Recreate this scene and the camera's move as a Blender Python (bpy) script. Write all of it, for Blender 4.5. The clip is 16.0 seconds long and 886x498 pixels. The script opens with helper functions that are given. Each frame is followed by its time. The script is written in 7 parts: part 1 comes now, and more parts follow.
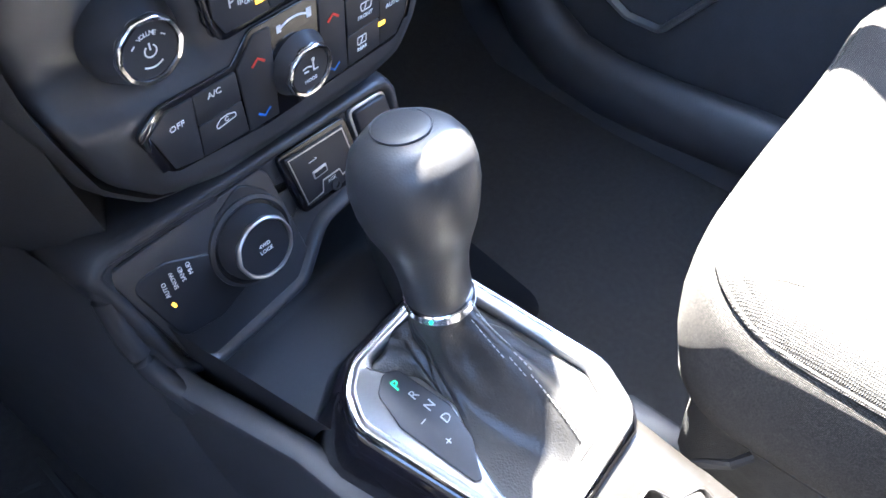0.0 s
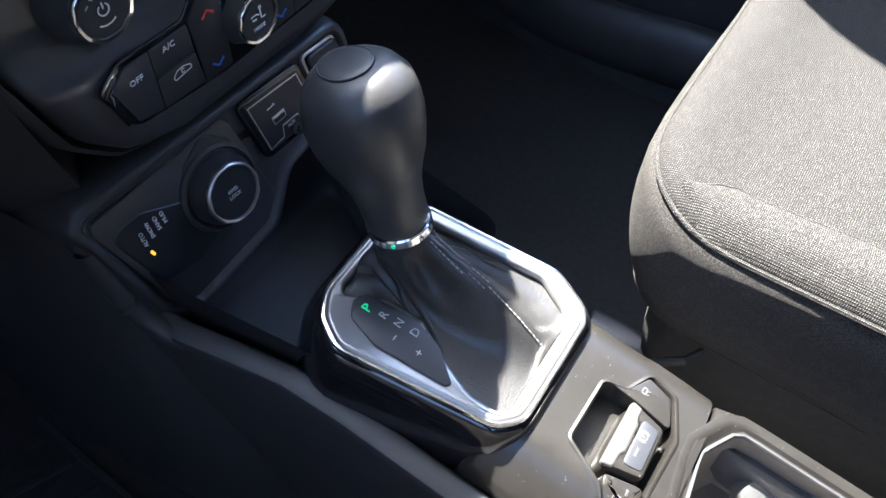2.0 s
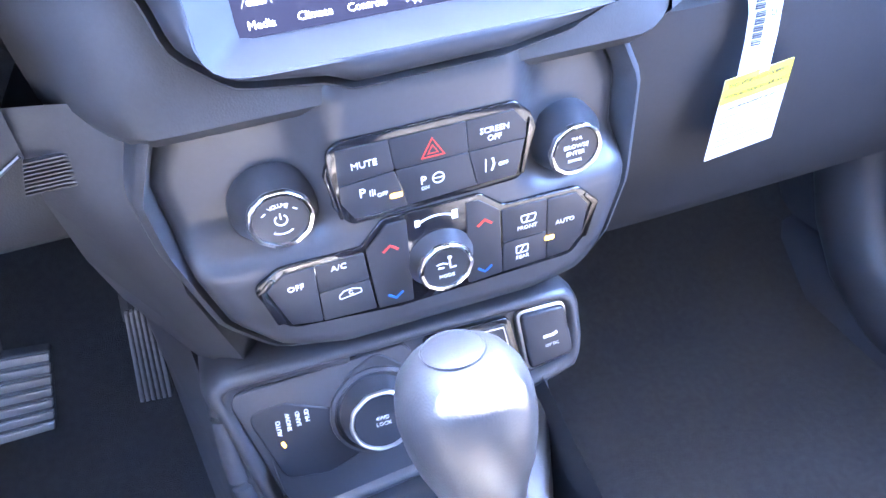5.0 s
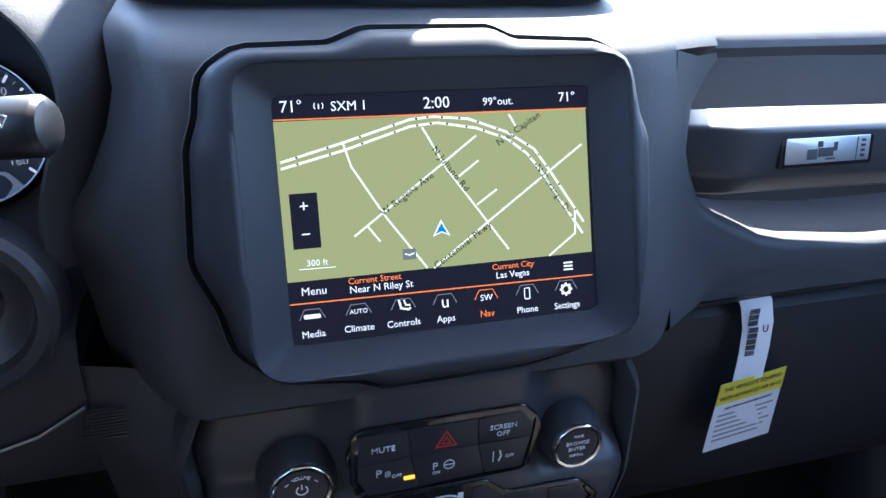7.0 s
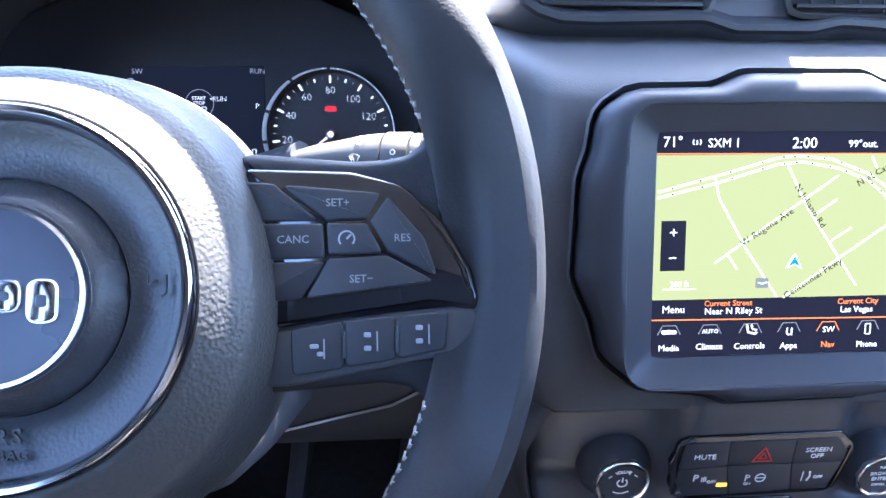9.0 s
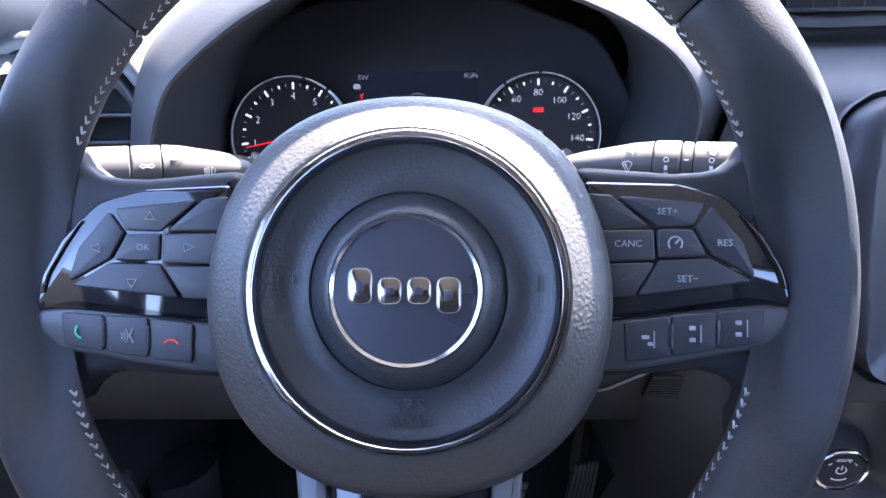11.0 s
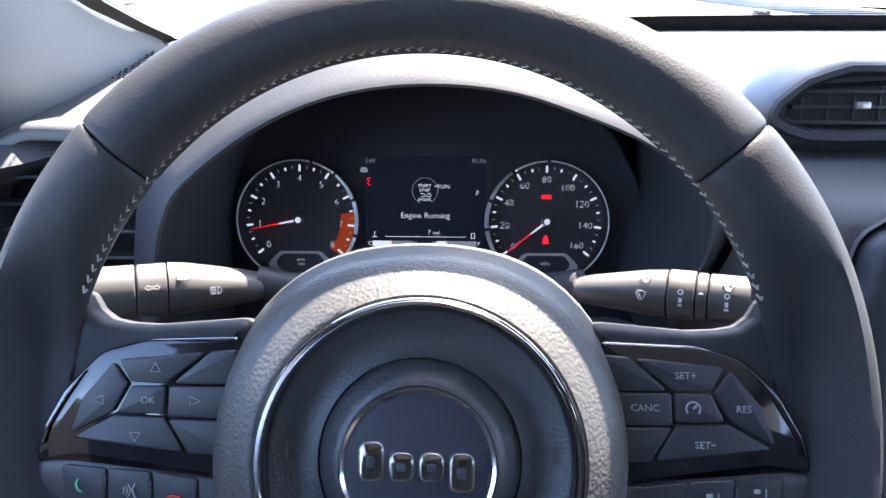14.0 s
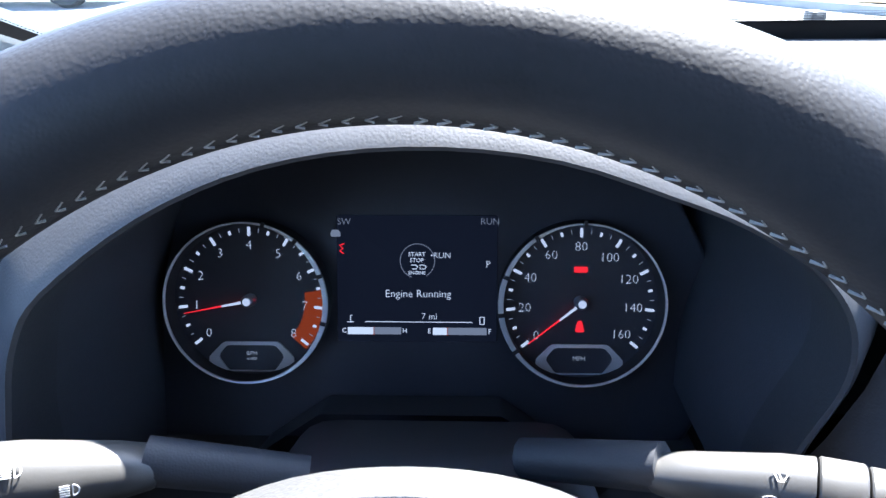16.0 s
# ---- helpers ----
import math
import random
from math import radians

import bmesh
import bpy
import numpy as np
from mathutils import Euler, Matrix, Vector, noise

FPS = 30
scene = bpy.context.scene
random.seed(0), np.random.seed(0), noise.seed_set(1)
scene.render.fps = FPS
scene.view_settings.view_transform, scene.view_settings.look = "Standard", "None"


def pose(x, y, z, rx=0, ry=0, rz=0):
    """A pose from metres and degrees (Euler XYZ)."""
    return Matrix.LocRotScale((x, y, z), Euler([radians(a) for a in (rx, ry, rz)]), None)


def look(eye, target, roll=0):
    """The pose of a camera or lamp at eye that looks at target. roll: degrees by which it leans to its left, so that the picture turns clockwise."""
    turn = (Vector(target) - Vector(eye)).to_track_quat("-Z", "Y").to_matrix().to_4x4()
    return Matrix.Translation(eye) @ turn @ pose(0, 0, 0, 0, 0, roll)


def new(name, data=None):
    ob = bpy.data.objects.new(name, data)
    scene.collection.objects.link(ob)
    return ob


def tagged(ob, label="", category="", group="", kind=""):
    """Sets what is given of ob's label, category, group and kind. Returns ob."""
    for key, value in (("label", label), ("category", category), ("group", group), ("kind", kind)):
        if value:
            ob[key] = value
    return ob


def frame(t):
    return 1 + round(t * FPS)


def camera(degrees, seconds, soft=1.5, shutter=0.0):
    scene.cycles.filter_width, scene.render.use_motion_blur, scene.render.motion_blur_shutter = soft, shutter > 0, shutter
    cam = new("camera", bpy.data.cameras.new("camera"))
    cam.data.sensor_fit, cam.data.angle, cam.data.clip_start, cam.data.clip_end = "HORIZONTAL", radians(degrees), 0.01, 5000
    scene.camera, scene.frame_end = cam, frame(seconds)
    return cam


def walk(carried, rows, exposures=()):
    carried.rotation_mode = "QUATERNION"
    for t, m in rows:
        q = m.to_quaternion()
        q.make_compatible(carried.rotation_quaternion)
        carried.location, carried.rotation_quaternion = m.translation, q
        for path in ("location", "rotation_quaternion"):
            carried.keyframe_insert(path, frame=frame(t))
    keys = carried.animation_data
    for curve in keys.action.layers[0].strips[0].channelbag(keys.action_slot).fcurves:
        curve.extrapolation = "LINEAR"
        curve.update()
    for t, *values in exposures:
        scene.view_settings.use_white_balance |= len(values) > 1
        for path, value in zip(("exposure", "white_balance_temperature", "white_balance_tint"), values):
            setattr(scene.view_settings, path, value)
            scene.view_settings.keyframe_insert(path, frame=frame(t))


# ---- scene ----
cam = camera(63.9, 16.0)
PATH = [
    (0, (-0.222, -0.1687, 0.7395), (0.5554, 0.3863, -0.4171), 3.7),
    (0.5, (-0.2402, -0.1776, 0.7449), (0.5309, 0.3369, -0.4344), 2.6),
    (1, (-0.2433, -0.1847, 0.7528), (0.4971, 0.3059, -0.4559), 0.5),
    (1.5, (-0.2435, -0.1929, 0.7567), (0.4869, 0.2688, -0.4695), 0.9),
    (2, (-0.2394, -0.1969, 0.7577), (0.4937, 0.2691, -0.4651), 1.4),
    (2.5, (-0.2322, -0.1998, 0.7554), (0.4987, 0.2959, -0.4571), 1.5),
    (3, (-0.213, -0.206, 0.748), (0.732, 0.586, -0.827), -1.2),
    (3.5, (-0.185, -0.209, 0.741), (0.629, 0.73, -0.826), -2.5),
    (4, (-0.154, -0.21, 0.731), (0.483, 0.919, -0.791), -5.7),
    (4.5, (-0.114, -0.206, 0.727), (0.418, 1.126, -0.666), -4.3),
    (5, (-0.097, -0.215, 0.74), (0.388, 1.318, -0.45), -5.1),
    (5.2, (-0.094, -0.221, 0.744), (0.402, 1.368, -0.364), -4.4),
    (7.3, (-0.099, -0.234, 0.824), (0.403, 1.564, 0.108), 1.8),
    (7.5, (-0.108, -0.238, 0.828), (0.378, 1.568, 0.118), 2.7),
    (8, (-0.141, -0.233, 0.839), (0.245, 1.593, 0.12), 2.1),
    (8.5, (-0.181, -0.231, 0.849), (0.083, 1.602, 0.093), 2.0),
    (9, (-0.227, -0.235, 0.85), (-0.067, 1.591, 0.05), 1.0),
    (9.5, (-0.266, -0.239, 0.853), (-0.187, 1.592, 0.052), 0.1),
    (10, (-0.305, -0.249, 0.864), (-0.325, 1.576, 0.046), -0.3),
    (12.5, (-0.331, -0.269, 0.876), (-0.417, 1.535, 0.017), -1.6),
    (13, (-0.331, -0.267, 0.88), (-0.415, 1.535, 0.017), -1.0),
    (13.5, (-0.334, -0.252, 0.898), (-0.424, 1.555, 0.045), -0.2),
    (14, (-0.332, -0.234, 0.924), (-0.396, 1.594, 0.114), -0.3),
    (14.5, (-0.337, -0.215, 0.945), (-0.389, 1.636, 0.189), -0.4),
    (15, (-0.336, -0.175, 0.938), (-0.41, 1.672, 0.176), -0.2),
    (15.5, (-0.346, -0.124, 0.931), (-0.414, 1.716, 0.149), 0.4),
    (16, (-0.337, -0.076, 0.916), (-0.398, 1.748, 0.098), -0.5),
]
EXPOSURES = [
    (0.0, 5.65, 5750, 11), (0.5, 4.8, 5800, 10), (1.0, 4.25, 5750, 10), (2.0, 4.0, 5750, 10), (3.0, 4.15, 5750, 10), (3.5, 4.9, 5600, 10), (4.0, 6.15, 5150, 13), (4.5, 7.3, 5250, 20), (5.2, 7.6, 5250, 21), (5.8, 5.9, 5350, 15), (6.3, 4.5, 5400, 11), (7.3, 4.05, 5450, 10), (8.0, 4.3, 5450, 11), (8.5, 4.6, 5350, 13),
    (9.1, 5.1, 5350, 17), (9.6, 4.85, 5500, 20), (10.2, 4.8, 5700, 23), (12.5, 5.05, 5800, 23), (13.5, 5.0, 5800, 23), (14.2, 3.7, 6150, 14), (15.2, 2.85, 6400, 11), (16.0, 3.95, 5300, 12),
]
walk(cam, [(t, look(eye, target, roll)) for t, eye, target, roll in PATH], exposures=EXPOSURES)

# ---- world, sun, exposure ----
SUN_EL, SUN_AZ = 57.3, 28.5
world = bpy.data.worlds.new("sky")
scene.world = world
world.use_nodes = True
wn = world.node_tree.nodes
sky = wn.new("ShaderNodeTexSky")
sky.sky_type, sky.sun_disc = "NISHITA", False
sky.sun_elevation, sky.sun_rotation = radians(SUN_EL), radians(SUN_AZ)
sky.air_density, sky.dust_density = 1.0, 1.5
wn["Background"].inputs["Strength"].default_value = 0.10
world.node_tree.links.new(sky.outputs[0], wn["Background"].inputs[0])
sun_data = bpy.data.lights.new("sun", "SUN")
sun_data.energy, sun_data.angle, sun_data.color = 5.0, radians(0.55), (1.0, 0.89, 0.72)
sun = new("sun", sun_data)
sun_dir = Vector((math.sin(radians(SUN_AZ)) * math.cos(radians(SUN_EL)), math.cos(radians(SUN_AZ)) * math.cos(radians(SUN_EL)), math.sin(radians(SUN_EL))))
sun.matrix_world = look(sun_dir * 30, (0, 0, 0))


# ---- mesh helpers ----
def F(c, tilt):
    """Frame of a plane at c, leaning back by tilt degrees: x right, y up along the plane, z out towards the driver."""
    a = radians(tilt)
    s, k = math.sin(a), math.cos(a)
    return Matrix(((1, 0, 0, c[0]), (0, s, -k, c[1]), (0, k, s, c[2]), (0, 0, 0, 1)))


def T(x, y, z, rz=0, rx=0, ry=0):
    return pose(x, y, z, rx, ry, rz)


class Shape:
    """Gathers vertices and faces, then becomes one mesh."""

    def __init__(self):
        self.v, self.f = [], []

    def ring(self, pts):
        n = len(self.v)
        self.v.extend(tuple(p) for p in pts)
        return list(range(n, n + len(pts)))

    def loft(self, rings, cap0=False, cap1=False, closed=True):
        ids = [self.ring(r) for r in rings]
        for a, b in zip(ids, ids[1:]):
            m = len(a)
            for i in range(m if closed else m - 1):
                j = (i + 1) % m
                self.f.append((a[i], a[j], b[j], b[i]))
        if cap0:
            self.f.append(tuple(reversed(ids[0])))
        if cap1:
            self.f.append(tuple(ids[-1]))
        return self

    def loop(self, rings):
        ids = [self.ring(r) for r in rings]
        for a, b in zip(ids, ids[1:] + ids[:1]):
            m = len(a)
            for i in range(m):
                j = (i + 1) % m
                self.f.append((a[i], a[j], b[j], b[i]))
        return self

    def box(self, x0, x1, y0, y1, z0, z1, b=0.0):
        if b <= 0:
            r = lambda z: [(x0, y0, z), (x1, y0, z), (x1, y1, z), (x0, y1, z)]
            return self.loft([r(z0), r(z1)], True, True)
        r = lambda z, d: fillet([(x0 + d, y0 + d), (x1 - d, y0 + d), (x1 - d, y1 - d), (x0 + d, y1 - d)], max(b - d, b * 0.2), 3, z)
        return self.loft([r(z0, b * 0.7), r(z0 + b * 0.25, b * 0.2), r(z0 + b, 0), r(z1 - b, 0), r(z1 - b * 0.25, b * 0.2), r(z1, b * 0.7)], True, True)

    def slab(self, outline, w0, w1, bev=0.001, bottom=True, steps=3):
        """A plate with a rounded upper edge."""
        o = [(p[0], p[1]) for p in outline]
        rings = [[(x, y, w0) for x, y in o]]
        for i in range(steps + 1):
            t = i / steps * math.pi / 2
            d, h = bev * (1 - math.cos(t)), bev * (1 - math.sin(t))
            rings.append([(x, y, w1 - h) for x, y in inset(o, d)])
        return self.loft(rings, bottom, True)

    def lathe(self, profile, n=48, c=(0, 0), cap0=False, cap1=False):
        ring = lambda r, w: [(c[0] + r * math.cos(2 * math.pi * i / n), c[1] + r * math.sin(2 * math.pi * i / n), w) for i in range(n)]
        return self.loft([ring(r, w) for r, w in profile], cap0, cap1)

    def tube(self, path, r, n=8, closed=False, cap=True):
        pts = [Vector(p) for p in path]
        rings, up = [], Vector((0, 0, 1))
        m = len(pts)
        for i, p in enumerate(pts):
            a = pts[(i - 1) % m] if closed or i > 0 else p
            b = pts[(i + 1) % m] if closed or i < m - 1 else p
            d = (b - a).normalized()
            s = d.cross(up if abs(d.dot(up)) < 0.95 else Vector((1, 0, 0))).normalized()
            u = s.cross(d)
            rr = r[i] if isinstance(r, (list, tuple)) else r
            rings.append([p + rr * (math.cos(2 * math.pi * k / n) * s + math.sin(2 * math.pi * k / n) * u) for k in range(n)])
        return self.loop(rings) if closed else self.loft(rings, cap, cap)


def fillet(pts, r, n=4, z=None):
    """Rounds the corners of a polygon. r: one radius or one for each corner."""
    out, m = [], len(pts)
    for i in range(m):
        p, a, b = Vector(pts[i][:2]), Vector(pts[i - 1][:2]), Vector(pts[(i + 1) % m][:2])
        u, v = (a - p), (b - p)
        rad = r[i] if isinstance(r, (list, tuple)) else r
        ang = u.angle(v) if u.length and v.length else math.pi
        t = min(rad / max(math.tan(ang / 2), 1e-3), u.length * 0.48, v.length * 0.48)
        s, e = p + u.normalized() * t, p + v.normalized() * t
        for k in range(n + 1):
            q = k / n
            c = s * (1 - q) ** 2 + p * 2 * q * (1 - q) + e * q * q
            out.append((c.x, c.y) if z is None else (c.x, c.y, z))
    return out


def inset(o, d):
    """The polygon with every edge moved inwards by d."""
    if abs(d) < 1e-9:
        return list(o)
    m = len(o)
    area = sum(o[i][0] * o[(i + 1) % m][1] - o[(i + 1) % m][0] * o[i][1] for i in range(m))
    s = 1 if area > 0 else -1
    out = []
    for i in range(m):
        a, p, b = Vector(o[i - 1]), Vector(o[i]), Vector(o[(i + 1) % m])
        e0, e1 = (p - a), (b - p)
        if e0.length < 1e-9 or e1.length < 1e-9:
            e0 = e1 = (b - a) if (b - a).length > 1e-9 else Vector((1, 0))
        n0, n1 = Vector((-e0.y, e0.x)).normalized() * s, Vector((-e1.y, e1.x)).normalized() * s
        n = n0 + n1
        n = n.normalized() / max(0.5, n.normalized().dot(n0)) if n.length > 1e-6 else n0
        out.append((p.x + n.x * d, p.y + n.y * d))
    return out


def mm(pts):
    return [tuple(c * 0.001 for c in p) for p in pts]


def star(o, n, c=None):
    """The polygon seen from its middle, as n points at even angles."""
    m = len(o)
    if c is None:
        c = (sum(p[0] for p in o) / m, sum(p[1] for p in o) / m)
    out = []
    for k in range(n):
        a = 2 * math.pi * k / n
        dx, dy = math.cos(a), math.sin(a)
        best = 0
        for i in range(m):
            x0, y0, x1, y1 = o[i][0] - c[0], o[i][1] - c[1], o[(i + 1) % m][0] - c[0], o[(i + 1) % m][1] - c[1]
            ex, ey = x1 - x0, y1 - y0
            det = ex * dy - ey * dx
            if abs(det) < 1e-14:
                continue
            t = (ex * y0 - ey * x0) / det
            q = (dx * y0 - dy * x0) / det
            if -1e-9 <= q <= 1 + 1e-9 and t > best:
                best = t
        out.append((c[0] + dx * best, c[1] + dy * best))
    return out


def circle(r, n=48, c=(0, 0)):
    return [(c[0] + r * math.cos(2 * math.pi * i / n), c[1] + r * math.sin(2 * math.pi * i / n)) for i in range(n)]


def rrect(x0, x1, y0, y1, r, n=4):
    return fillet([(x0, y0), (x1, y0), (x1, y1), (x0, y1)], r, n)


def mesh_of(name, shape, mat, m=None, sharp=38):
    bm = bmesh.new()
    vs = [bm.verts.new(m @ Vector(p) if m else p) for p in shape.v]
    for f in shape.f:
        try:
            bm.faces.new([vs[i] for i in f])
        except ValueError:
            pass
    bmesh.ops.remove_doubles(bm, verts=bm.verts, dist=1e-6)
    bmesh.ops.recalc_face_normals(bm, faces=bm.faces)
    for f in bm.faces:
        f.smooth = True
    for e in bm.edges:
        e.smooth = e.calc_face_angle(0) < radians(sharp)
    me = bpy.data.meshes.new(name)
    bm.to_mesh(me)
    bm.free()
    for one in (mat if isinstance(mat, (list, tuple)) else [mat]):
        me.materials.append(one)
    return me


def part(name, shape, mat, parent=None, m=None, label="", sharp=38):
    ob = new(name, shape if isinstance(shape, bpy.types.Mesh) else mesh_of(name, shape, mat, m, sharp))
    if parent:
        ob.parent = parent
    return tagged(ob, label)


def thing(name, label, category, group="", kind=""):
    return tagged(new(name), label, category, group, kind)


def solo(name, shape, mat, label, category, m=None, group="", kind="", sharp=38):
    return tagged(part(name, shape, mat, None, m, "", sharp), label, category, group, kind)


def text(body, size, m, mat, parent, name="lettering", depth=0.0002, align="CENTER", spacing=1.0, label="", shear=0.0, thin=0.0):
    cu = bpy.data.curves.new(name, "FONT")
    cu.body, cu.size, cu.extrude, cu.align_x, cu.align_y = body, size, depth, align, "CENTER"
    cu.space_character, cu.resolution_u, cu.shear, cu.offset = spacing, 2, shear, -thin
    tmp = bpy.data.objects.new("tmp", cu)
    scene.collection.objects.link(tmp)
    me = bpy.data.meshes.new_from_object(tmp.evaluated_get(bpy.context.evaluated_depsgraph_get()))
    bpy.data.objects.remove(tmp)
    bpy.data.curves.remove(cu)
    me.transform(m)
    me.materials.clear()
    me.materials.append(mat)
    me.name = name
    ob = new(name, me)
    ob.parent = parent
    return tagged(ob, label)


def stroke(pts, width, w, closed=False):
    """A flat line along points of a plane, as a thin raised strip."""
    s, m = Shape(), len(pts)
    L, R = [], []
    for i in range(m):
        p = Vector(pts[i][:2])
        a = Vector(pts[(i - 1) % m][:2]) if closed or i else p
        b = Vector(pts[(i + 1) % m][:2]) if closed or i < m - 1 else p
        d = (b - a).normalized()
        n = Vector((-d.y, d.x)) * width / 2
        L.append((p.x + n.x, p.y + n.y))
        R.append((p.x - n.x, p.y - n.y))
    rings = [[(l[0], l[1], w - 0.0003), (l[0], l[1], w), (r[0], r[1], w), (r[0], r[1], w - 0.0003)] for l, r in zip(L, R)]
    return s.loop(rings) if closed else s.loft(rings, True, True)


def arc(r, a0, a1, n=16, c=(0, 0)):
    return [(c[0] + r * math.cos(radians(a0 + (a1 - a0) * i / n)), c[1] + r * math.sin(radians(a0 + (a1 - a0) * i / n))) for i in range(n + 1)]


def smooth(a, b, x):
    t = min(1, max(0, (x - a) / (b - a)))
    return t * t * (3 - 2 * t)


# ---- materials ----
def material(name, color, rough=0.5, metal=0.0, bump=(), vary=0.0, vary_scale=30.0, dust=0.0, spec=0.5, coat=0.0, emit=None, sheen=0.0, cloth=None):
    """bump: rows of (kind, scale, strength, distance). vary: how far the tone wanders. dust: pale specks."""
    mat = bpy.data.materials.new(name)
    mat.use_nodes = True
    nt = mat.node_tree
    N, L = nt.nodes, nt.links
    b = N["Principled BSDF"]
    b.inputs["Base Color"].default_value = (*color, 1)
    b.inputs["Roughness"].default_value = rough
    b.inputs["Metallic"].default_value = metal
    b.inputs["Specular IOR Level"].default_value = spec
    b.inputs["Coat Weight"].default_value = coat
    b.inputs["Coat Roughness"].default_value = 0.04
    b.inputs["Sheen Weight"].default_value = sheen
    co = N.new("ShaderNodeTexCoord")
    col = None
    if vary:
        n1, n2 = N.new("ShaderNodeTexNoise"), N.new("ShaderNodeTexNoise")
        n1.inputs["Scale"].default_value, n2.inputs["Scale"].default_value = vary_scale, vary_scale * 12
        n1.inputs["Detail"].default_value = 5
        mixn = N.new("ShaderNodeMath")
        mixn.operation = "MULTIPLY_ADD"
        L.new(co.outputs["Object"], n1.inputs["Vector"])
        L.new(co.outputs["Object"], n2.inputs["Vector"])
        L.new(n1.outputs["Fac"], mixn.inputs[0])
        mixn.inputs[1].default_value = 0.65
        sc = N.new("ShaderNodeMath")
        sc.operation = "MULTIPLY"
        L.new(n2.outputs["Fac"], sc.inputs[0])
        sc.inputs[1].default_value = 0.35
        L.new(sc.outputs[0], mixn.inputs[2])
        ramp = N.new("ShaderNodeMapRange")
        ramp.inputs["From Min"].default_value, ramp.inputs["From Max"].default_value = 0.3, 0.7
        ramp.inputs["To Min"].default_value, ramp.inputs["To Max"].default_value = 1 - vary, 1 + vary
        L.new(mixn.outputs[0], ramp.inputs["Value"])
        mul = N.new("ShaderNodeMix")
        mul.data_type, mul.blend_type = "RGBA", "MULTIPLY"
        mul.inputs["Factor"].default_value = 1
        mul.inputs[6].default_value = (*color, 1)
        L.new(ramp.outputs[0], mul.inputs[7])
        col = mul.outputs[2]
        rr = N.new("ShaderNodeMapRange")
        rr.inputs["To Min"].default_value, rr.inputs["To Max"].default_value = max(0.02, rough - 0.07), min(1, rough + 0.07)
        L.new(n1.outputs["Fac"], rr.inputs["Value"])
        L.new(rr.outputs[0], b.inputs["Roughness"])
    if cloth:
        # threads over and under: pale crossings on a darker ground
        waves = []
        for way in cloth[2]:
            wv = N.new("ShaderNodeTexWave")
            wv.bands_direction = way
            wv.inputs["Scale"].default_value, wv.inputs["Distortion"].default_value = cloth[0], 0.9
            wv.inputs["Detail"].default_value, wv.inputs["Detail Scale"].default_value = 1.0, 0.6
            L.new(co.outputs["Object"], wv.inputs["Vector"])
            waves.append(wv.outputs["Fac"])
        vz = N.new("ShaderNodeMath")
        vz.operation = "MULTIPLY"
        L.new(waves[0], vz.inputs[0])
        L.new(waves[1], vz.inputs[1])
        cr = N.new("ShaderNodeMapRange")
        cr.inputs["From Min"].default_value, cr.inputs["From Max"].default_value = 0.16, 0.62
        cr.inputs["To Min"].default_value, cr.inputs["To Max"].default_value = cloth[1], 2.2
        L.new(vz.outputs[0], cr.inputs["Value"])
        fl = N.new("ShaderNodeTexNoise")
        fl.inputs["Scale"].default_value, fl.inputs["Detail"].default_value = 800, 0
        L.new(co.outputs["Object"], fl.inputs["Vector"])
        fr = N.new("ShaderNodeMapRange")
        fr.inputs["From Min"].default_value, fr.inputs["From Max"].default_value = 0.35, 0.65
        fr.inputs["To Min"].default_value, fr.inputs["To Max"].default_value = 0.4, 1.6
        L.new(fl.outputs["Fac"], fr.inputs["Value"])
        fm = N.new("ShaderNodeMath")
        fm.operation = "MULTIPLY"
        L.new(cr.outputs[0], fm.inputs[0])
        L.new(fr.outputs[0], fm.inputs[1])
        cm = N.new("ShaderNodeMix")
        cm.data_type, cm.blend_type = "RGBA", "MULTIPLY"
        cm.inputs["Factor"].default_value = 1
        L.new(col, cm.inputs[6])
        L.new(fm.outputs[0], cm.inputs[7])
        col = cm.outputs[2]
        cb = N.new("ShaderNodeBump")
        cb.inputs["Strength"].default_value, cb.inputs["Distance"].default_value = 0.6, 0.0008
        L.new(vz.outputs[0], cb.inputs["Height"])
        cloth_normal = cb.outputs[0]
    if dust:
        vo = N.new("ShaderNodeTexVoronoi")
        vo.inputs["Scale"].default_value = 260
        nz = N.new("ShaderNodeTexNoise")
        nz.inputs["Scale"].default_value = 40
        L.new(co.outputs["Object"], vo.inputs["Vector"])
        L.new(co.outputs["Object"], nz.inputs["Vector"])
        lim = N.new("ShaderNodeMath")
        lim.operation = "MULTIPLY"
        L.new(nz.outputs["Fac"], lim.inputs[0])
        lim.inputs[1].default_value = 0.16 * dust
        less = N.new("ShaderNodeMath")
        less.operation = "LESS_THAN"
        L.new(vo.outputs["Distance"], less.inputs[0])
        L.new(lim.outputs[0], less.inputs[1])
        mx = N.new("ShaderNodeMix")
        mx.data_type = "RGBA"
        L.new(less.outputs[0], mx.inputs["Factor"])
        if col:
            L.new(col, mx.inputs[6])
        else:
            mx.inputs[6].default_value = (*color, 1)
        mx.inputs[7].default_value = (0.32, 0.3, 0.27, 1)
        col = mx.outputs[2]
    if col:
        L.new(col, b.inputs["Base Color"])
    last = cloth_normal if cloth else None
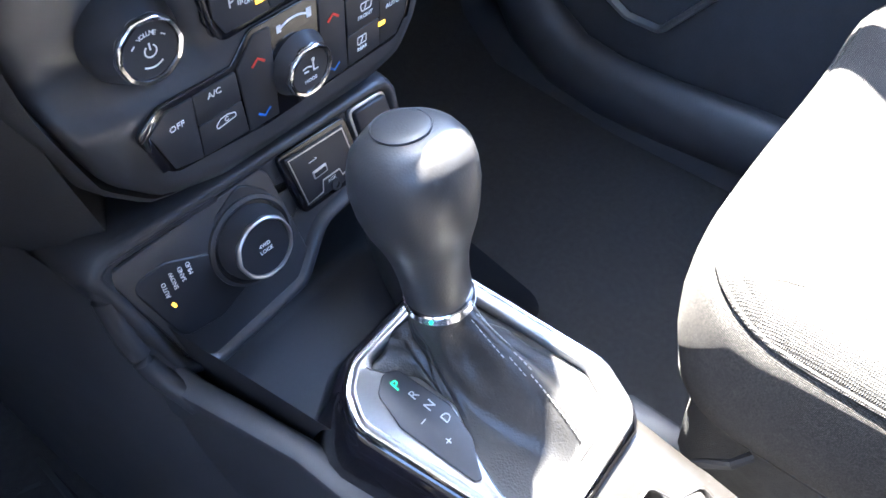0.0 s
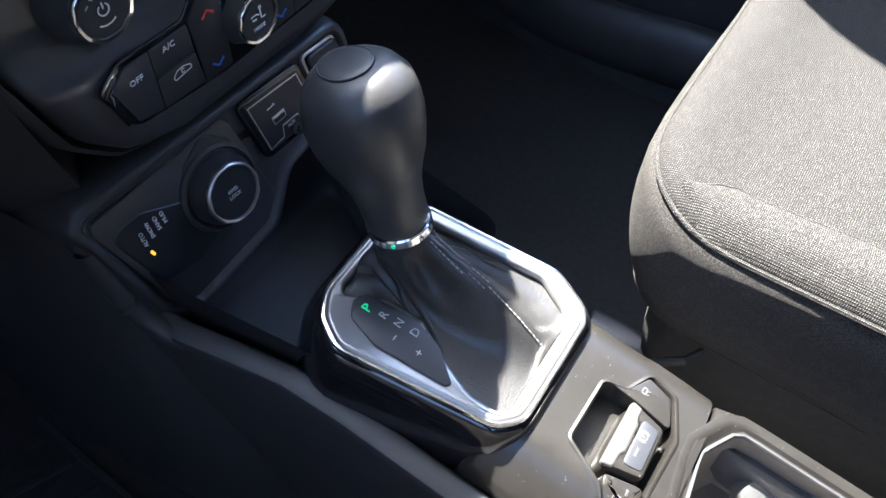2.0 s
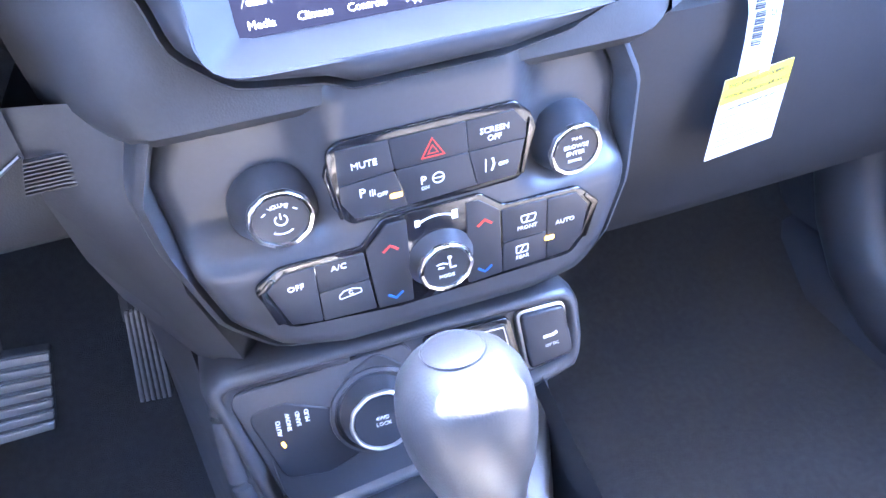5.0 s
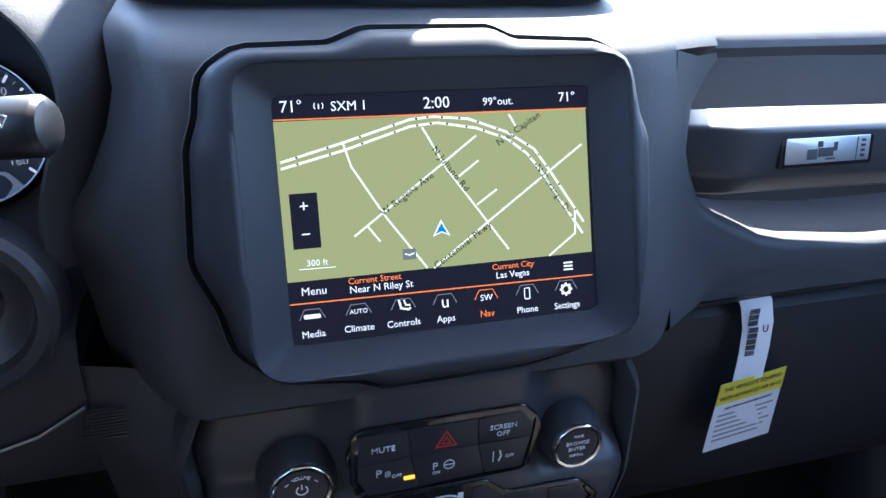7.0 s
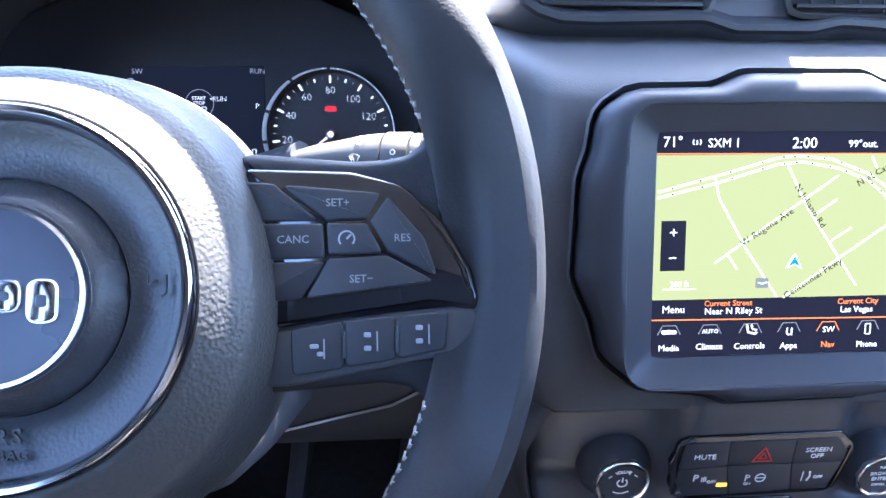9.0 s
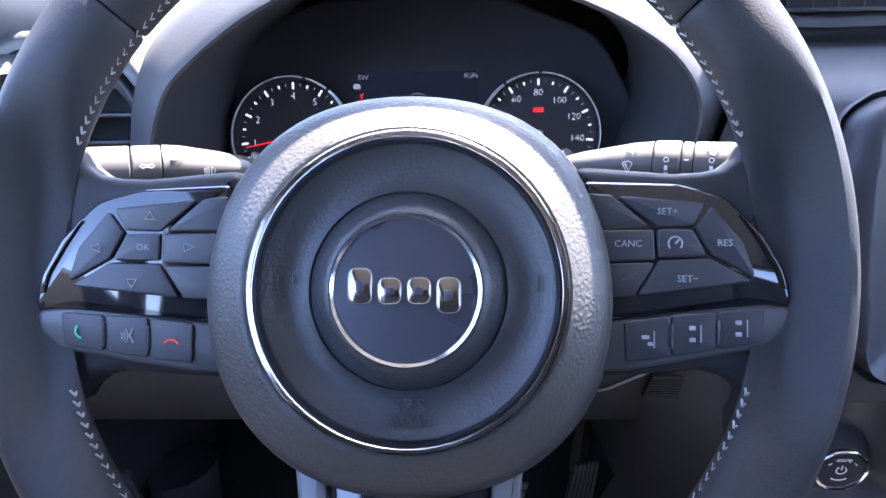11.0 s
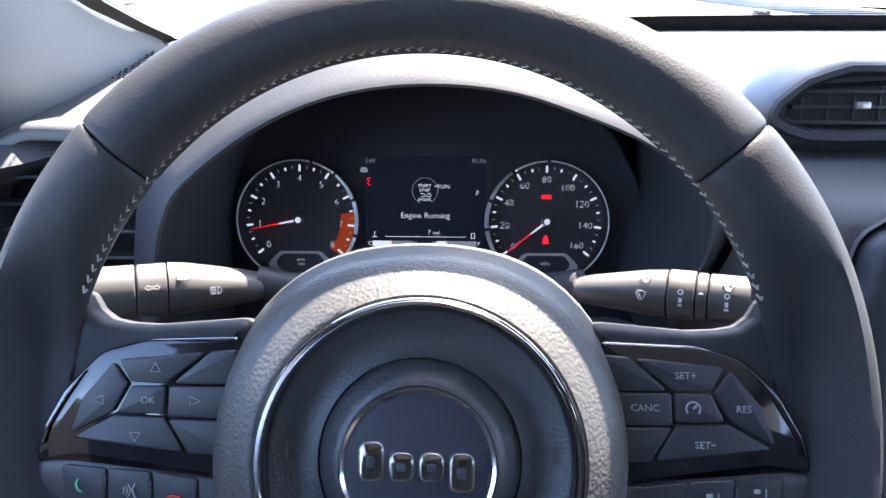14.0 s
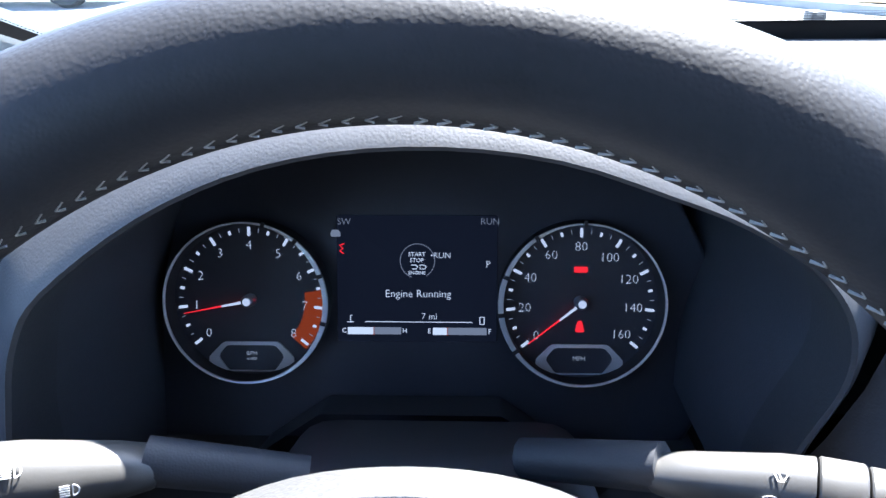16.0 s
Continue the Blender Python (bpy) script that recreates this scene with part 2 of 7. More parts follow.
    for kind, scale, strength, dist in bump:
        if kind == "noise":
            tx = N.new("ShaderNodeTexNoise")
            tx.inputs["Scale"].default_value, tx.inputs["Detail"].default_value = scale, 3
            out = tx.outputs["Fac"]
        elif kind == "leather":
            tx = N.new("ShaderNodeTexVoronoi")
            tx.feature = "SMOOTH_F1"
            tx.inputs["Scale"].default_value = scale
            out = tx.outputs["Distance"]
        elif kind == "weave":
            tx = N.new("ShaderNodeTexWave")
            t2 = N.new("ShaderNodeTexWave")
            tx.bands_direction, t2.bands_direction = "X", "Y"
            mul2 = N.new("ShaderNodeMath")
            mul2.operation = "MULTIPLY"
            for one in (tx, t2):
                one.inputs["Scale"].default_value, one.inputs["Distortion"].default_value = scale, 1.2
                one.inputs["Detail Scale"].default_value = 3
                L.new(co.outputs["Object"], one.inputs["Vector"])
            L.new(tx.outputs["Fac"], mul2.inputs[0])
            L.new(t2.outputs["Fac"], mul2.inputs[1])
            out = mul2.outputs[0]
        if kind != "weave":
            L.new(co.outputs["Object"], tx.inputs["Vector"])
        bp = N.new("ShaderNodeBump")
        bp.inputs["Strength"].default_value, bp.inputs["Distance"].default_value = strength, dist
        L.new(out, bp.inputs["Height"])
        if last:
            L.new(last, bp.inputs["Normal"])
        last = bp.outputs[0]
    if last:
        L.new(last, b.inputs["Normal"])
    if emit:
        b.inputs["Emission Color"].default_value = (*emit[0], 1)
        b.inputs["Emission Strength"].default_value = emit[1]
    return mat


GRAIN = [("leather", 1100, 0.25, 0.0003)]
SOFT_PAD = material("soft_pad", (0.050, 0.051, 0.055), 0.55, spec=0.3, bump=[("leather", 1000, 0.28, 0.0003)], vary=0.12)
PLASTIC = material("black_plastic", (0.050, 0.051, 0.056), 0.46, bump=GRAIN, vary=0.15)
DARK = material("dark_matte", (0.021, 0.022, 0.026), 0.6, bump=GRAIN, vary=0.15)
SATIN = material("satin_plastic", (0.045, 0.046, 0.052), 0.36, bump=[("noise", 900, 0.1, 0.0002)], vary=0.1)
BEZEL = material("screen_bezel", (0.030, 0.032, 0.039), 0.46, spec=0.3, bump=[("noise", 1200, 0.08, 0.0002)], vary=0.08)
CLEAN_GLOSS = material("clean_gloss_black", (0.010, 0.010, 0.013), 0.07, coat=0.5)
STALK = material("stalk_plastic", (0.048, 0.046, 0.043), 0.42, bump=[("noise", 1200, 0.1, 0.0002)], vary=0.08)
# black stalk end, deepened in place of the steering rim's shadow on it
SHADED_TIP = material("tip_shaded_black", (0.012, 0.012, 0.014), 0.35, bump=[("noise", 1200, 0.1, 0.0002)], vary=0.08)
SEAM = material("seam_thread", (0.30, 0.30, 0.30), 0.8)
GRAPHITE = material("graphite_plastic", (0.0135, 0.0125, 0.0115), 0.36, vary=0.25, vary_scale=18, dust=0.62, coat=0.10, bump=[("noise", 1400, 0.12, 0.0002), ("noise", 90, 0.05, 0.0006)])
# paler than the frame, in place of sunlight reaching the tub's walls
TUB = material("tub_sunlit_plastic", (0.11, 0.10, 0.09), 0.55, vary=0.15, dust=0.4, bump=GRAIN)
LEATHER = material("wheel_leather", (0.0195, 0.0200, 0.0230), 0.54, spec=0.22, bump=[("leather", 950, 0.26, 0.0003), ("noise", 300, 0.07, 0.0004), ("noise", 60, 0.05, 0.0016)], vary=0.16)
LEATHER2 = material("hub_leather", (0.040, 0.039, 0.037), 0.48, bump=[("leather", 700, 0.65, 0.00042), ("noise", 350, 0.2, 0.0004)], vary=0.12)
SPOKE_GREY = material("spoke_grey", (0.20, 0.205, 0.22), 0.42, 0.5, bump=[("noise", 900, 0.06, 0.0002)], vary=0.06)
BOOT = material("boot_leather", (0.030, 0.030, 0.031), 0.32, bump=[("leather", 850, 0.50, 0.0004), ("noise", 260, 0.18, 0.0004)], vary=0.15, spec=0.5)
KNOB = material("knob_leather", (0.037, 0.037, 0.039), 0.40, spec=0.5, bump=[("leather", 900, 0.25, 0.0003), ("noise", 80, 0.08, 0.0005)], vary=0.08)
BUTTON = material("button_plastic", (0.022, 0.024, 0.030), 0.42, bump=[("noise", 1500, 0.1, 0.0002)], vary=0.08)
CHROME = material("chrome", (0.86, 0.86, 0.88), 0.13, 1.0)
SILVER = material("silver_paint", (0.42, 0.415, 0.41), 0.32, 0.85, bump=[("noise", 900, 0.05, 0.0002)], vary=0.05)
SATIN_CHROME = material("satin_chrome", (0.72, 0.73, 0.75), 0.34, 1.0, bump=[("noise", 800, 0.05, 0.0002)], vary=0.06)
HUB_CHROME = material("hub_chrome", (0.34, 0.325, 0.33), 0.09, 1.0)
DARK_CHROME = material("dark_chrome", (0.11, 0.107, 0.11), 0.12, 1.0)
FABRIC_INSERT = material("seat_insert", (0.0212, 0.0200, 0.0190), 0.88, bump=[("noise", 900, 0.5, 0.0008)], vary=0.42, vary_scale=110, cloth=(205, 0.12, "XY"))
FABRIC = material("seat_fabric", (0.029, 0.0275, 0.0262), 0.88, bump=[("noise", 700, 0.5, 0.0008)], vary=0.40, vary_scale=110, cloth=(225, 0.2, "XY"))
# the same cloth, toned darker for the shade on the cushion's side
FABRIC_SIDE = material("seat_side_fabric", (0.024, 0.022, 0.020), 0.88, bump=[("noise", 600, 0.4, 0.0008)], vary=0.35, vary_scale=90, cloth=(330, 0.5, "YZ"))
CARPET = material("carpet", (0.032, 0.032, 0.033), 0.95, bump=[("noise", 900, 1.0, 0.002)], vary=0.35, vary_scale=120)
RUBBER = material("rubber_mat", (0.034, 0.035, 0.039), 0.55, bump=GRAIN, vary=0.15)
THREAD = material("pale_thread", (0.23, 0.23, 0.225), 0.7)
WHITE = material("white_print", (0.78, 0.78, 0.78), 0.6)
SYMBOL = material("pale_print", (0.50, 0.50, 0.50), 0.6)
DIMP = material("dim_print", (0.10, 0.10, 0.11), 0.6)
LINING = material("hood_lining", (0.055, 0.057, 0.066), 0.62, bump=GRAIN, vary=0.12)
GREYP = material("grey_print", (0.26, 0.27, 0.29), 0.6)
REDP = material("red_print", (0.65, 0.05, 0.035), 0.5)
BLUEP = material("blue_print", (0.03, 0.16, 0.60), 0.5)
AMBER = material("amber_light", (0.6, 0.25, 0.02), 0.4, emit=((1.0, 0.42, 0.03), 0.12))
GREEN = material("green_light", (0.05, 0.5, 0.2), 0.4, emit=((0.05, 0.9, 0.35), 0.05))
ALU = material("brushed_pedal", (0.30, 0.31, 0.32), 0.35, 0.8, vary=0.1)
PAPER = material("tag_paper", (0.74, 0.75, 0.77), 0.75, vary=0.03)
YELLOW = material("tag_yellow", (0.72, 0.62, 0.04), 0.7, vary=0.03)
INK = material("ink", (0.05, 0.05, 0.055), 0.7)


def glow(name, color, power):
    return material(name, (0.01, 0.01, 0.012), 0.5, emit=(color, power), spec=0.0)


# ---- the car's shell ----
def dash_z(y):
    return 0.785 + 0.15 * (y - 0.155) - 0.09 * max(0, y - 0.42)


def face_y(x, z):
    """The dash's upright face: leaning at the middle, set back at the sides."""
    mid = 0.1190 + (z - 0.690) * 0.287
    side = 0.152 + (z - 0.60) * 0.06
    return mid + (side - mid) * max(smooth(0.118, 0.20, x), smooth(0.125, 0.19, -x))


def gauge_edge(z):
    """Where the dash's face ends beside the gauges, curving round their hood."""
    pts = ((0.60, -0.184), (0.62, -0.186), (0.667, -0.193), (0.687, -0.196), (0.712, -0.178), (0.745, -0.163), (0.763, -0.161), (0.80, -0.166), (0.90, -0.170))
    for (a, b), (c, d) in zip(pts, pts[1:]):
        if z <= c:
            return b + (d - b) * max(0, (z - a) / (c - a))
    return -0.170


def build_dash():
    # upper pad, from the windscreen to the bottom of the face; the tray and the gauges have their own openings
    def profile(x, low):
        fy = face_y(x, 0.775) + 0.078 * smooth(0.190, 0.240, x) if x > -0.53 else 0.238 - 0.035 * smooth(-0.59, -0.65, x)
        drop = smooth(-0.30, -0.42, x)
        pts = [(0.60, dash_z(0.60) - 0.012 - 0.040 * drop), (0.54, dash_z(0.54) - 0.038 * drop), (0.475, dash_z(0.475) - 0.012 * drop), (0.42, dash_z(0.42)), (0.30, dash_z(0.30)), (max(0.235, fy + 0.04), dash_z(max(0.235, fy + 0.04))), (max(0.195, fy + 0.03), dash_z(max(0.195, fy + 0.03)) + 0.001), (fy + 0.022, dash_z(fy + 0.022) - 0.0005),
               (fy + 0.010, dash_z(fy) - 0.003), (fy + 0.003, dash_z(fy) - 0.009), (fy, 0.772 + (dash_z(fy) - dash_z(0.155)) * 0.8)]
        if low:
            pts += [(face_y(x, z) if x > -0.53 else 0.262, z) for z in (0.755, 0.735, 0.71, 0.685, 0.66, 0.635, 0.615)] + [(face_y(x, 0.60) + 0.004, 0.600), (face_y(x, 0.6) + 0.014, 0.592), (0.30, 0.585)]
        else:
            pts += [(fy + 0.012, 0.764), (0.30, 0.758)]
        sink = 0.020 * smooth(0.190, 0.240, x)
        return [(x, y, z - sink * (1 - smooth(0.26, 0.45, y))) for y, z in pts]

    spans = [("trim", -0.76, -0.535, True), ("trim", -0.536, -0.188, False), ("trim", -0.189, 0.1585, True), ("trim", 0.1585, 0.76, False)]
    dash = thing("dashboard", "dark grey grained soft dashboard running under the windscreen", "dashboard", kind="structure")
    for _, x0, x1, low in spans:
        s = Shape()
        if x0 == -0.536:
            s.loft([[(x, y, dash_z(y) - smooth(-0.30, -0.42, x) * 0.038 * smooth(0.43, 0.54, y)) for y in (0.60, 0.54, 0.475, 0.42, 0.36)] for x in (x0, -0.46, -0.40, -0.34, -0.28, x1)], closed=False)
            part("pad", s, SOFT_PAD, dash)
            continue
        n = max(8, round((x1 - x0) / 0.012))
        rows = [profile(x0 + (x1 - x0) * i / n, low) for i in range(n + 1)]
        if x0 == -0.189:
            rows = [[(x + (gauge_edge(z) + 0.002 - x0) * (1 - smooth(0, 0.07, x - x0)) * (1 - smooth(0.22, 0.33, y)), y + 0.022 * (1 - smooth(0, 0.045, x - x0)) ** 2 * (1 - smooth(0.20, 0.26, y)), z) for x, y, z in row] for row in rows]
        if x0 == -0.76:
            # set back behind the round air outlet
            rows = [[(x, y + 0.05 if y < 0.27 and 0.645 < z < 0.783 and -0.695 < x < -0.540 else y, z) for x, y, z in row] for row in rows]
        s.loft(rows, closed=False)
        part("pad", s, SOFT_PAD, dash)
    # panel round the passenger tray, with its recess
    N = 120
    outer = star(rrect(0.1585, 0.755, 0.600, 0.7715, 0.001, 2), N, (0.45, 0.695))
    hole = star(fillet([(0.174, 0.706), (0.176, 0.738), (0.200, 0.7685), (0.70, 0.7685), (0.72, 0.74), (0.70, 0.630), (0.345, 0.630), (0.255, 0.638), (0.198, 0.664)], [0.02, 0.02, 0.012, 0.02, 0.03, 0.03, 0.04, 0.04, 0.03], 5), N, (0.45, 0.695))
    for cx, cz in ((0.1585, 0.600), (0.755, 0.600), (0.755, 0.7715), (0.1585, 0.7715)):
        k = min(range(N), key=lambda i: (outer[i][0] - cx) ** 2 + (outer[i][1] - cz) ** 2)
        outer[k] = (cx, cz)
    s = Shape()
    lip = lambda d, dy: [(x, face_y(x, z) + dy, z) for x, z in inset(hole, d)]
    s.loft([[(x, face_y(x, z), z) for x, z in outer], [((a[0] + b[0]) / 2, face_y((a[0] + b[0]) / 2, (a[1] + b[1]) / 2), (a[1] + b[1]) / 2) for a, b in zip(outer, hole)], lip(-0.006, 0.0), lip(-0.002, 0.001), lip(0.001, 0.005), lip(0.003, 0.012), lip(0.006, 0.085)], cap1=True)
    s.f = [f for f in s.f if len(f) > 4 or min(s.v[i][2] for i in f) < 0.742 or max(s.v[i][0] for i in f) < 0.197]
    part("panel", s, SOFT_PAD, dash, sharp=50)
    # lower edge return under the tray panel
    s = Shape()
    s.loft([[(x, face_y(x, 0.6), 0.600), (x, face_y(x, 0.6) + 0.012, 0.590), (x, 0.32, 0.585)] for x in (0.1585, 0.175, 0.19, 0.35, 0.55, 0.755)], closed=False)
    part("trim", s, PLASTIC, dash)
    # perforated speaker grille patch at the far corner: rows of small raised beads
    s = Shape()
    for i in range(34):
        for j in range(11):
            x, y = -0.628 + i * 0.0048 + (j % 2) * 0.0024, 0.358 + j * 0.0075 + 0.10 * (i * 0.0048) - 0.6 * (i * 0.0048) ** 2
            z = dash_z(y)
            s.loft([[(x - .0017, y - .0017, z - 0.001), (x + .0017, y - .0017, z - 0.001), (x + .0017, y + .0017, z - 0.001), (x - .0017, y + .0017, z - 0.001)], [(x - .001, y - .001, z + .0012), (x + .001, y - .001, z + .0012), (x + .001, y + .001, z + .0012), (x - .001, y + .001, z + .0012)]], cap1=True)
    part("grille", s, SOFT_PAD, dash, label="perforated speaker grille")
    return dash


def build_grab_handle():
    """The handle that crosses the passenger tray, and its badge."""
    h = thing("grab_handle", "grey moulded grab handle across the dashboard tray", "grab handle")
    s = Shape()
    sec = lambda x, k, dz: [(x, y, z + dz) for y, z in fillet([(0.147 + k, 0.7225), (0.178 + k * 0.4, 0.7320), (0.188, 0.705), (0.184, 0.680), (0.163 + k, 0.672), (0.149 + k, 0.690)], [0.006, 0.006, 0.01, 0.008, 0.010, 0.012], 5)]
    rings = []
    for i in range(33):
        x = 0.1775 + i * (0.70 - 0.1775) / 32
        rings.append(sec(x, 0.016 * (1 - smooth(0.1775, 0.215, x)), -0.003 * smooth(0.2, 0.4, x)))
    s.loft(rings, True, True)
    part("bar", s, SATIN, h)
    m = F((0.279, 0.1525, 0.705), 6)
    s = Shape().slab(rrect(-0.038, 0.038, -0.0115, 0.0115, 0.003), -0.012, 0.004, 0.0015)
    badge = part("badge", s, CLEAN_GLOSS, h, m @ T(0, 0, 0.002))
    s = Shape().slab(rrect(-0.034, 0.034, -0.0085, 0.0085, 0.001), 0.0055, 0.0066, 0.0003)
    part("plate", s, SATIN_CHROME, badge, m, "brushed metal badge plate")
    s = Shape()
    for x0, x1, y0, y1 in ((-0.017, -0.009, -0.006, 0.001), (-0.008, 0.004, -0.0045, 0.0015), (-0.009, -0.005, 0.002, 0.006), (0.004, 0.007, -0.001, 0.005), (-0.002, 0.006, -0.0065, -0.0055), (0.023, 0.0235, -0.008, 0.008)):
        s.box(x0, x1, y0, y1, 0.0064, 0.0069)
    for k in range(4):
        s.box(0.0265, 0.030, -0.006 + k * 0.0034, -0.0042 + k * 0.0034, 0.0064, 0.0069)
    part("engraving", s, INK, badge, m)
    return h


def build_hood():
    """The hood over the gauges."""
    h = thing("instrument_hood", "dark grained hood arching over the gauges", "instrument hood", kind="structure")
    lip = [(-0.548, 0.60), (-0.548, 0.70), (-0.541, 0.745), (-0.530, 0.778), (-0.512, 0.803), (-0.465, 0.838), (-0.414, 0.860), (-0.357, 0.868), (-0.298, 0.862), (-0.245, 0.842), (-0.210, 0.820), (-0.190, 0.802), (-0.178, 0.784), (-0.173, 0.765), (-0.174, 0.747), (-0.180, 0.728), (-0.187, 0.708), (-0.191, 0.690), (-0.193, 0.660)]
    from_pts = []
    for i in range(len(lip) - 1):
        for k in range(4):
            t = k / 4
            a, b, c, d = lip[max(i - 1, 0)], lip[i], lip[i + 1], lip[min(i + 2, len(lip) - 1)]
            q = lambda j: 0.5 * (2 * b[j] + (c[j] - a[j]) * t + (2 * a[j] - 5 * b[j] + 4 * c[j] - d[j]) * t * t + (3 * b[j] - a[j] - 3 * c[j] + d[j]) * t ** 3)
            from_pts.append((q(0), q(1)))
    from_pts.append(lip[-1])
    cx, cz = -0.362, 0.72

    def off(d, y, flat=0.0):
        out = []
        for x, z in from_pts:
            v = Vector((x - cx, max(z - cz, 0) * 1.25 + 1e-4))
            n = v.normalized()
            k = smooth(-0.27, -0.19, x)
            out.append((x + n.x * d + 0.008 * k, y + 0.010 * k, z + n.y * d - flat * max(0, z - 0.78)))
        return out

    s = Shape()
    s.loft([off(0.020, 0.50, 0.55), off(0.026, 0.42, 0.35), off(0.024, 0.32, 0.12), off(0.0165, 0.235, 0.01), off(0.0135, 0.208), off(0.0110, 0.197)], closed=False)
    part("shell", s, SOFT_PAD, h)
    s = Shape()
    s.loft([off(0.0110, 0.197), off(0.0080, 0.1900), off(0.003, 0.1810), off(-0.006, 0.1695), off(-0.012, 0.1615), off(-0.0160, 0.1573), off(-0.0182, 0.1556), off(-0.0200, 0.157), off(-0.0210, 0.163), off(-0.0212, 0.19)], closed=False)
    part("lip", s, SOFT_PAD, h)
    s = Shape()
    s.loft([off(-0.0212, 0.19), off(-0.023, 0.25), off(-0.024, 0.345)], closed=False)
    part("lining", s, LINING, h, None, "dark inner wall of the hood")
    return h


def build_shell():
    """Floor, roof, pillars, doors, windscreen: the cabin that closes the place."""
    s = Shape()
    n = 14
    rows = []
    for j, (y, z) in enumerate([(-1.3, 0.0), (-0.3, 0.0), (0.10, 0.0), (0.36, 0.02), (0.50, 0.10), (0.60, 0.24), (0.66, 0.45), (0.69, 0.60), (0.70, 0.76), (0.66, 0.792), (0.60, 0.800), (0.50, 0.795)]):
        rows.append([(-0.76 + 1.52 * i / n, y, z) for i in range(n + 1)])
    s.loft(rows, closed=False)
    solo("floor", s, CARPET, "black carpet of the footwells rising to the bulkhead", "floor", kind="structure")
    # roof with headliner
    s = Shape()
    s.loft([[(x, y, z + 0.03 * (1 - (x / 0.7) ** 2)) for x in (-0.66, -0.5, -0.25, 0, 0.25, 0.5, 0.66)] for y, z in ((0.07, 1.285), (-0.02, 1.32), (-0.3, 1.345), (-0.8, 1.35), (-1.3, 1.33))], closed=False)
    s.loft([[(x, y, z + 0.03 * (1 - (x / 0.7) ** 2)) for x in (-0.66, -0.5, -0.25, 0, 0.25, 0.5, 0.66)] for y, z in ((0.07, 1.287), (-0.02, 1.35), (-0.3, 1.375), (-0.8, 1.38), (-1.3, 1.36))], closed=False)
    LINER = material("headliner", (0.30, 0.30, 0.29), 0.9, bump=[("noise", 700, 0.3, 0.0006)], vary=0.08)
    solo("ceiling", s, LINER, "light grey fabric headliner under the roof", "ceiling", kind="structure")
    # rear bulkhead
    s = Shape().box(-0.76, 0.76, -1.33, -1.30, 0.0, 1.36)
    solo("wall_rear", s, DARK, "dark rear of the cabin", "wall", kind="structure")
    # doors: lower panels with thickness, window openings above
    for side in (-1, 1):
        d = thing("door_1" if side < 0 else "door_2", "dark door panel with a moulded armrest and pocket", "car door", kind="structure")
        s = Shape()
        prof = [(0.70, 0.0), (0.695, 0.10), (0.70, 0.24), (0.69, 0.42), (0.675, 0.60), (0.665, 0.74), (0.675, 0.785), (0.70, 0.80), (0.76, 0.80), (0.76, 0.0)]
        s.loft([[(side * x, y, z) for x, z in prof] for y in (0.66, 0.2, -0.3, -0.8, -1.3)], True, True)
        part("panel", s, PLASTIC, d)
        # speaker bulge and pocket rim at the door's foot
        s = Shape()
        o = fillet([(0.12, 0.155), (0.18, 0.156), (0.30, 0.215), (0.33, 0.28), (0.31, 0.36), (0.10, 0.38), (0.05, 0.30), (0.06, 0.235)], 0.02, 5)
        s.loop([[(x, y, 0.004) for x, y in o], [(x, y, 0.012) for x, y in inset(o, 0.003)], [(x, y, 0.012) for x, y in inset(o, 0.008)], [(x, y, 0.002) for x, y in inset(o, 0.011)]])
        part("pull_trim", s, SATIN_CHROME, d, Matrix(((0, 0, -side, side * 0.697), (1, 0, 0, 0), (0, 1, 0, 0), (0, 0, 0, 1))), "bright trim line round the speaker")
        s = Shape().loft([[(side * x, y, z) for x, z in ((0.70, 0.085), (0.672, 0.082), (0.655, 0.070), (0.640, 0.030), (0.632, 0.002))] for y in (0.55, 0.2, -0.2, -0.7, -1.25)], closed=False)
        part("sill_plate", s, SATIN, d, None, "grey sill plate along the floor")
        # soft moulding that curves round the speaker and runs back as the pocket's wall
        way = [(0.385, 0.300), (0.372, 0.235), (0.350, 0.175), (0.310, 0.118), (0.245, 0.078), (0.165, 0.064), (0.07, 0.066), (-0.05, 0.078), (-0.25, 0.090), (-0.55, 0.095)]
        rings = []
        for k, (y, z) in enumerate(way):
            a, b = Vector(way[max(k - 1, 0)]), Vector(way[min(k + 1, len(way) - 1)])
            t = (b - a).normalized()
            rings.append([(side * (0.665 - 0.036 * math.sin(q)), y - t.y * 0.055 * math.cos(q), z + t.x * 0.055 * math.cos(q) - 0.010) for q in [2 * math.pi * i / 20 for i in range(20)]])
        part("pocket_moulding", Shape().loft(rings, True, True), PLASTIC, d)
        s = Shape().box(0.62, 0.70, -0.60, 0.02, 0.42, 0.49, 0.02)
        part("armrest", s, SATIN, d, Matrix.Diagonal((side, 1, 1, 1)))
        # B post and sill beam over the window
        s = Shape().box(0.66, 0.73, -0.62, -0.50, 0.80, 1.34, 0.01)
        part("post", s, DARK, d, Matrix.Diagonal((side, 1, 1, 1)))
        s = Shape().box(0.60, 0.68, -1.30, 0.06, 1.28, 1.345, 0.01)
        part("roof_rail", s, DARK, d, Matrix.Diagonal((side, 1, 1, 1)))
    # windscreen pillars
    PILLAR = material("pillar_trim", (0.115, 0.13, 0.14), 0.55, bump=[("noise", 500, 0.15, 0.0004)], vary=0.06)
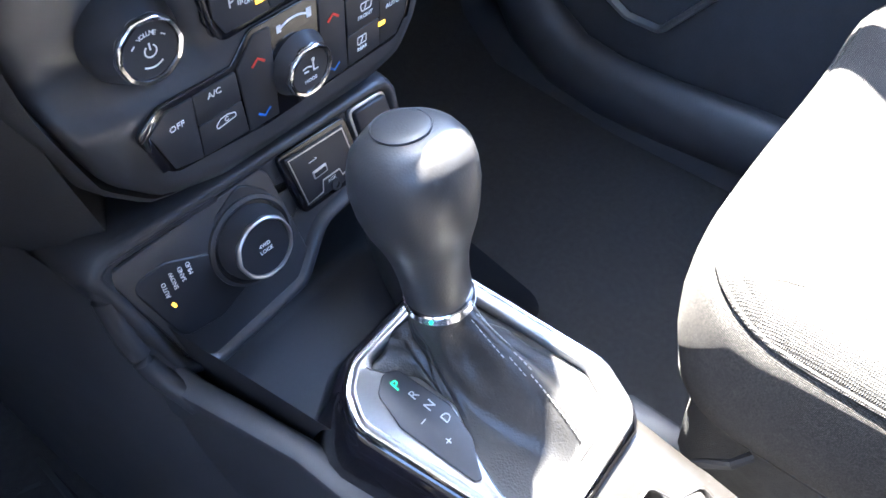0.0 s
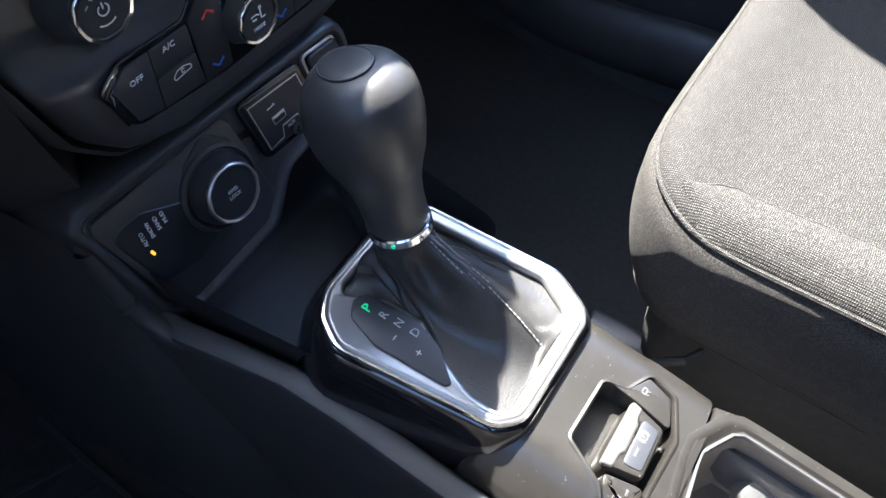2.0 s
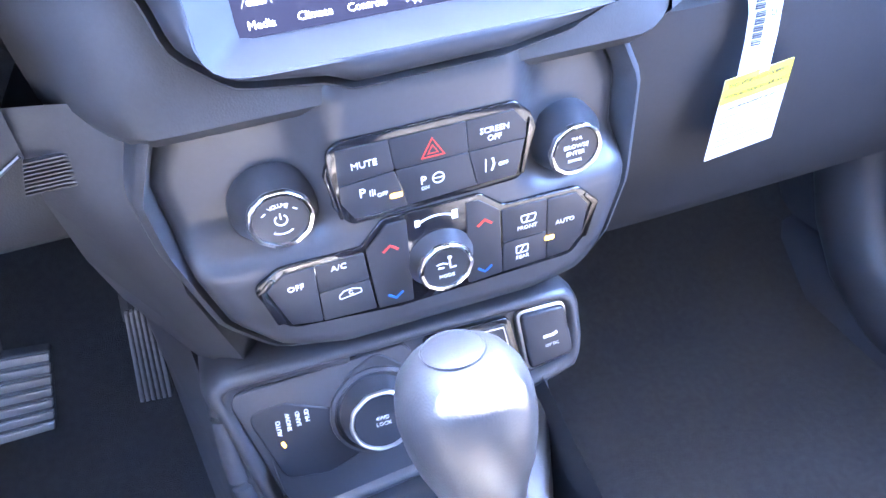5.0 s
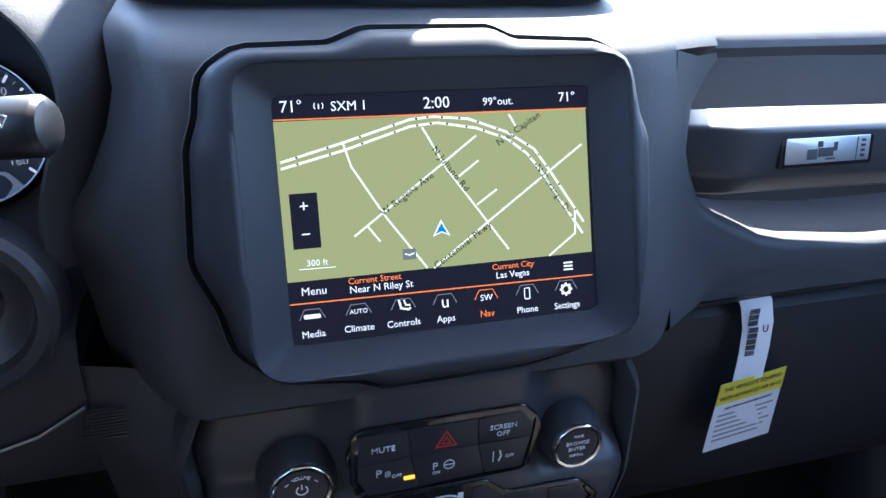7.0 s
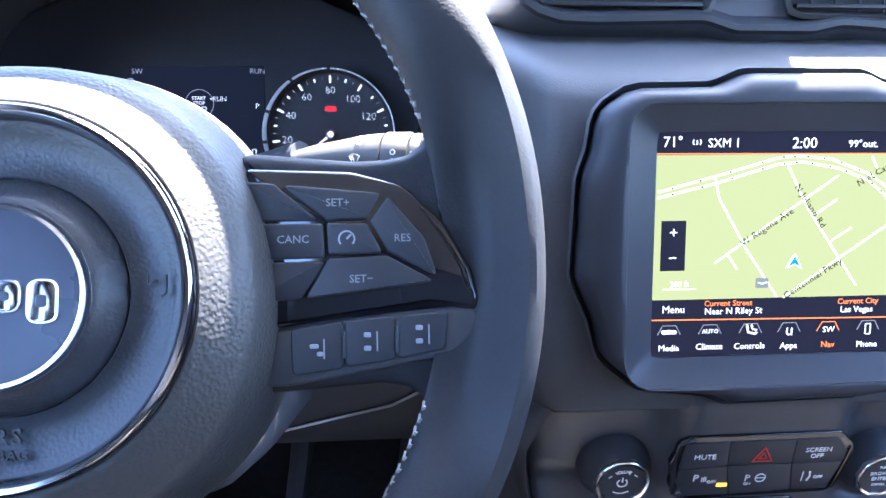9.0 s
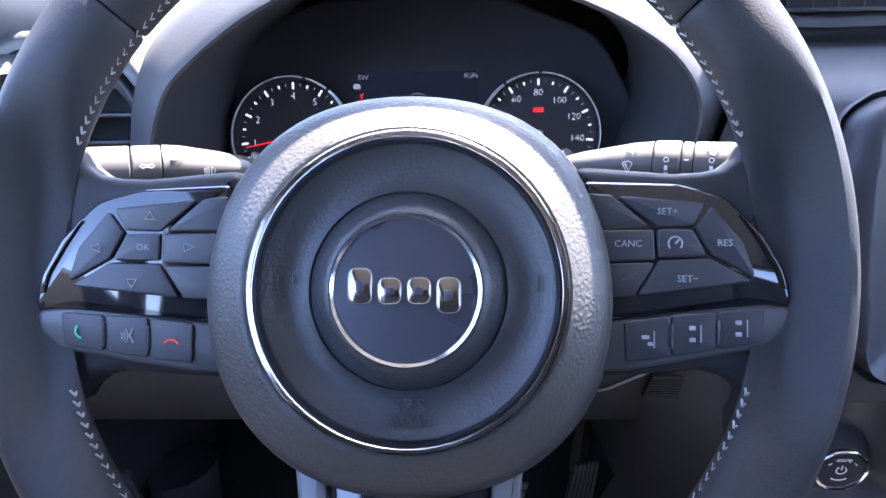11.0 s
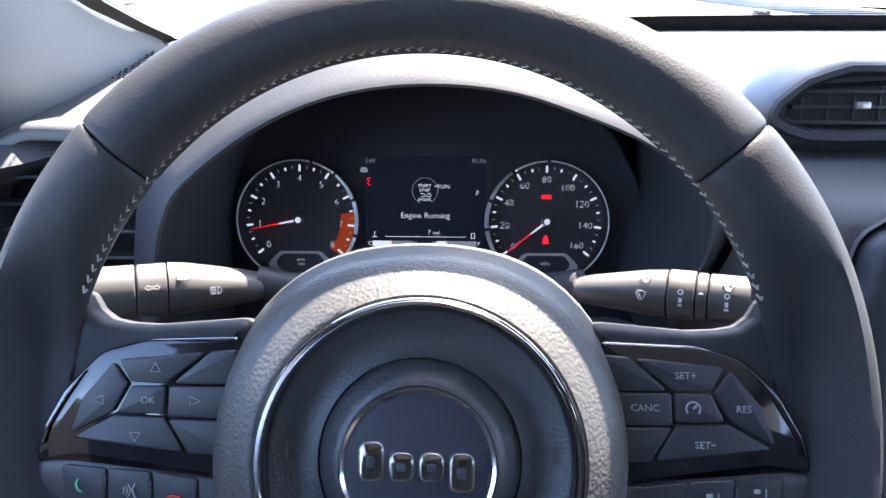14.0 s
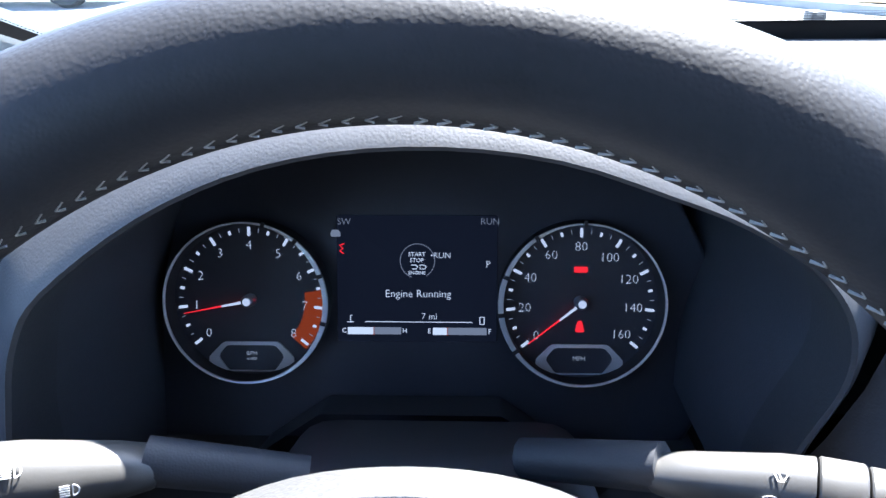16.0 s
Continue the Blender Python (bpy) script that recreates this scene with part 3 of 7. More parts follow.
    edge = [(0.645, 0.535, 0.828), (0.622, 0.459, 0.838), (0.618, 0.326, 0.879), (0.614, 0.255, 0.915), (0.602, 0.19, 0.990), (0.588, 0.13, 1.10), (0.565, 0.06, 1.275)]

    def along(t):
        q = min(t * (len(edge) - 1), len(edge) - 1.0001)
        k = int(q)
        t = q - k
        a, b, c, d = edge[max(k - 1, 0)], edge[k], edge[k + 1], edge[min(k + 2, len(edge) - 1)]
        return [0.5 * (2 * b[j] + (c[j] - a[j]) * t + (2 * a[j] - 5 * b[j] + 4 * c[j] - d[j]) * t * t + (3 * b[j] - a[j] - 3 * c[j] + d[j]) * t ** 3) for j in range(3)]

    for side in (-1, 1):
        s = Shape()
        rings = []
        for i in range(25):
            t = i / 24
            x, y, z = along(t)
            w = (0.35 + 0.65 * smooth(0.0, 0.22, t)) * (1.0 if side < 0 else 0.55)
            rings.append([(side * (x + a * w), y + b * w, z + c * w) for a, b, c in ((0.0, 0.010, 0.008), (0.0, 0, -0.004), (0.006, -0.020, -0.030), (0.022, -0.040, -0.062), (0.045, -0.055, -0.090), (0.075, -0.060, -0.110), (0.12, -0.05, -0.11), (0.12, 0.03, 0.02))])
        s.loft(rings, True, True)
        solo("trim", s, PILLAR, "pale grey windscreen pillar trim", "pillar trim", kind="structure")
    # windscreen, with the printed black border and its dots
    def ctr(t, u):
        e = along(max(t, 0))
        cy, cz = 0.575 - 0.50 * t, 0.824 + 0.475 * t
        return (e[0] * u, cy + (e[1] - cy) * u * u, cz + (e[2] - cz) * abs(u) ** 2.2)

    glass = bpy.data.materials.new("windscreen_glass")
    glass.use_nodes = True
    N, L = glass.node_tree.nodes, glass.node_tree.links
    N.remove(N["Principled BSDF"])
    tr, gl, mx = N.new("ShaderNodeBsdfTransparent"), N.new("ShaderNodeBsdfGlossy"), N.new("ShaderNodeMixShader")
    tr.inputs[0].default_value = (0.90, 0.95, 0.93, 1)
    gl.inputs["Roughness"].default_value = 0.02
    mx.inputs[0].default_value = 0.045
    L.new(tr.outputs[0], mx.inputs[1]), L.new(gl.outputs[0], mx.inputs[2])
    L.new(mx.outputs[0], N["Material Output"].inputs[0])
    ws = thing("window_1", "curved clear windscreen with a black printed border", "windscreen", kind="structure")
    s = Shape()
    s.loft([[ctr(j / 8, -1 + i / 8) for i in range(17)] for j in range(9)], closed=False)
    pane = part("pane", s, glass, ws)
    pane.visible_shadow = False
    FRIT = material("black_frit", (0.022, 0.022, 0.023), 0.7, spec=0.15, vary=0.2)
    s = Shape()
    up = Vector((0, -0.004, -0.005))
    top = lambda u: 0.058 + 0.075 * smooth(0.80, 1.0, abs(u)) + 0.022 * smooth(-0.35, -0.65, u)
    for k in (1.0, 1.4):
        s.loft([[Vector(ctr(t if t < 0 else top(-1 + i / 20), -1 + i / 20)) + up * k for i in range(41)] for t in (-0.05, 1)], closed=False)
    for u0, u1 in ((-1, -0.982), (0.982, 1)):
        s.loft([[Vector(ctr(j / 12, u)) + up for j in range(13)] for u in (u0, u1)], closed=False)
    part("border", s, FRIT, ws, label="black printed border")
    dots = Shape()
    for i in range(480):
        u = -0.97 + 1.94 * i / 479
        for k in range(5):
            v = u + (k % 2) * 0.0020
            p = Vector(ctr(top(v) + 0.002 + 0.0044 * k, v)) + up * 1.2
            r = 0.00150 - 0.00022 * k
            dots.loft([[p + Vector((r * math.cos(a), -0.8 * r * math.sin(a), 0.6 * r * math.sin(a))) for a in (0, 1.05, 2.09, 3.14, 4.19, 5.24)]], cap1=True)
    for side in (-1, 1):
        for j in range(90):
            p = Vector(ctr(0.06 + 0.4 * j / 89, side * 0.976)) + up * 1.2
            r = 0.0008
            dots.loft([[p + Vector((r * math.cos(a), -0.8 * r * math.sin(a), 0.6 * r * math.sin(a))) for a in (0, 1.05, 2.09, 3.14, 4.19, 5.24)]], cap1=True)
    tagged(part("dots", dots, FRIT, ws), kind="stuff")
    # bonnet, with the washer jets
    PAINT = material("bonnet_paint", (0.62, 0.63, 0.64), 0.22, coat=0.6, vary=0.02)
    s = Shape()
    s.loft([[(x, y, z - 0.02 * (x / 0.7) ** 2) for x in (-0.72, -0.5, -0.25, 0, 0.25, 0.5, 0.72)] for y, z in ((0.64, 0.802), (0.72, 0.816), (0.84, 0.813), (1.1, 0.768), (1.5, 0.68), (1.75, 0.55), (1.78, 0.1))], closed=False)
    solo("bonnet", s, PAINT, "pale painted car bonnet beyond the windscreen", "bonnet", kind="structure")
    for x, y, z in ((-0.307, 0.70, 0.8375), (0.078, 0.82, 0.8225)):
        base = 0.800
        j = thing("washer_jet", "small black windscreen washer jet on the bonnet", "washer jet", "washer jets")
        s = Shape().box(x - 0.009, x + 0.009, y - 0.010, y + 0.012, base - 0.004, z + 0.0035, 0.0025)
        part("body", s, DARK, j)
        s = Shape().box(x - 0.003, x + 0.003, y - 0.0115, y - 0.009, z - 0.001, z + 0.001)
        part("nozzle", s, PLASTIC, j)


def build_mirror():
    """An unseen mirror, placed and sized to cast the shade across the middle of the dash."""
    mr = thing("shade_mirror", "unseen black mirror added to shade the middle of the dashboard", "mirror")
    m = F((-0.012, 0.298, 1.022), -22)
    s = Shape().slab(rrect(-0.095, 0.095, -0.055, 0.055, 0.030, 6), -0.022, 0.0, 0.004)
    part("housing", s, PLASTIC, mr, m)
    s = Shape().slab(rrect(-0.089, 0.089, -0.049, 0.049, 0.026, 6), 0.0, 0.0012, 0.0005)
    part("mirror_glass", s, material("mirror_glass", (0.85, 0.86, 0.87), 0.02, 1.0), mr, m)
    part("stem", Shape().tube([(-0.012, 0.300, 1.06), (-0.010, 0.295, 1.085), (-0.008, 0.282, 1.104)], 0.008, 10), DARK, mr)


def build_outside():
    ASPHALT = material("sunlit_concrete", (0.17, 0.165, 0.152), 0.95, spec=0.02, bump=[("noise", 60, 0.4, 0.01)], vary=0.18, vary_scale=0.7)
    s = Shape()
    g = [-400, -120, -40, -15, -6, 0, 6, 15, 40, 120, 400]
    s.loft([[(x, y, -0.36) for x in g] for y in g], closed=False)
    solo("ground", s, ASPHALT, "sun-bleached car park paving", "ground", kind="structure")
    KERB = material("kerb_concrete", (0.25, 0.245, 0.235), 0.9, spec=0.05, bump=[("noise", 80, 0.4, 0.01)], vary=0.15, vary_scale=3)
    STRAW = material("dry_slope", (0.150, 0.122, 0.080), 0.95, spec=0.02, bump=[("noise", 9, 1.0, 0.12)], vary=0.6, vary_scale=2.2)
    kerb = [(0.6, 26.0), (2.9, 19.6), (3.77, 17.3), (4.58, 14.9), (5.44, 12.95), (6.35, 11.6), (9.0, 8.0), (12.0, 4.0)]
    s = Shape()
    rings = []
    for i, (x, y) in enumerate(kerb):
        a, b = Vector(kerb[max(i - 1, 0)]), Vector(kerb[min(i + 1, len(kerb) - 1)])
        n = Vector(((b - a).y, -(b - a).x)).normalized() * -1
        rings.append([(x - n.x * d, y - n.y * d, z) for d, z in ((0, -0.37), (0, -0.225), (-0.02, -0.21), (-0.15, -0.21), (-0.16, -0.37))])
    s.loft(rings, True, True, closed=False)
    solo("kerb", s, KERB, "pale concrete kerb along the planted slope", "kerb", kind="structure")
    s = Shape()
    rows = []
    for x, y in [(-3.0, 33.0)] + kerb:
        rows.append([(x + d * 0.86, y + d * 0.5, -0.215 + h + 0.12 * noise.noise((x * 0.7 + d, y * 0.7, 0))) for d, h in ((0.14, 0.0), (0.8, 0.10), (2, 0.35), (4, 0.9), (7, 1.8), (12, 2.6), (25, 3.0))])
    s.loft(rows, closed=False)
    solo("ground", s, STRAW, "dry straw-coloured planted slope", "slope", kind="structure")
    # shrubs of many small leaf clumps
    LEAF = material("dry_shrub", (0.060, 0.050, 0.020), 0.85, spec=0.1, vary=0.5, vary_scale=4)
    rnd = random.Random(4)
    spots = [(5.6, 17.4, 0.75), (7.0, 15.2, 0.6), (8.4, 13.8, 0.85), (9.0, 11.6, 0.5), (4.6, 21.0, 0.9), (3.2, 26.0, 0.9), (11.5, 11.0, 0.9), (8.2, 19.5, 1.0), (12.8, 13.5, 1.1), (1.2, 29.5, 0.9)]
    for x, y, r in spots:
        d = (x - 3.6) * 0.5 + (y - 19.5) * 0.5
        z0 = 0.25
        sh = thing("shrub", "dry olive-brown shrub on the straw slope", "shrub", "shrubs on the slope")
        s = Shape()
        for k in range(5):
            a = rnd.uniform(0, 6.28)
            s.tube([(x, y, z0 - 0.5), (x + 0.1 * math.cos(a), y + 0.1 * math.sin(a), z0 + 0.1), (x + 0.5 * r * math.cos(a), y + 0.5 * r * math.sin(a), z0 + 0.6 * r)], [0.03, 0.022, 0.008], 5)
        part("stems", s, LEAF, sh)
        s = Shape()
        for k in range(420):
            a, e, q = rnd.uniform(0, 6.28), rnd.uniform(-0.3, 1.4), r * rnd.uniform(0.35, 1.0) ** 0.6
            q *= 0.8 + 0.35 * math.sin(3 * a + e * 4)
            c = Vector((x + q * math.cos(a) * math.cos(e), y + q * math.sin(a) * math.cos(e), z0 + 0.1 + 0.85 * q * math.sin(e)))
            u = Vector((rnd.gauss(0, 1), rnd.gauss(0, 1), rnd.gauss(0, 1))).normalized() * 0.09 * r
            v = u.cross(Vector((rnd.gauss(0, 1), rnd.gauss(0, 1), rnd.gauss(0, 1)))).normalized() * 0.05 * r
            s.loft([[c - u, c + v, c + u, c - v]], cap1=True)
        part("crown", s, LEAF, sh)
    # lamp post on its footing
    lp = thing("street_lamp", "grey steel lamp post on a round concrete footing", "street lamp")
    x, y = 1.02, 19.2
    s = Shape().lathe([(0.30, -0.37), (0.30, 0.35), (0.27, 0.38)], 24, (x, y), cap1=True)
    part("footing", s, KERB, lp)
    s = Shape().lathe([(0.10, 0.37), (0.075, 6.0)], 16, (x, y), cap1=True)
    part("post", s, ALU, lp)
    s = Shape().box(x - 0.9, x + 0.2, y - 0.15, y + 0.15, 5.95, 6.1, 0.03)
    part("lamp_head", s, ALU, lp)
    # parked off-road vehicle
    v = thing("parked_vehicle", "grey off-road vehicle parked with its front wheel in view", "parked car")
    VP = material("vehicle_paint", (0.22, 0.23, 0.25), 0.3, coat=0.5, vary=0.03)
    TYRE = material("tyre", (0.03, 0.03, 0.03), 0.8, bump=[("noise", 40, 0.5, 0.01)], vary=0.2)
    vx, vy = -8.3, 14.0
    s = Shape()
    prof = [(-2.6, 0.25), (-2.6, 0.9), (-2.3, 1.0), (-2.0, 1.55), (-0.6, 1.6), (-0.2, 1.05), (0.95, 0.95), (1.05, 0.75), (1.05, 0.25)]
    s.loft([[(vx + a, vy + b, z) for a, z in prof] for b in (-0.1, 0.1, 1.4, 1.6)], True, True)
    part("body", s, VP, v)
    s = Shape().box(vx + 0.95, vx + 1.3, vy - 0.15, vy + 1.65, 0.15, 0.4, 0.05)
    part("bumper", s, TYRE, v)
    for a in (-1.95, 0.45):
        wm = Matrix.Translation((vx + a, vy - 0.12, 0.05)) @ Euler((radians(90), 0, 0)).to_matrix().to_4x4()
        s = Shape().lathe([(0.22, -0.12), (0.36, -0.13), (0.41, -0.09), (0.41, 0.09), (0.36, 0.13), (0.24, 0.12)], 36)
        wh = part("wheel", s, TYRE, v, wm)
        s = Shape().lathe([(0.25, -0.10), (0.25, 0.10), (0.22, 0.11), (0.20, 0.05), (0.06, 0.06), (0.05, 0.09)], 30, cap1=True)
        for k in range(7):
            q = 2 * math.pi * k / 7
            s.tube([(0.05 * math.cos(q), 0.05 * math.sin(q), 0.08), (0.22 * math.cos(q), 0.22 * math.sin(q), 0.10)], 0.022, 6)
        part("rim", s, DARK_CHROME, wh, wm)
        s = Shape().tube([(vx + a + 0.5 * math.cos(t), vy - 0.12, 0.05 + 0.5 * math.sin(t)) for t in [math.pi * k / 12 for k in range(13)]], 0.06, 6)
        part("fender", s, TYRE, v)


build_dash()
build_grab_handle()
build_hood()
build_shell()
build_mirror()
build_outside()


# ---- steering wheel ----
FW = F((-0.3512, -0.001, 0.744), 28)
FB = F((-0.351, 0.0, 0.744), 25)
FHUB = FW @ T(0.0025, -0.0110, 0.0020)


def build_wheel():
    sw = thing("steering_wheel", "black leather steering wheel with pale stitching and a chrome-ringed hub", "steering wheel")
    outr = lambda a: 0.1820 + (0.0040 if math.sin(a) > 0 else 0.0008) * abs(math.sin(2 * a)) ** 1.5 + 0.0020 * math.sin(a) ** 2
    inr = lambda a: 0.1450 + 0.0080 * math.sin(a) ** 2

    def section(a, puff=0.0, n=32):
        ro, ri = outr(a) + puff, inr(a) - puff
        c, hw, hd = (ro + ri) / 2, (ro - ri) / 2, 0.0155 + puff
        # hollowed on the driver's side where the switches reach into the grip
        off = abs((math.degrees(a) + 90) % 180 - 90 + (3 if math.cos(a) > 0 else -3))
        k = 1 - smooth(10, 36, off)
        out = []
        for t in [2 * math.pi * i / n for i in range(n)]:
            ct, st = math.copysign(abs(math.cos(t)) ** 0.96, math.cos(t)), math.copysign(abs(math.sin(t)) ** 0.96, math.sin(t))
            r, w = c + hw * ct, 0.001 + hd * st * (1 - 0.05 * ct)
            top = -0.004 + 0.0215 * smooth(0.156, 0.183, r)
            w = w * (1 - k) + min(w, top) * k
            out.append((r * math.cos(a), r * math.sin(a), w))
        return out

    SE = radians(41)
    def span(a0, a1, n):
        s = Shape()
        g = 0.0006
        ends = [(a0 + g, -0.0018), (a0 + g + 0.004, -0.0007), (a0 + g + 0.012, -0.0002)]
        row = ends + [(a0 + (a1 - a0) * i / n, 0.0) for i in range(1, n)] + [(a1 + a0 - a, p) for a, p in reversed(ends)]
        s.loft([section(a, p) for a, p in row], True, True)
        return s
    part("rim", span(SE, math.pi - SE, 64), LEATHER, sw, FW, "smooth leather top of the rim")
    part("rim", span(math.pi - SE, 2 * math.pi + SE, 128), LEATHER, sw, FW, "leather lower rim grip")
    # pale cross stitches along the inside of the rim
    vee = Shape()
    for q in (-1, 1):
        u, v = Vector((math.cos(radians(32)), q * math.sin(radians(32)), 0)), Vector((-q * math.sin(radians(32)), math.cos(radians(32)), 0)) * 0.00026
        a, b = Vector((-0.0016, 0, 0)), Vector((-0.0016, 0, 0)) + u * (0.0034 if q > 0 else 0.0020)
        vee.loft([[p + v * i + Vector((0, 0, h)) for i, h in ((-1, -0.0004), (1, -0.0004), (0.7, 0.0005), (-0.7, 0.0005))] for p in (a, b)], True, True)
    st = mesh_of("stitch", vee, THREAD)
    N = 198
    for k in range(N):
        a = 2 * math.pi * (k + 0.5) / N
        deg = math.degrees(a) % 360
        if 160 < deg < 200 or deg > 340 or deg < 20:
            continue
        r = inr(a) + 0.0003
        p = FW @ Matrix.Translation((r * math.cos(a), r * math.sin(a), 0.0028)) @ Euler((0, 0, a + math.pi / 2)).to_matrix().to_4x4() @ Euler((radians(-74), 0, 0)).to_matrix().to_4x4() @ Euler((0, 0, 0 if math.cos(a) > 0 else math.pi)).to_matrix().to_4x4()
        ob = new("stitch", st)
        ob.parent = sw
        ob.matrix_world = p
    # hub
    hub = fillet(mm([(-36, 77), (0, 80), (36, 77), (63, 62), (80, 38), (87, 5), (86, -22), (79, -46), (62, -67), (40, -82), (0, -88), (-40, -82), (-62, -67), (-79, -46), (-86, -22), (-87, 5), (-80, 38), (-63, 62)]), 0.03, 4)
    n = 72
    ho = star(hub, n, (0, 0))
    for _ in range(10):
        ho = [tuple(0.25 * ho[i - 1][j] + 0.5 * ho[i][j] + 0.25 * ho[(i + 1) % n][j] for j in (0, 1)) for i in range(n)]
    ho = [(x * 1.04 - 0.0015, y * (1.085 if y > 0 else 1.055)) for x, y in ho]
    mixr = lambda k, R, c=(0, 0): [((1 - k) * x + k * (c[0] + R * math.cos(2 * math.pi * i / n)), (1 - k) * y + k * (c[1] + R * math.sin(2 * math.pi * i / n))) for i, (x, y) in enumerate(ho)]
    lift = lambda o, w: [(x, y, w) for x, y in o]
    s = Shape()
    pad = ((0, -0.034), (0, -0.026), (0.04, -0.018), (0.10, -0.0115), (0.17, -0.0055), (0.25, 0.0030), (0.33, 0.0098), (0.40, 0.0130), (0.50, 0.0154), (0.62, 0.0176), (0.76, 0.0200), (0.88, 0.0220), (0.96, 0.0231), (1, 0.0226))
    s.loft([lift(mixr(k, 0.0615), w) for k, w in pad] + [lift(mixr(1, 0.0575), 0.0195)])
    part("airbag_cover", s, LEATHER2, sw, FHUB, "grained hub pad lit along its upper edge", 50)
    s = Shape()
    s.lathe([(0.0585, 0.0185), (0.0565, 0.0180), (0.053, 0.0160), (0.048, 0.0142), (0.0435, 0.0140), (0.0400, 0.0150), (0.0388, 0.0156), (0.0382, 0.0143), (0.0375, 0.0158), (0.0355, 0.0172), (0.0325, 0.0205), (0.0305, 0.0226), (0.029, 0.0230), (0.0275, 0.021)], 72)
    # hub leather again, its colour darkened for the shade inside the ring
    part("hub_dish", s, material("dish_shaded_leather", (0.030, 0.031, 0.035), 0.42, bump=[("leather", 760, 0.55, 0.00035), ("noise", 300, 0.15, 0.0004)], vary=0.10), sw, FHUB, "grained dish round the emblem, shade put into its colour")
    s = Shape().lathe([(0.0620, 0.0215), (0.0612, 0.0250), (0.0600, 0.0262), (0.0586, 0.0262), (0.0574, 0.0248), (0.0565, 0.0200)], 96)
    part("chrome_ring", s, HUB_CHROME, sw, FHUB, "bright chrome hub ring")
    s = Shape().lathe([(0.0296, 0.0215), (0.0293, 0.0255), (0.0284, 0.0268), (0.0272, 0.0262), (0.0266, 0.0245)], 72)
    part("emblem_ring", s, CHROME, sw, FHUB, "thin chrome ring")
    EMB = material("emblem_enamel", (0.040, 0.043, 0.056), 0.28, 0.3, bump=[("noise", 1500, 0.05, 0.0001)], vary=0.05)
    s = Shape().lathe([(0.027, 0.0215), (0.0268, 0.0252), (0.012, 0.0257), (0.0005, 0.0258)], 60, cap1=True)
    emb = part("emblem", s, EMB, sw, FHUB, "dark satin emblem disc")
    # plain chrome blocks in place of the maker's name
    for x0, x1, y0, y1 in ((-0.0215, -0.0125, -0.0050, 0.0085), (-0.0105, -0.0015, -0.0050, 0.0048), (0.0005, 0.0095, -0.0050, 0.0048), (0.0115, 0.0205, -0.0085, 0.0048)):
        o = rrect(x0, x1, y0, y1, 0.0036, 6)
        part("block", Shape().slab(o, 0.0252, 0.0270, 0.0008), HUB_CHROME, emb, FHUB)
        part("block_edge", Shape().tube([(x, y, 0.0264) for x, y in inset(o, 0.0002)], 0.0005, 6, closed=True), CHROME, emb, FHUB, "bright chrome edge")
        c = ((x0 + x1) / 2, (y0 + y1) / 2)
        part("block_slot", Shape().slab([(c[0] + (x - c[0]) * 0.36, c[1] + (y - c[1]) * 0.30) for x, y in o], 0.0262, 0.0273, 0.0002), EMB, emb, FHUB, "dark middle")
    text("SRS", 0.0075, FHUB @ T(0, -0.0445, 0.0165), LEATHER2, sw, depth=0.0005, spacing=1.2)
    text("AIRBAG", 0.0045, FHUB @ T(0, -0.0500, 0.0172), LEATHER2, sw, depth=0.0005, spacing=1.15)
    # horn marks pressed into the dish
    for sx in (-1, 1):
        s = Shape().tube([(sx * 0.0505, 0.006, 0.0172), (sx * 0.0505, 0.0, 0.0172), (sx * 0.0490, -0.001, 0.0170)], 0.0004, 5)
        s.tube([(sx * 0.0475, 0.004, 0.0168), (sx * 0.0445, 0.003, 0.0166), (sx * 0.0445, 0.0065, 0.0166)], 0.0004, 5)
        part("horn_mark", s, LEATHER2, sw, FHUB)
    for sx in (-1, 1):
        L = lambda pts: [(-sx * x, y) for x, y in mm(pts)]
        # spoke under the switches, blending into the rim
        out = [(-70, 40), (-112, 36.5), (-124, 37), (-132, 38.5), (-137.5, 42.5), (-142, 50), (-158, 52), (-172, 0), (-160, -60), (-142, -60), (-138, -53), (-132, -48.5), (-122, -46.5), (-70, -50)]
        s = Shape().slab(fillet(L(out), 0.006, 4), -0.019, -0.0046, 0.006)
        part("spoke", s, LEATHER, sw, FB)
        # gloss surround
        out = [(-74, 33), (-112, 31.5), (-131, 26.5), (-146, 12), (-155.5, -5), (-158, -15), (-157, -20), (-140, -17.5), (-74, -26)]
        s = Shape().slab(fillet(L(out), [0.002, 0.02, 0.016, 0.014, 0.010, 0.004, 0.003, 0.006, 0.002], 5), -0.006, -0.0008, 0.0022)
        part("switch_surround", s, CLEAN_GLOSS, sw, FB, "gloss black switch surround")
        out = [(-158, -19), (-140, -17.5), (-74, -26), (-74, -46), (-90, -45.5), (-148, -36), (-156, -28)]
        s = Shape().slab(fillet(L(out), [0.004, 0.006, 0.002, 0.002, 0.004, 0.008, 0.006], 4), -0.008, -0.0012, 0.002)
        part("switch_surround", s, SATIN, sw, FB, "satin surround of the lower keys")
        # silver tip on the surround
        out = [(-134, 22), (-145.5, 10), (-153.5, -4), (-155.5, -12), (-153.5, -12), (-151, -4), (-143.5, 8.5)]
        s = Shape().slab(fillet(L(out), 0.0015, 3), -0.002, 0.0004, 0.0006)
        part("accent", s, DARK_CHROME, sw, FB)
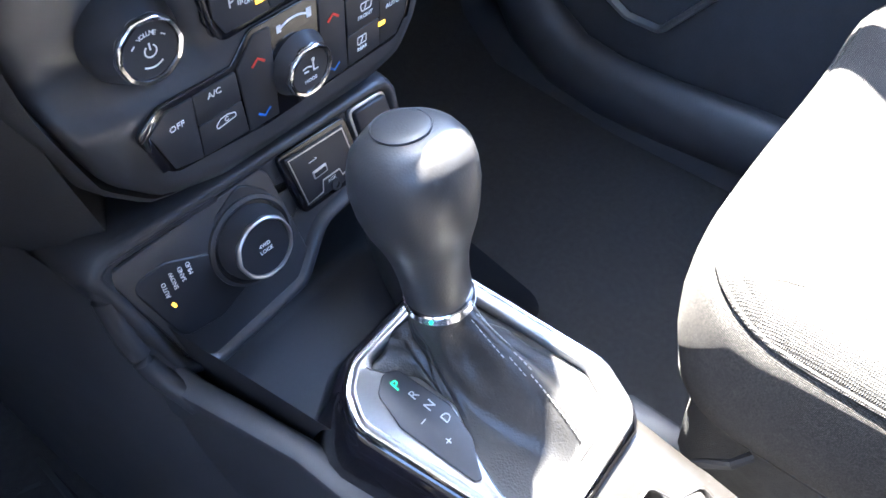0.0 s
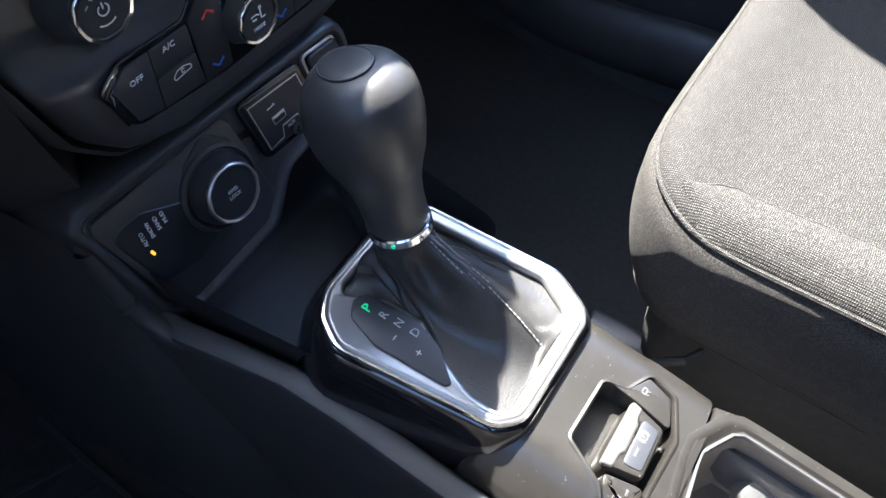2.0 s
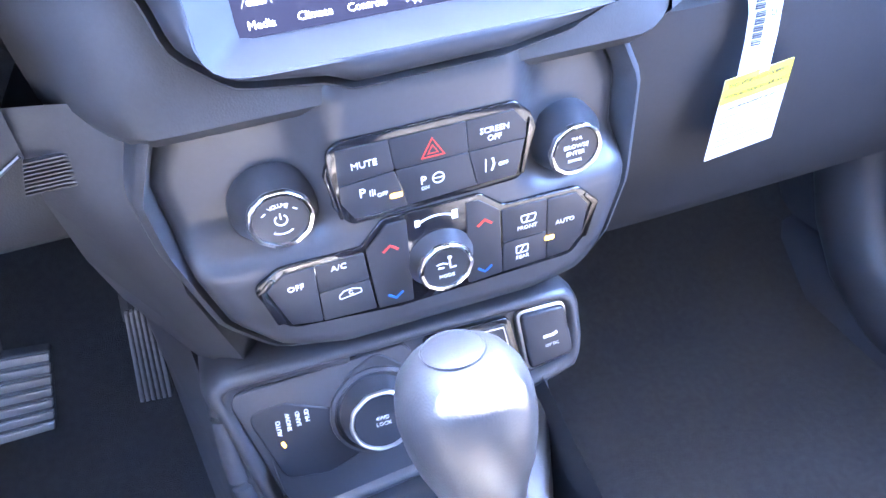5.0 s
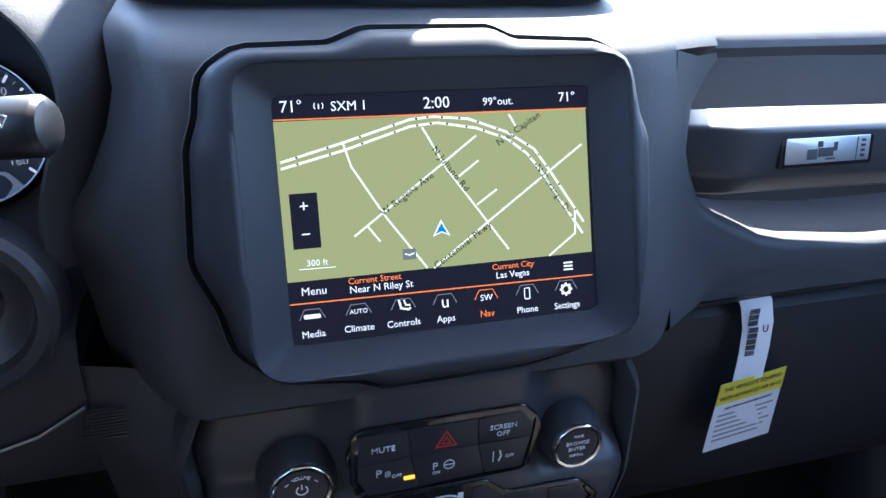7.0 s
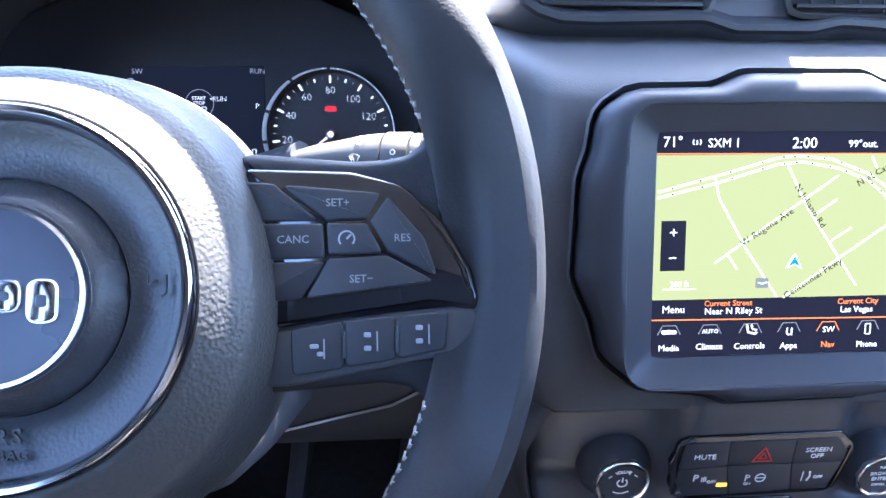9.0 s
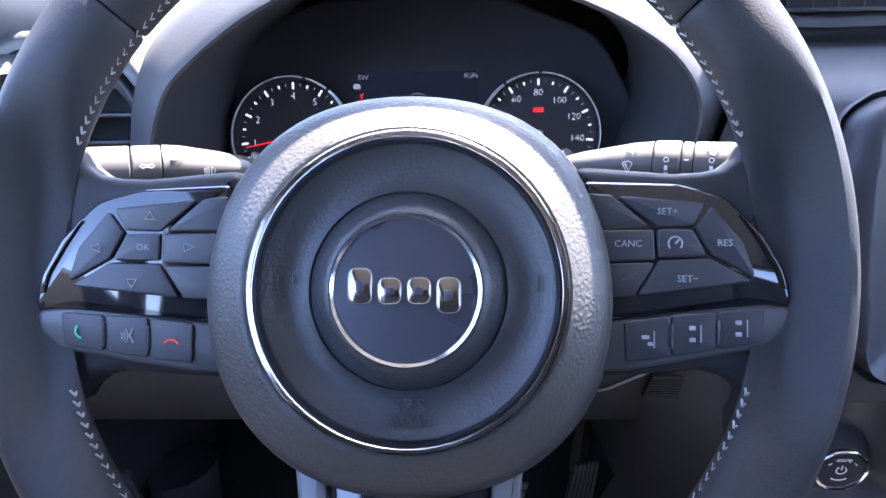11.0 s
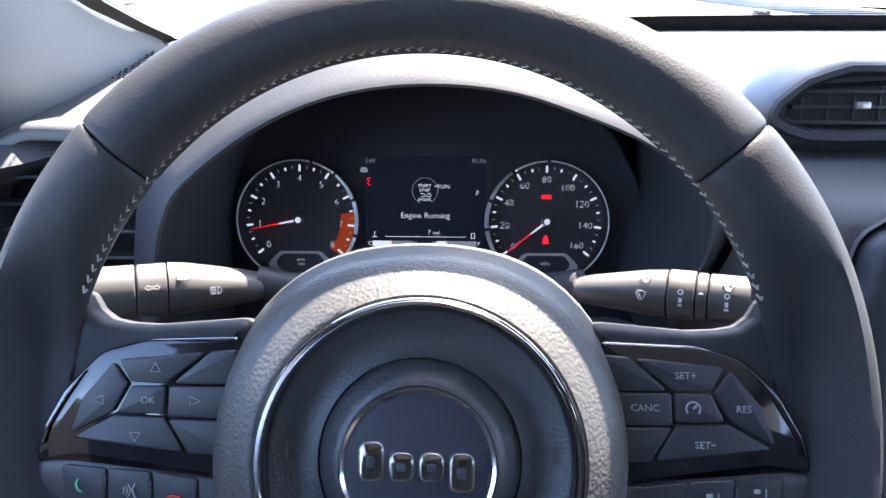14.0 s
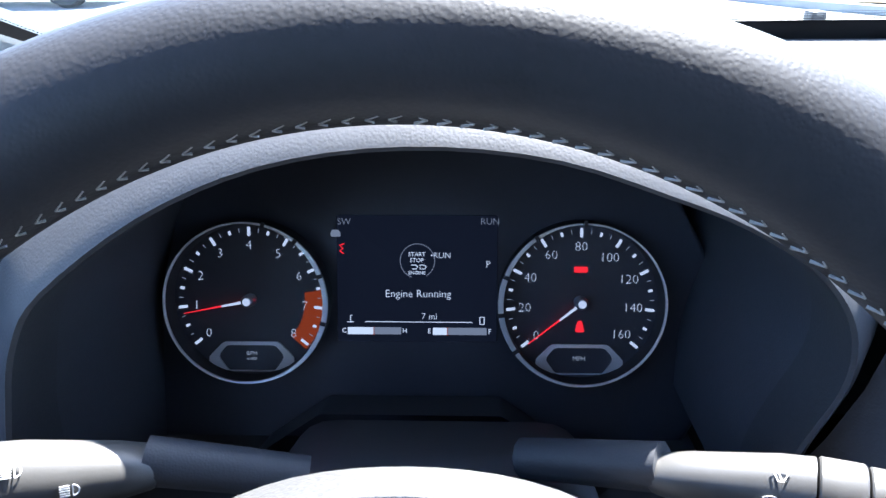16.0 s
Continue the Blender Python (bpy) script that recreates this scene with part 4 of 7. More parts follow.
        # five upper keys and the corner key
        keys = {
            "up": [(-122.5, 23.5), (-86, 27), (-103, 13.6), (-117.6, 14.2)],
            "left": [(-142.8, -7.6), (-138, 7), (-125, 22.3), (-118.4, 13.4), (-124.6, 2.2)],
            "ok": [(-117.2, 12.6), (-102.8, 12.9), (-103.4, 1.3), (-123.0, 1.6)],
            "right": [(-101.6, 12.8), (-74, 12.8), (-74, -0.4), (-102.2, 0.2)],
            "corner": [(-84.4, 27.2), (-74, 28), (-74, 13.6), (-100.6, 13.6)],
            "down": [(-142.2, -9.0), (-124.4, 0.8), (-103.6, 0.2), (-94.6, -14.4)],
            "low": [(-102.4, -0.6), (-74, -1.2), (-74, -15.4), (-93.4, -14.5)],
        }
        for k, o in keys.items():
            o = inset(L(o), 0.0001)
            s = Shape().slab(fillet(o, 0.0012, 3), -0.003, 0.0014 if k == "ok" else 0.0011, 0.0008)
            key = part("switch_key", s, BUTTON, sw, FB)
            c = {"up": (-107, 20), "left": (-130, 7), "ok": (-110, 7), "right": (-91, 7), "down": (-115, -7.5)}.get(k)
            if not c:
                continue
            x, y = (-c[0] * sx * 0.001, c[1] * 0.001)
            m = FB @ T(x, y, 0.0014)
            words = {1: {"ok": "OK"}, -1: {"up": "SET+", "down": "SET\u2212", "left": "RES", "right": "CANC"}}[-1 if x > 0 else 1]
            if k in words:
                text(words[k], 0.0040, m, GREYP, key)
            elif x < 0:
                ang = {"up": 90, "down": -90, "left": 180, "right": 0}[k]
                tri = [(0.0026 * math.cos(radians(ang + q)), 0.0022 * math.sin(radians(ang + q))) for q in (0, 125, 235)]
                part("arrow", stroke(tri, 0.0005, 0.0003, True), GREYP, key, m)
            else:
                s = stroke(arc(0.0028, -40, 220, 14), 0.0006, 0.0003)
                s2 = stroke([(0, 0), (0.0016, 0.0016)], 0.0007, 0.0003)
                s.f += [tuple(i + len(s.v) for i in f) for f in s2.f]
                s.v += s2.v
                part("speed_mark", s, GREYP, key, m)
        # three lower keys
        for j, o in enumerate(([(-145.4, -20.6), (-128.2, -21.8), (-128.2, -36), (-144, -33)], [(-126.2, -22), (-109.4, -23), (-109.4, -38.6), (-126.2, -36.3)], [(-107.4, -23.2), (-90, -25.6), (-90.6, -41), (-107.4, -39)])):
            s = Shape().slab(fillet(inset(L(o), -0.0006), 0.0022, 4), -0.004, 0.0002, 0.0006)
            key = part("switch_key", s, BUTTON, sw, FB)
            c = Vector((sum(p[0] for p in o) / 4, sum(p[1] for p in o) / 4)) * 0.001
            m = FB @ T(-sx * c.x, c.y, 0.0006)
            if sx < 0:
                if j == 0:
                    part("phone_mark", stroke(arc(0.0030, 130, 260, 8), 0.0008, 0.0003), material("green_print", (0.06, 0.42, 0.22), 0.6), key, m)
                elif j == 1:
                    s = stroke(arc(0.0014, -60, 60, 6, (-0.003, 0)), 0.0004, 0.0003)
                    for r in (0.0026, 0.0038):
                        q = stroke(arc(r, -45, 45, 6, (-0.003, 0)), 0.0004, 0.0003)
                        s.f += [tuple(i + len(s.v) for i in f) for f in q.f]
                        s.v += q.v
                    q = stroke([(0.003, 0.003), (0.0015, 0.0005), (0.003, -0.003)], 0.0006, 0.0003)
                    s.f += [tuple(i + len(s.v) for i in f) for f in q.f]
                    s.v += q.v
                    part("voice_mark", s, GREYP, key, m)
                else:
                    part("phone_mark", stroke(arc(0.0036, 30, 150, 8, (0, -0.003)), 0.0009, 0.0003), REDP, key, m)
            else:
                for (a, b, w, h) in (((-0.0010, 0.0024, 0.0026, 0.0018), (-0.0010, -0.0024, 0.0026, 0.0018)) if j < 2 else ((-0.001, 0.001, 0.0032, 0.0016), (0.0010, -0.0018, 0.0022, 0.0016))):
                    q = Shape().slab(rrect(a - w / 2, a + w / 2, b - h / 2, b + h / 2, 0.0006), 0, 0.0003, 0.0001)
                    part("assist_mark", q, GREYP, key, m)
                part("assist_mark", stroke([(0.0025, -0.0035), (0.0025, 0.0035)], 0.0005, 0.0003), GREYP, key, m)
            if j:
                s = Shape().slab(rrect(-0.0007, 0.0007, -0.0055, 0.0045, 0.0006), -0.003, 0.0012, 0.0006)
                c2 = 0.1275 if j == 1 else 0.1085
                part("rib", s, BUTTON, sw, FB @ T(sx * c2, -0.029 if j == 1 else -0.0305, 0))
    # lower spoke with pale strips
    s = Shape().slab(fillet(mm([(-37, -70), (37, -70), (30, -165), (-30, -165)]), 0.004, 3), -0.034, -0.014, 0.004)
    part("spoke", s, CLEAN_GLOSS, sw, FW)
    for sx in (-1, 1):
        s = Shape().slab(fillet(mm([(sx * 37, -70), (sx * 50, -70), (sx * 42, -160), (sx * 31, -160)]), 0.002, 3), -0.030, -0.012, 0.002)
        part("accent", s, SPOKE_GREY, sw, FW)
    # column shroud behind, and boss
    col = thing("steering_column", "dark moulded steering column shroud behind the wheel", "steering column")
    A = FW
    s = Shape()
    ring = lambda w, hx, y0, y1, r: [(x, y, w) for x, y in fillet([(-hx, y0), (hx, y0), (hx, y1), (-hx, y1)], r, 5)]
    s.loft([ring(-0.045, 0.055, -0.085, 0.038, 0.02), ring(-0.06, 0.066, -0.095, 0.046, 0.025), ring(-0.12, 0.070, -0.095, 0.046, 0.025), ring(-0.24, 0.078, -0.085, 0.050, 0.025)], True, True)
    part("shroud", s, PLASTIC, col, A)
    s = Shape().lathe([(0.05, -0.05), (0.05, -0.02)], 32, (0, -0.01), True, True)
    part("boss", s, DARK, col, A)
    # stalks
    for sx in (-1, 1):
        stalk = thing("column_stalk", "grey-black indicator stalk with white lamp symbols" if sx < 0 else "grey-black wiper stalk with white wiper symbols", "stalk", "column stalks")
        p0 = Vector((-0.445 if sx < 0 else -0.272, 0.120, 0.7465))
        p1 = Vector((-0.540 if sx < 0 else -0.170, 0.078, 0.757))
        d = (p1 - p0).normalized()
        up = (Vector((0, 0.30, 0.95)) - d * d.dot(Vector((0, 0.30, 0.95)))).normalized()
        sd = d.cross(up)
        m = Matrix.Translation(p0) @ Matrix((d, up, sd)).transposed().to_4x4()
        ln = (p1 - p0).length
        tone = STALK
        fat = 0.86 if sx < 0 else 0.76
        ell = lambda x, a, b, n=28: [(x, fat * a * math.sin(2 * math.pi * k / n), fat * b * math.cos(2 * math.pi * k / n)) for k in range(n)]
        drop = lambda x, a, b, d: [(p[0], p[1] - d, p[2]) for p in ell(x, a, b)]
        s = Shape().loft([drop(-0.001, 0.0050, 0.006, 0.0028), drop(0.0, 0.0072, 0.0095, 0.0027), drop(0.003, 0.0090, 0.0118, 0.0024), drop(0.012, 0.0112, 0.0130, 0.0018), drop(0.040, 0.0158, 0.0140, 0.0003), ell(0.0500, 0.0165, 0.0142)], True, True)
        part("body", s, tone, stalk, m)
        if sx < 0:
            rings = [(0.0508, 0.0655), (0.0663, 0.088), (0.0888, ln)]
        else:
            rings = [(0.0508, 0.0640), (0.0648, 0.0700), (0.0708, 0.0900), (0.0908, ln)]
        for i, (a, b) in enumerate(rings):
            k = 1.05 if sx > 0 and i == 0 else 1.0
            s = Shape().loft([ell(a, 0.0155 * k, 0.0133 * k), ell(a + 0.0006, 0.0163 * k, 0.014 * k), ell(b - 0.0008, 0.0162 * k, 0.0139 * k), ell(b, 0.0154 * k, 0.0131 * k)] + ([ell(b + 0.002, 0.0135, 0.0115), ell(b + 0.003, 0.009, 0.0075)] if i == len(rings) - 1 else []), True, True)
            part("collar", s, tone if not (sx > 0 and i == len(rings) - 1) else SHADED_TIP, stalk, m)
        s = Shape().tube([(0.004, 0, 0), (-0.05, -0.012, -0.012)], [0.009, 0.008], 10)
        part("neck", s, DARK, stalk, m)
        # white symbols on the driver's side of the stalk
        vis = Vector((0, -0.85, 0.5))
        def mark(shape, x, ang, kind="symbol"):
            # on the skin of the stalk at ang degrees round it from the top
            q = radians(ang)
            side = -1 if (m.to_3x3() @ Vector((0, 0, 1))).dot(vis) < 0 else 1
            ny, nz = math.cos(q), side * math.sin(q)
            c = Vector((x, 0.0165 * fat * ny, 0.0142 * fat * nz))
            n = Vector((0, ny / 0.0165, nz / 0.0142)).normalized()
            ux = Vector((1, 0, 0)) * (1 if (m.to_3x3() @ Vector((1, 0, 0))).x > 0 else -1)
            vy = n.cross(ux)
            mm_ = m @ Matrix.Translation(c + n * 0.0003) @ Matrix((ux, vy, n)).transposed().to_4x4()
            part(kind, shape, SYMBOL, stalk, mm_ @ Matrix.Scale(0.78, 4))
        def joined(*shapes):
            s = Shape()
            for q in shapes:
                s.f += [tuple(i + len(s.v) for i in f) for f in q.f]
                s.v += q.v
            return s
        def lamp():
            return joined(stroke(arc(0.0024, -90, 90, 10) + [(0, 0.0024), (0, -0.0024)], 0.0005, 0.0003), *[stroke([(-0.0012, y), (-0.0050, y)], 0.0005, 0.0003) for y in (-0.0022, -0.0011, 0, 0.0011, 0.0022)])
        def wiper():
            return joined(stroke([(-0.0034, 0.0022)] + arc(0.0052, 125, 55, 8, (0, -0.0020)) + [(0.0034, 0.0022), (0.001, -0.003), (-0.001, -0.003), (-0.0034, 0.0022)], 0.0005, 0.0003), stroke([(-0.0016, 0.002), (0.0004, -0.0024)], 0.0006, 0.0003))
        if sx < 0:
            mark(lamp(), 0.042, 58)
            mark(lamp(), 0.026, 94)
            for k in (-1, 1):
                mark(stroke([(k * 0.0004, 0.0008), (k * 0.0024, 0.0008), (k * 0.0024, 0.0018), (k * 0.0046, 0), (k * 0.0024, -0.0018), (k * 0.0024, -0.0008), (k * 0.0004, -0.0008)], 0.0005, 0.0003, True), 0.058, 78, "arrow")
        else:
            mark(wiper(), 0.040, 48)
            mark(wiper(), 0.038, 92)
            mark(wiper(), 0.080, 52)
            mark(wiper(), 0.1005, 84)
            for x in (0.0575, 0.0795):
                mark(stroke(circle(0.0015, 16), 0.0007, 0.0003, True), x, 76, "ring")
                mark(Shape().slab(rrect(-0.0011, 0.0011, -0.0016, 0.0016, 0.0003), 0, 0.0003, 0.0001), x, 95, "bar")
                mark(Shape().slab(rrect(-0.0013, 0.0013, -0.0008, 0.0008, 0.0003), 0, 0.0003, 0.0001), x, 107, "bar")
            mark(Shape().slab(rrect(-0.0014, 0.0014, -0.0005, 0.0005, 0.0002), 0, 0.0003, 0.0001), 0.0674, 76, "bar")
    return sw


# ---- gauges ----
FG = F((-0.3675, 0.2915, 0.715), 18)


def build_cluster():
    cl = thing("instrument_cluster", "black instrument cluster with two round lit gauges and a centre display", "instrument cluster")
    n = 64
    o = star(fillet(mm([(-175, -95), (-60, -95), (60, -95), (175, -95), (182, 20), (150, 80), (70, 112), (-70, 112), (-150, 80), (-182, 20)]), 0.03, 4), n, (0, 0))
    FACE = material("gauge_face", (0.040, 0.043, 0.056), 0.42, vary=0.1)
    s = Shape().slab(o, -0.045, -0.018, 0.004)
    part("face", s, FACE, cl, FG)
    LIT = glow("lit_white", (0.80, 0.86, 1.0), 0.046)
    DIM = glow("lit_dim", (0.6, 0.66, 0.8), 0.020)
    RED = glow("lit_red", (1.0, 0.02, 0.03), 0.075)
    ORG = glow("lit_orange_red", (0.75, 0.11, 0.03), 0.019)
    RING = material("gauge_ring", (0.70, 0.71, 0.73), 0.30, 0.25)
    tick_l = mesh_of("tick", Shape().slab(rrect(-0.0009, 0.0009, -0.0028, 0.0028, 0.0007), 0, 0.0005, 0.0002), LIT)
    tick_m = mesh_of("tick", Shape().slab(rrect(-0.0008, 0.0008, -0.0013, 0.0013, 0.0006), 0, 0.0005, 0.0002), LIT)
    tick_s = mesh_of("tick", Shape().slab(rrect(-0.0002, 0.0002, -0.0013, 0.0013, 0.0001), 0, 0.0004, 0.0001), DIM)
    for gx, labels, val, name in ((-0.1003, ["0", "1", "2", "3", "4", "5", "6", "7", "8"], 0.85 / 8, "rev_counter"), (0.1003, ["0", "20", "40", "60", "80", "100", "120", "140", "160"], 0.0, "speedometer")):
        M = FG @ T(gx, 0, 0)
        s = Shape().lathe([(0.0495, -0.020), (0.0490, -0.001), (0.0482, 0.0), (0.0474, -0.001), (0.0468, -0.012), (0.0466, -0.0145)], 80)
        g = part(name, s, DARK, cl, M)
        s = Shape()
        inner_side = 0 if gx < 0 else 180
        R = lambda a: 0.0012 + 0.0022 * max(0, math.cos(radians(a - inner_side))) ** 1.5
        prof = []
        for i in range(120):
            a = 3 * i
            w = R(a)
            prof.append([((0.0478 + q * w) * math.cos(radians(a)), (0.0478 + q * w) * math.sin(radians(a)), 0.0002 + h) for q, h in ((-0.3, -0.001), (-0.2, 0.0006), (0.6, 0.0008), (0.7, -0.001))])
        s.loop(prof)
        part("ring", s, RING, g, M, "silver gauge ring")
        for a in ((75, 50, 20, -14) if gx < 0 else (90, 125, 160, 187, 215)):
            part("notch", Shape().box(-0.0012, 0.0012, 0.0468, 0.0502, 0.0004, 0.0014, 0), DARK, g, M @ T(0, 0, 0, a - 90))
        s = Shape().lathe([(0.0470, -0.0135), (0.0005, -0.0135)], 64, cap1=True)
        part("dial", s, FACE, g, M)
        ang = lambda t: 218.5 - 257 * t
        for i in range(33):
            a = ang(i / 32)
            me, r = (tick_l, 0.0420) if i % 4 == 0 else (tick_m, 0.0424) if i % 2 == 0 else (tick_s, 0.0428)
            ob = new("tick", me)
            ob.parent = g
            ob.matrix_world = M @ T(r * math.cos(radians(a)), r * math.sin(radians(a)), -0.0135, a - 90)
        for i, t in enumerate(labels):
            a = ang(i / 8)
            rr = 0.0335 if len(t) < 3 else 0.0318
            text(t, 0.0080, M @ T(rr * math.cos(radians(a)), rr * math.sin(radians(a)), -0.0130), LIT, g, "numeral", thin=0.00024)
        if gx < 0:
            s = Shape()
            pts0, pts1 = arc(0.0335, ang(6.55 / 8), ang(1.015), 18), arc(0.0455, ang(6.55 / 8), ang(1.015), 18)
            s.loft([[(x, y, -0.0132) for x, y in pts0], [(x, y, -0.0132) for x, y in pts1]], closed=False)
            part("red_zone", s, ORG, g, M)
        a = ang(val)
        s = Shape().loft([[(-0.004, -0.0007, 0), (-0.004, 0.0007, 0), (-0.004, 0.0007, 0.0008), (-0.004, -0.0007, 0.0008)], [(0.0400, -0.0002, 0), (0.0400, 0.0002, 0), (0.0400, 0.0002, 0.0006), (0.0400, -0.0002, 0.0006)]], True, True)
        nd = part("needle", s, RED, g, M @ T(0, 0, -0.0085, a))
        s = Shape().loft([[(0.0, -0.0010, 0.0009), (0.0, 0.0010, 0.0009), (0.0, 0.0010, 0.0011), (0.0, -0.0010, 0.0011)], [(0.0165, -0.0006, 0.0009), (0.0165, 0.0006, 0.0009), (0.0165, 0.0006, 0.0011), (0.0165, -0.0006, 0.0011)]], True, True)
        part("needle_root", s, LIT, nd, M @ T(0, 0, -0.0085, a))
        s = Shape().lathe([(0.0040, -0.0135), (0.0038, -0.006), (0.0028, -0.0045), (0.0005, -0.0042)], 24, cap1=True)
        cap = part("hub_cap", s, GREYP, g, M)
        part("hub_light", Shape().lathe([(0.0024, -0.0046), (0.0022, -0.0040), (0.0004, -0.0039)], 20, cap1=True), LIT, cap, M)
        # small window at the foot of the dial
        s = Shape()
        o2 = fillet(mm([(-29, -38), (-17, -26), (17, -26), (29, -38), (16, -44), (-16, -44)]), 0.004, 4)
        i2 = fillet(mm([(-21, -35), (-15, -28), (15, -28), (21, -35), (14, -44.5), (-14, -44.5)]), 0.004, 4)
        A, B = star(o2, 60, (0, -0.0355)), star(i2, 60, (0, -0.0355))
        s.loft([[(x, y, -0.0134) for x, y in A], [(x, y, -0.0122) for x, y in A], [(x, y, -0.0118) for x, y in B], [(x, y, -0.0134) for x, y in B]])
        part("window_trim", s, RING, g, M, "silver trim round the small window")
        if gx < 0:
            text("RPM", 0.0036, M @ T(0, -0.0335, -0.0130), DIM, g)
            text("x1000", 0.0026, M @ T(0, -0.0368, -0.0130), DIM, g)
        else:
            text("MPH", 0.0040, M @ T(0, -0.0350, -0.0130), DIM, g)
            s = Shape().slab(rrect(-0.0040, 0.0040, 0.0180, 0.0215, 0.0006), -0.0134, -0.0130, 0.0001)
            part("warning_light", s, RED, g, M, "red warning light")
            s = Shape().slab(fillet([(-0.0028, -0.0185), (0.0028, -0.0185), (0.0016, -0.0130), (0.0009, -0.0115), (-0.0009, -0.0115), (-0.0018, -0.0135)], 0.0008, 3), -0.0134, -0.0130, 0.0001)
            part("belt_light", s, RED, g, M, "red seat belt light")
    # centre display
    DISP = glow("display_black", (0.10, 0.13, 0.24), 0.004)
    s = Shape().slab(rrect(-0.0475, 0.0505, -0.0260, 0.0520, 0.002), -0.019, -0.0165, 0.0004)
    d = part("display", s, DISP, cl, FG, "dark centre display")
    P = lambda x, y: FG @ T((-45.7 + (x - 590) * 0.3278) * 0.001, (53.4 - (y - 380) * 0.3336) * 0.001, -0.0162)
    W = glow("display_white", (0.84, 0.9, 1.0), 0.052)
    for t, x, y, sz, mat in (("SW", 599, 397, 0.0056, DIM), ("RUN", 869, 396, 0.0056, DIM), ("P", 866, 474, 0.0058, W), ("R", 858, 492, 0.0050, DISP), ("N", 856, 509, 0.0050, DISP), ("D", 855, 527, 0.0050, DISP),
                             ("START", 734, 456, 0.0036, W), ("STOP", 734, 467, 0.0036, W), ("ENGINE", 734, 490, 0.0030, W), ("\u2022RUN", 778, 458, 0.0052, W), ("Engine Running", 736, 529, 0.0066, W), ("7 mi", 757, 571, 0.0056, W), ("C", 597, 598, 0.0042, W), ("H", 711, 598, 0.0042, W), ("E", 757, 598, 0.0042, W), ("F", 870, 598, 0.0042, W)):
        text(t, sz, P(x, y), mat, d, thin=0.00009 if sz > 0.005 else 0.0)
    part("dial_ring", stroke(arc(0.0105, -60, 250, 30), 0.0004, 0.0002), DIM, d, P(735, 468))
    part("rule", stroke([(-0.033, 0), (0.033, 0)], 0.0004, 0.0002), W, d, P(737, 581))
    for cx, k in ((654, 0.5), (814, 0.28)):
        part("bar_back", Shape().slab(rrect(-0.0165, 0.0165, -0.0022, 0.0022, 0.0003), -0.0002, 0.0002, 0.0001), DIM, d, P(cx, 598))
        part("bar_level", Shape().slab(rrect(-0.0165, -0.0165 + 0.033 * k, -0.0022, 0.0022, 0.0003), 0.0, 0.0005, 0.0001), W, d, P(cx, 598))
        part("bar_end", Shape().slab(rrect(-0.0165 + 0.033 * k - 0.0006, -0.0165 + 0.033 * k, -0.0026, 0.0026, 0.0001), 0.0, 0.0008, 0.0001), ORG, d, P(cx, 598))
    part("car_mark", Shape().slab(fillet([(-0.003, -0.002), (0.003, -0.002), (0.003, 0.0005), (0.0018, 0.0022), (-0.0018, 0.0022), (-0.003, 0.0005)], 0.0006, 2), 0, 0.0002, 0.0001), DIM, d, P(583, 418))
    part("belt_mark", stroke([(0.0016, 0.003), (-0.0012, 0.002), (0.0008, 0.0), (-0.0012, -0.0014), (0.0012, -0.003)], 0.0008, 0.0002), RED, d, P(594, 446))
    part("engine_mark", stroke([(-0.0060, 0.0012), (-0.0030, 0.0012), (-0.0022, 0.0), (-0.0030, -0.0012), (-0.0055, -0.0012)], 0.0005, 0.0002), W, d, P(742, 479))
    part("engine_mark", stroke([(0.0012, 0.0012), (0.0042, 0.0012), (0.0050, 0.0), (0.0042, -0.0012), (0.0012, -0.0012)], 0.0005, 0.0002, True), W, d, P(736, 479))
    part("heat_mark", stroke([(-0.0020, -0.0012), (0.0020, -0.0012), (0, -0.0012), (0, 0.0030), (0.0012, 0.0026)], 0.0005, 0.0002), W, d, P(609, 578))
    part("pump_mark", stroke([(-0.0018, -0.0022), (-0.0018, 0.0022), (0.0008, 0.0022), (0.0008, -0.0022)], 0.0006, 0.0002, True), W, d, P(857, 578))
    # raised foot of the cluster under the dials
    s = Shape().loft([[(x, y, w) for x, y in fillet(mm([(-100, -96), (-88, -84), (-52, -60), (52, -60), (88, -84), (100, -96)]), 0.006, 4)] for w in (-0.016, 0.020)], False, False, closed=False)
    part("foot", s, PLASTIC, cl, FG)
    return cl


build_wheel()
build_cluster()


# ---- touch screen ----
FS = F((0.0, 0.110, 0.690), 16)


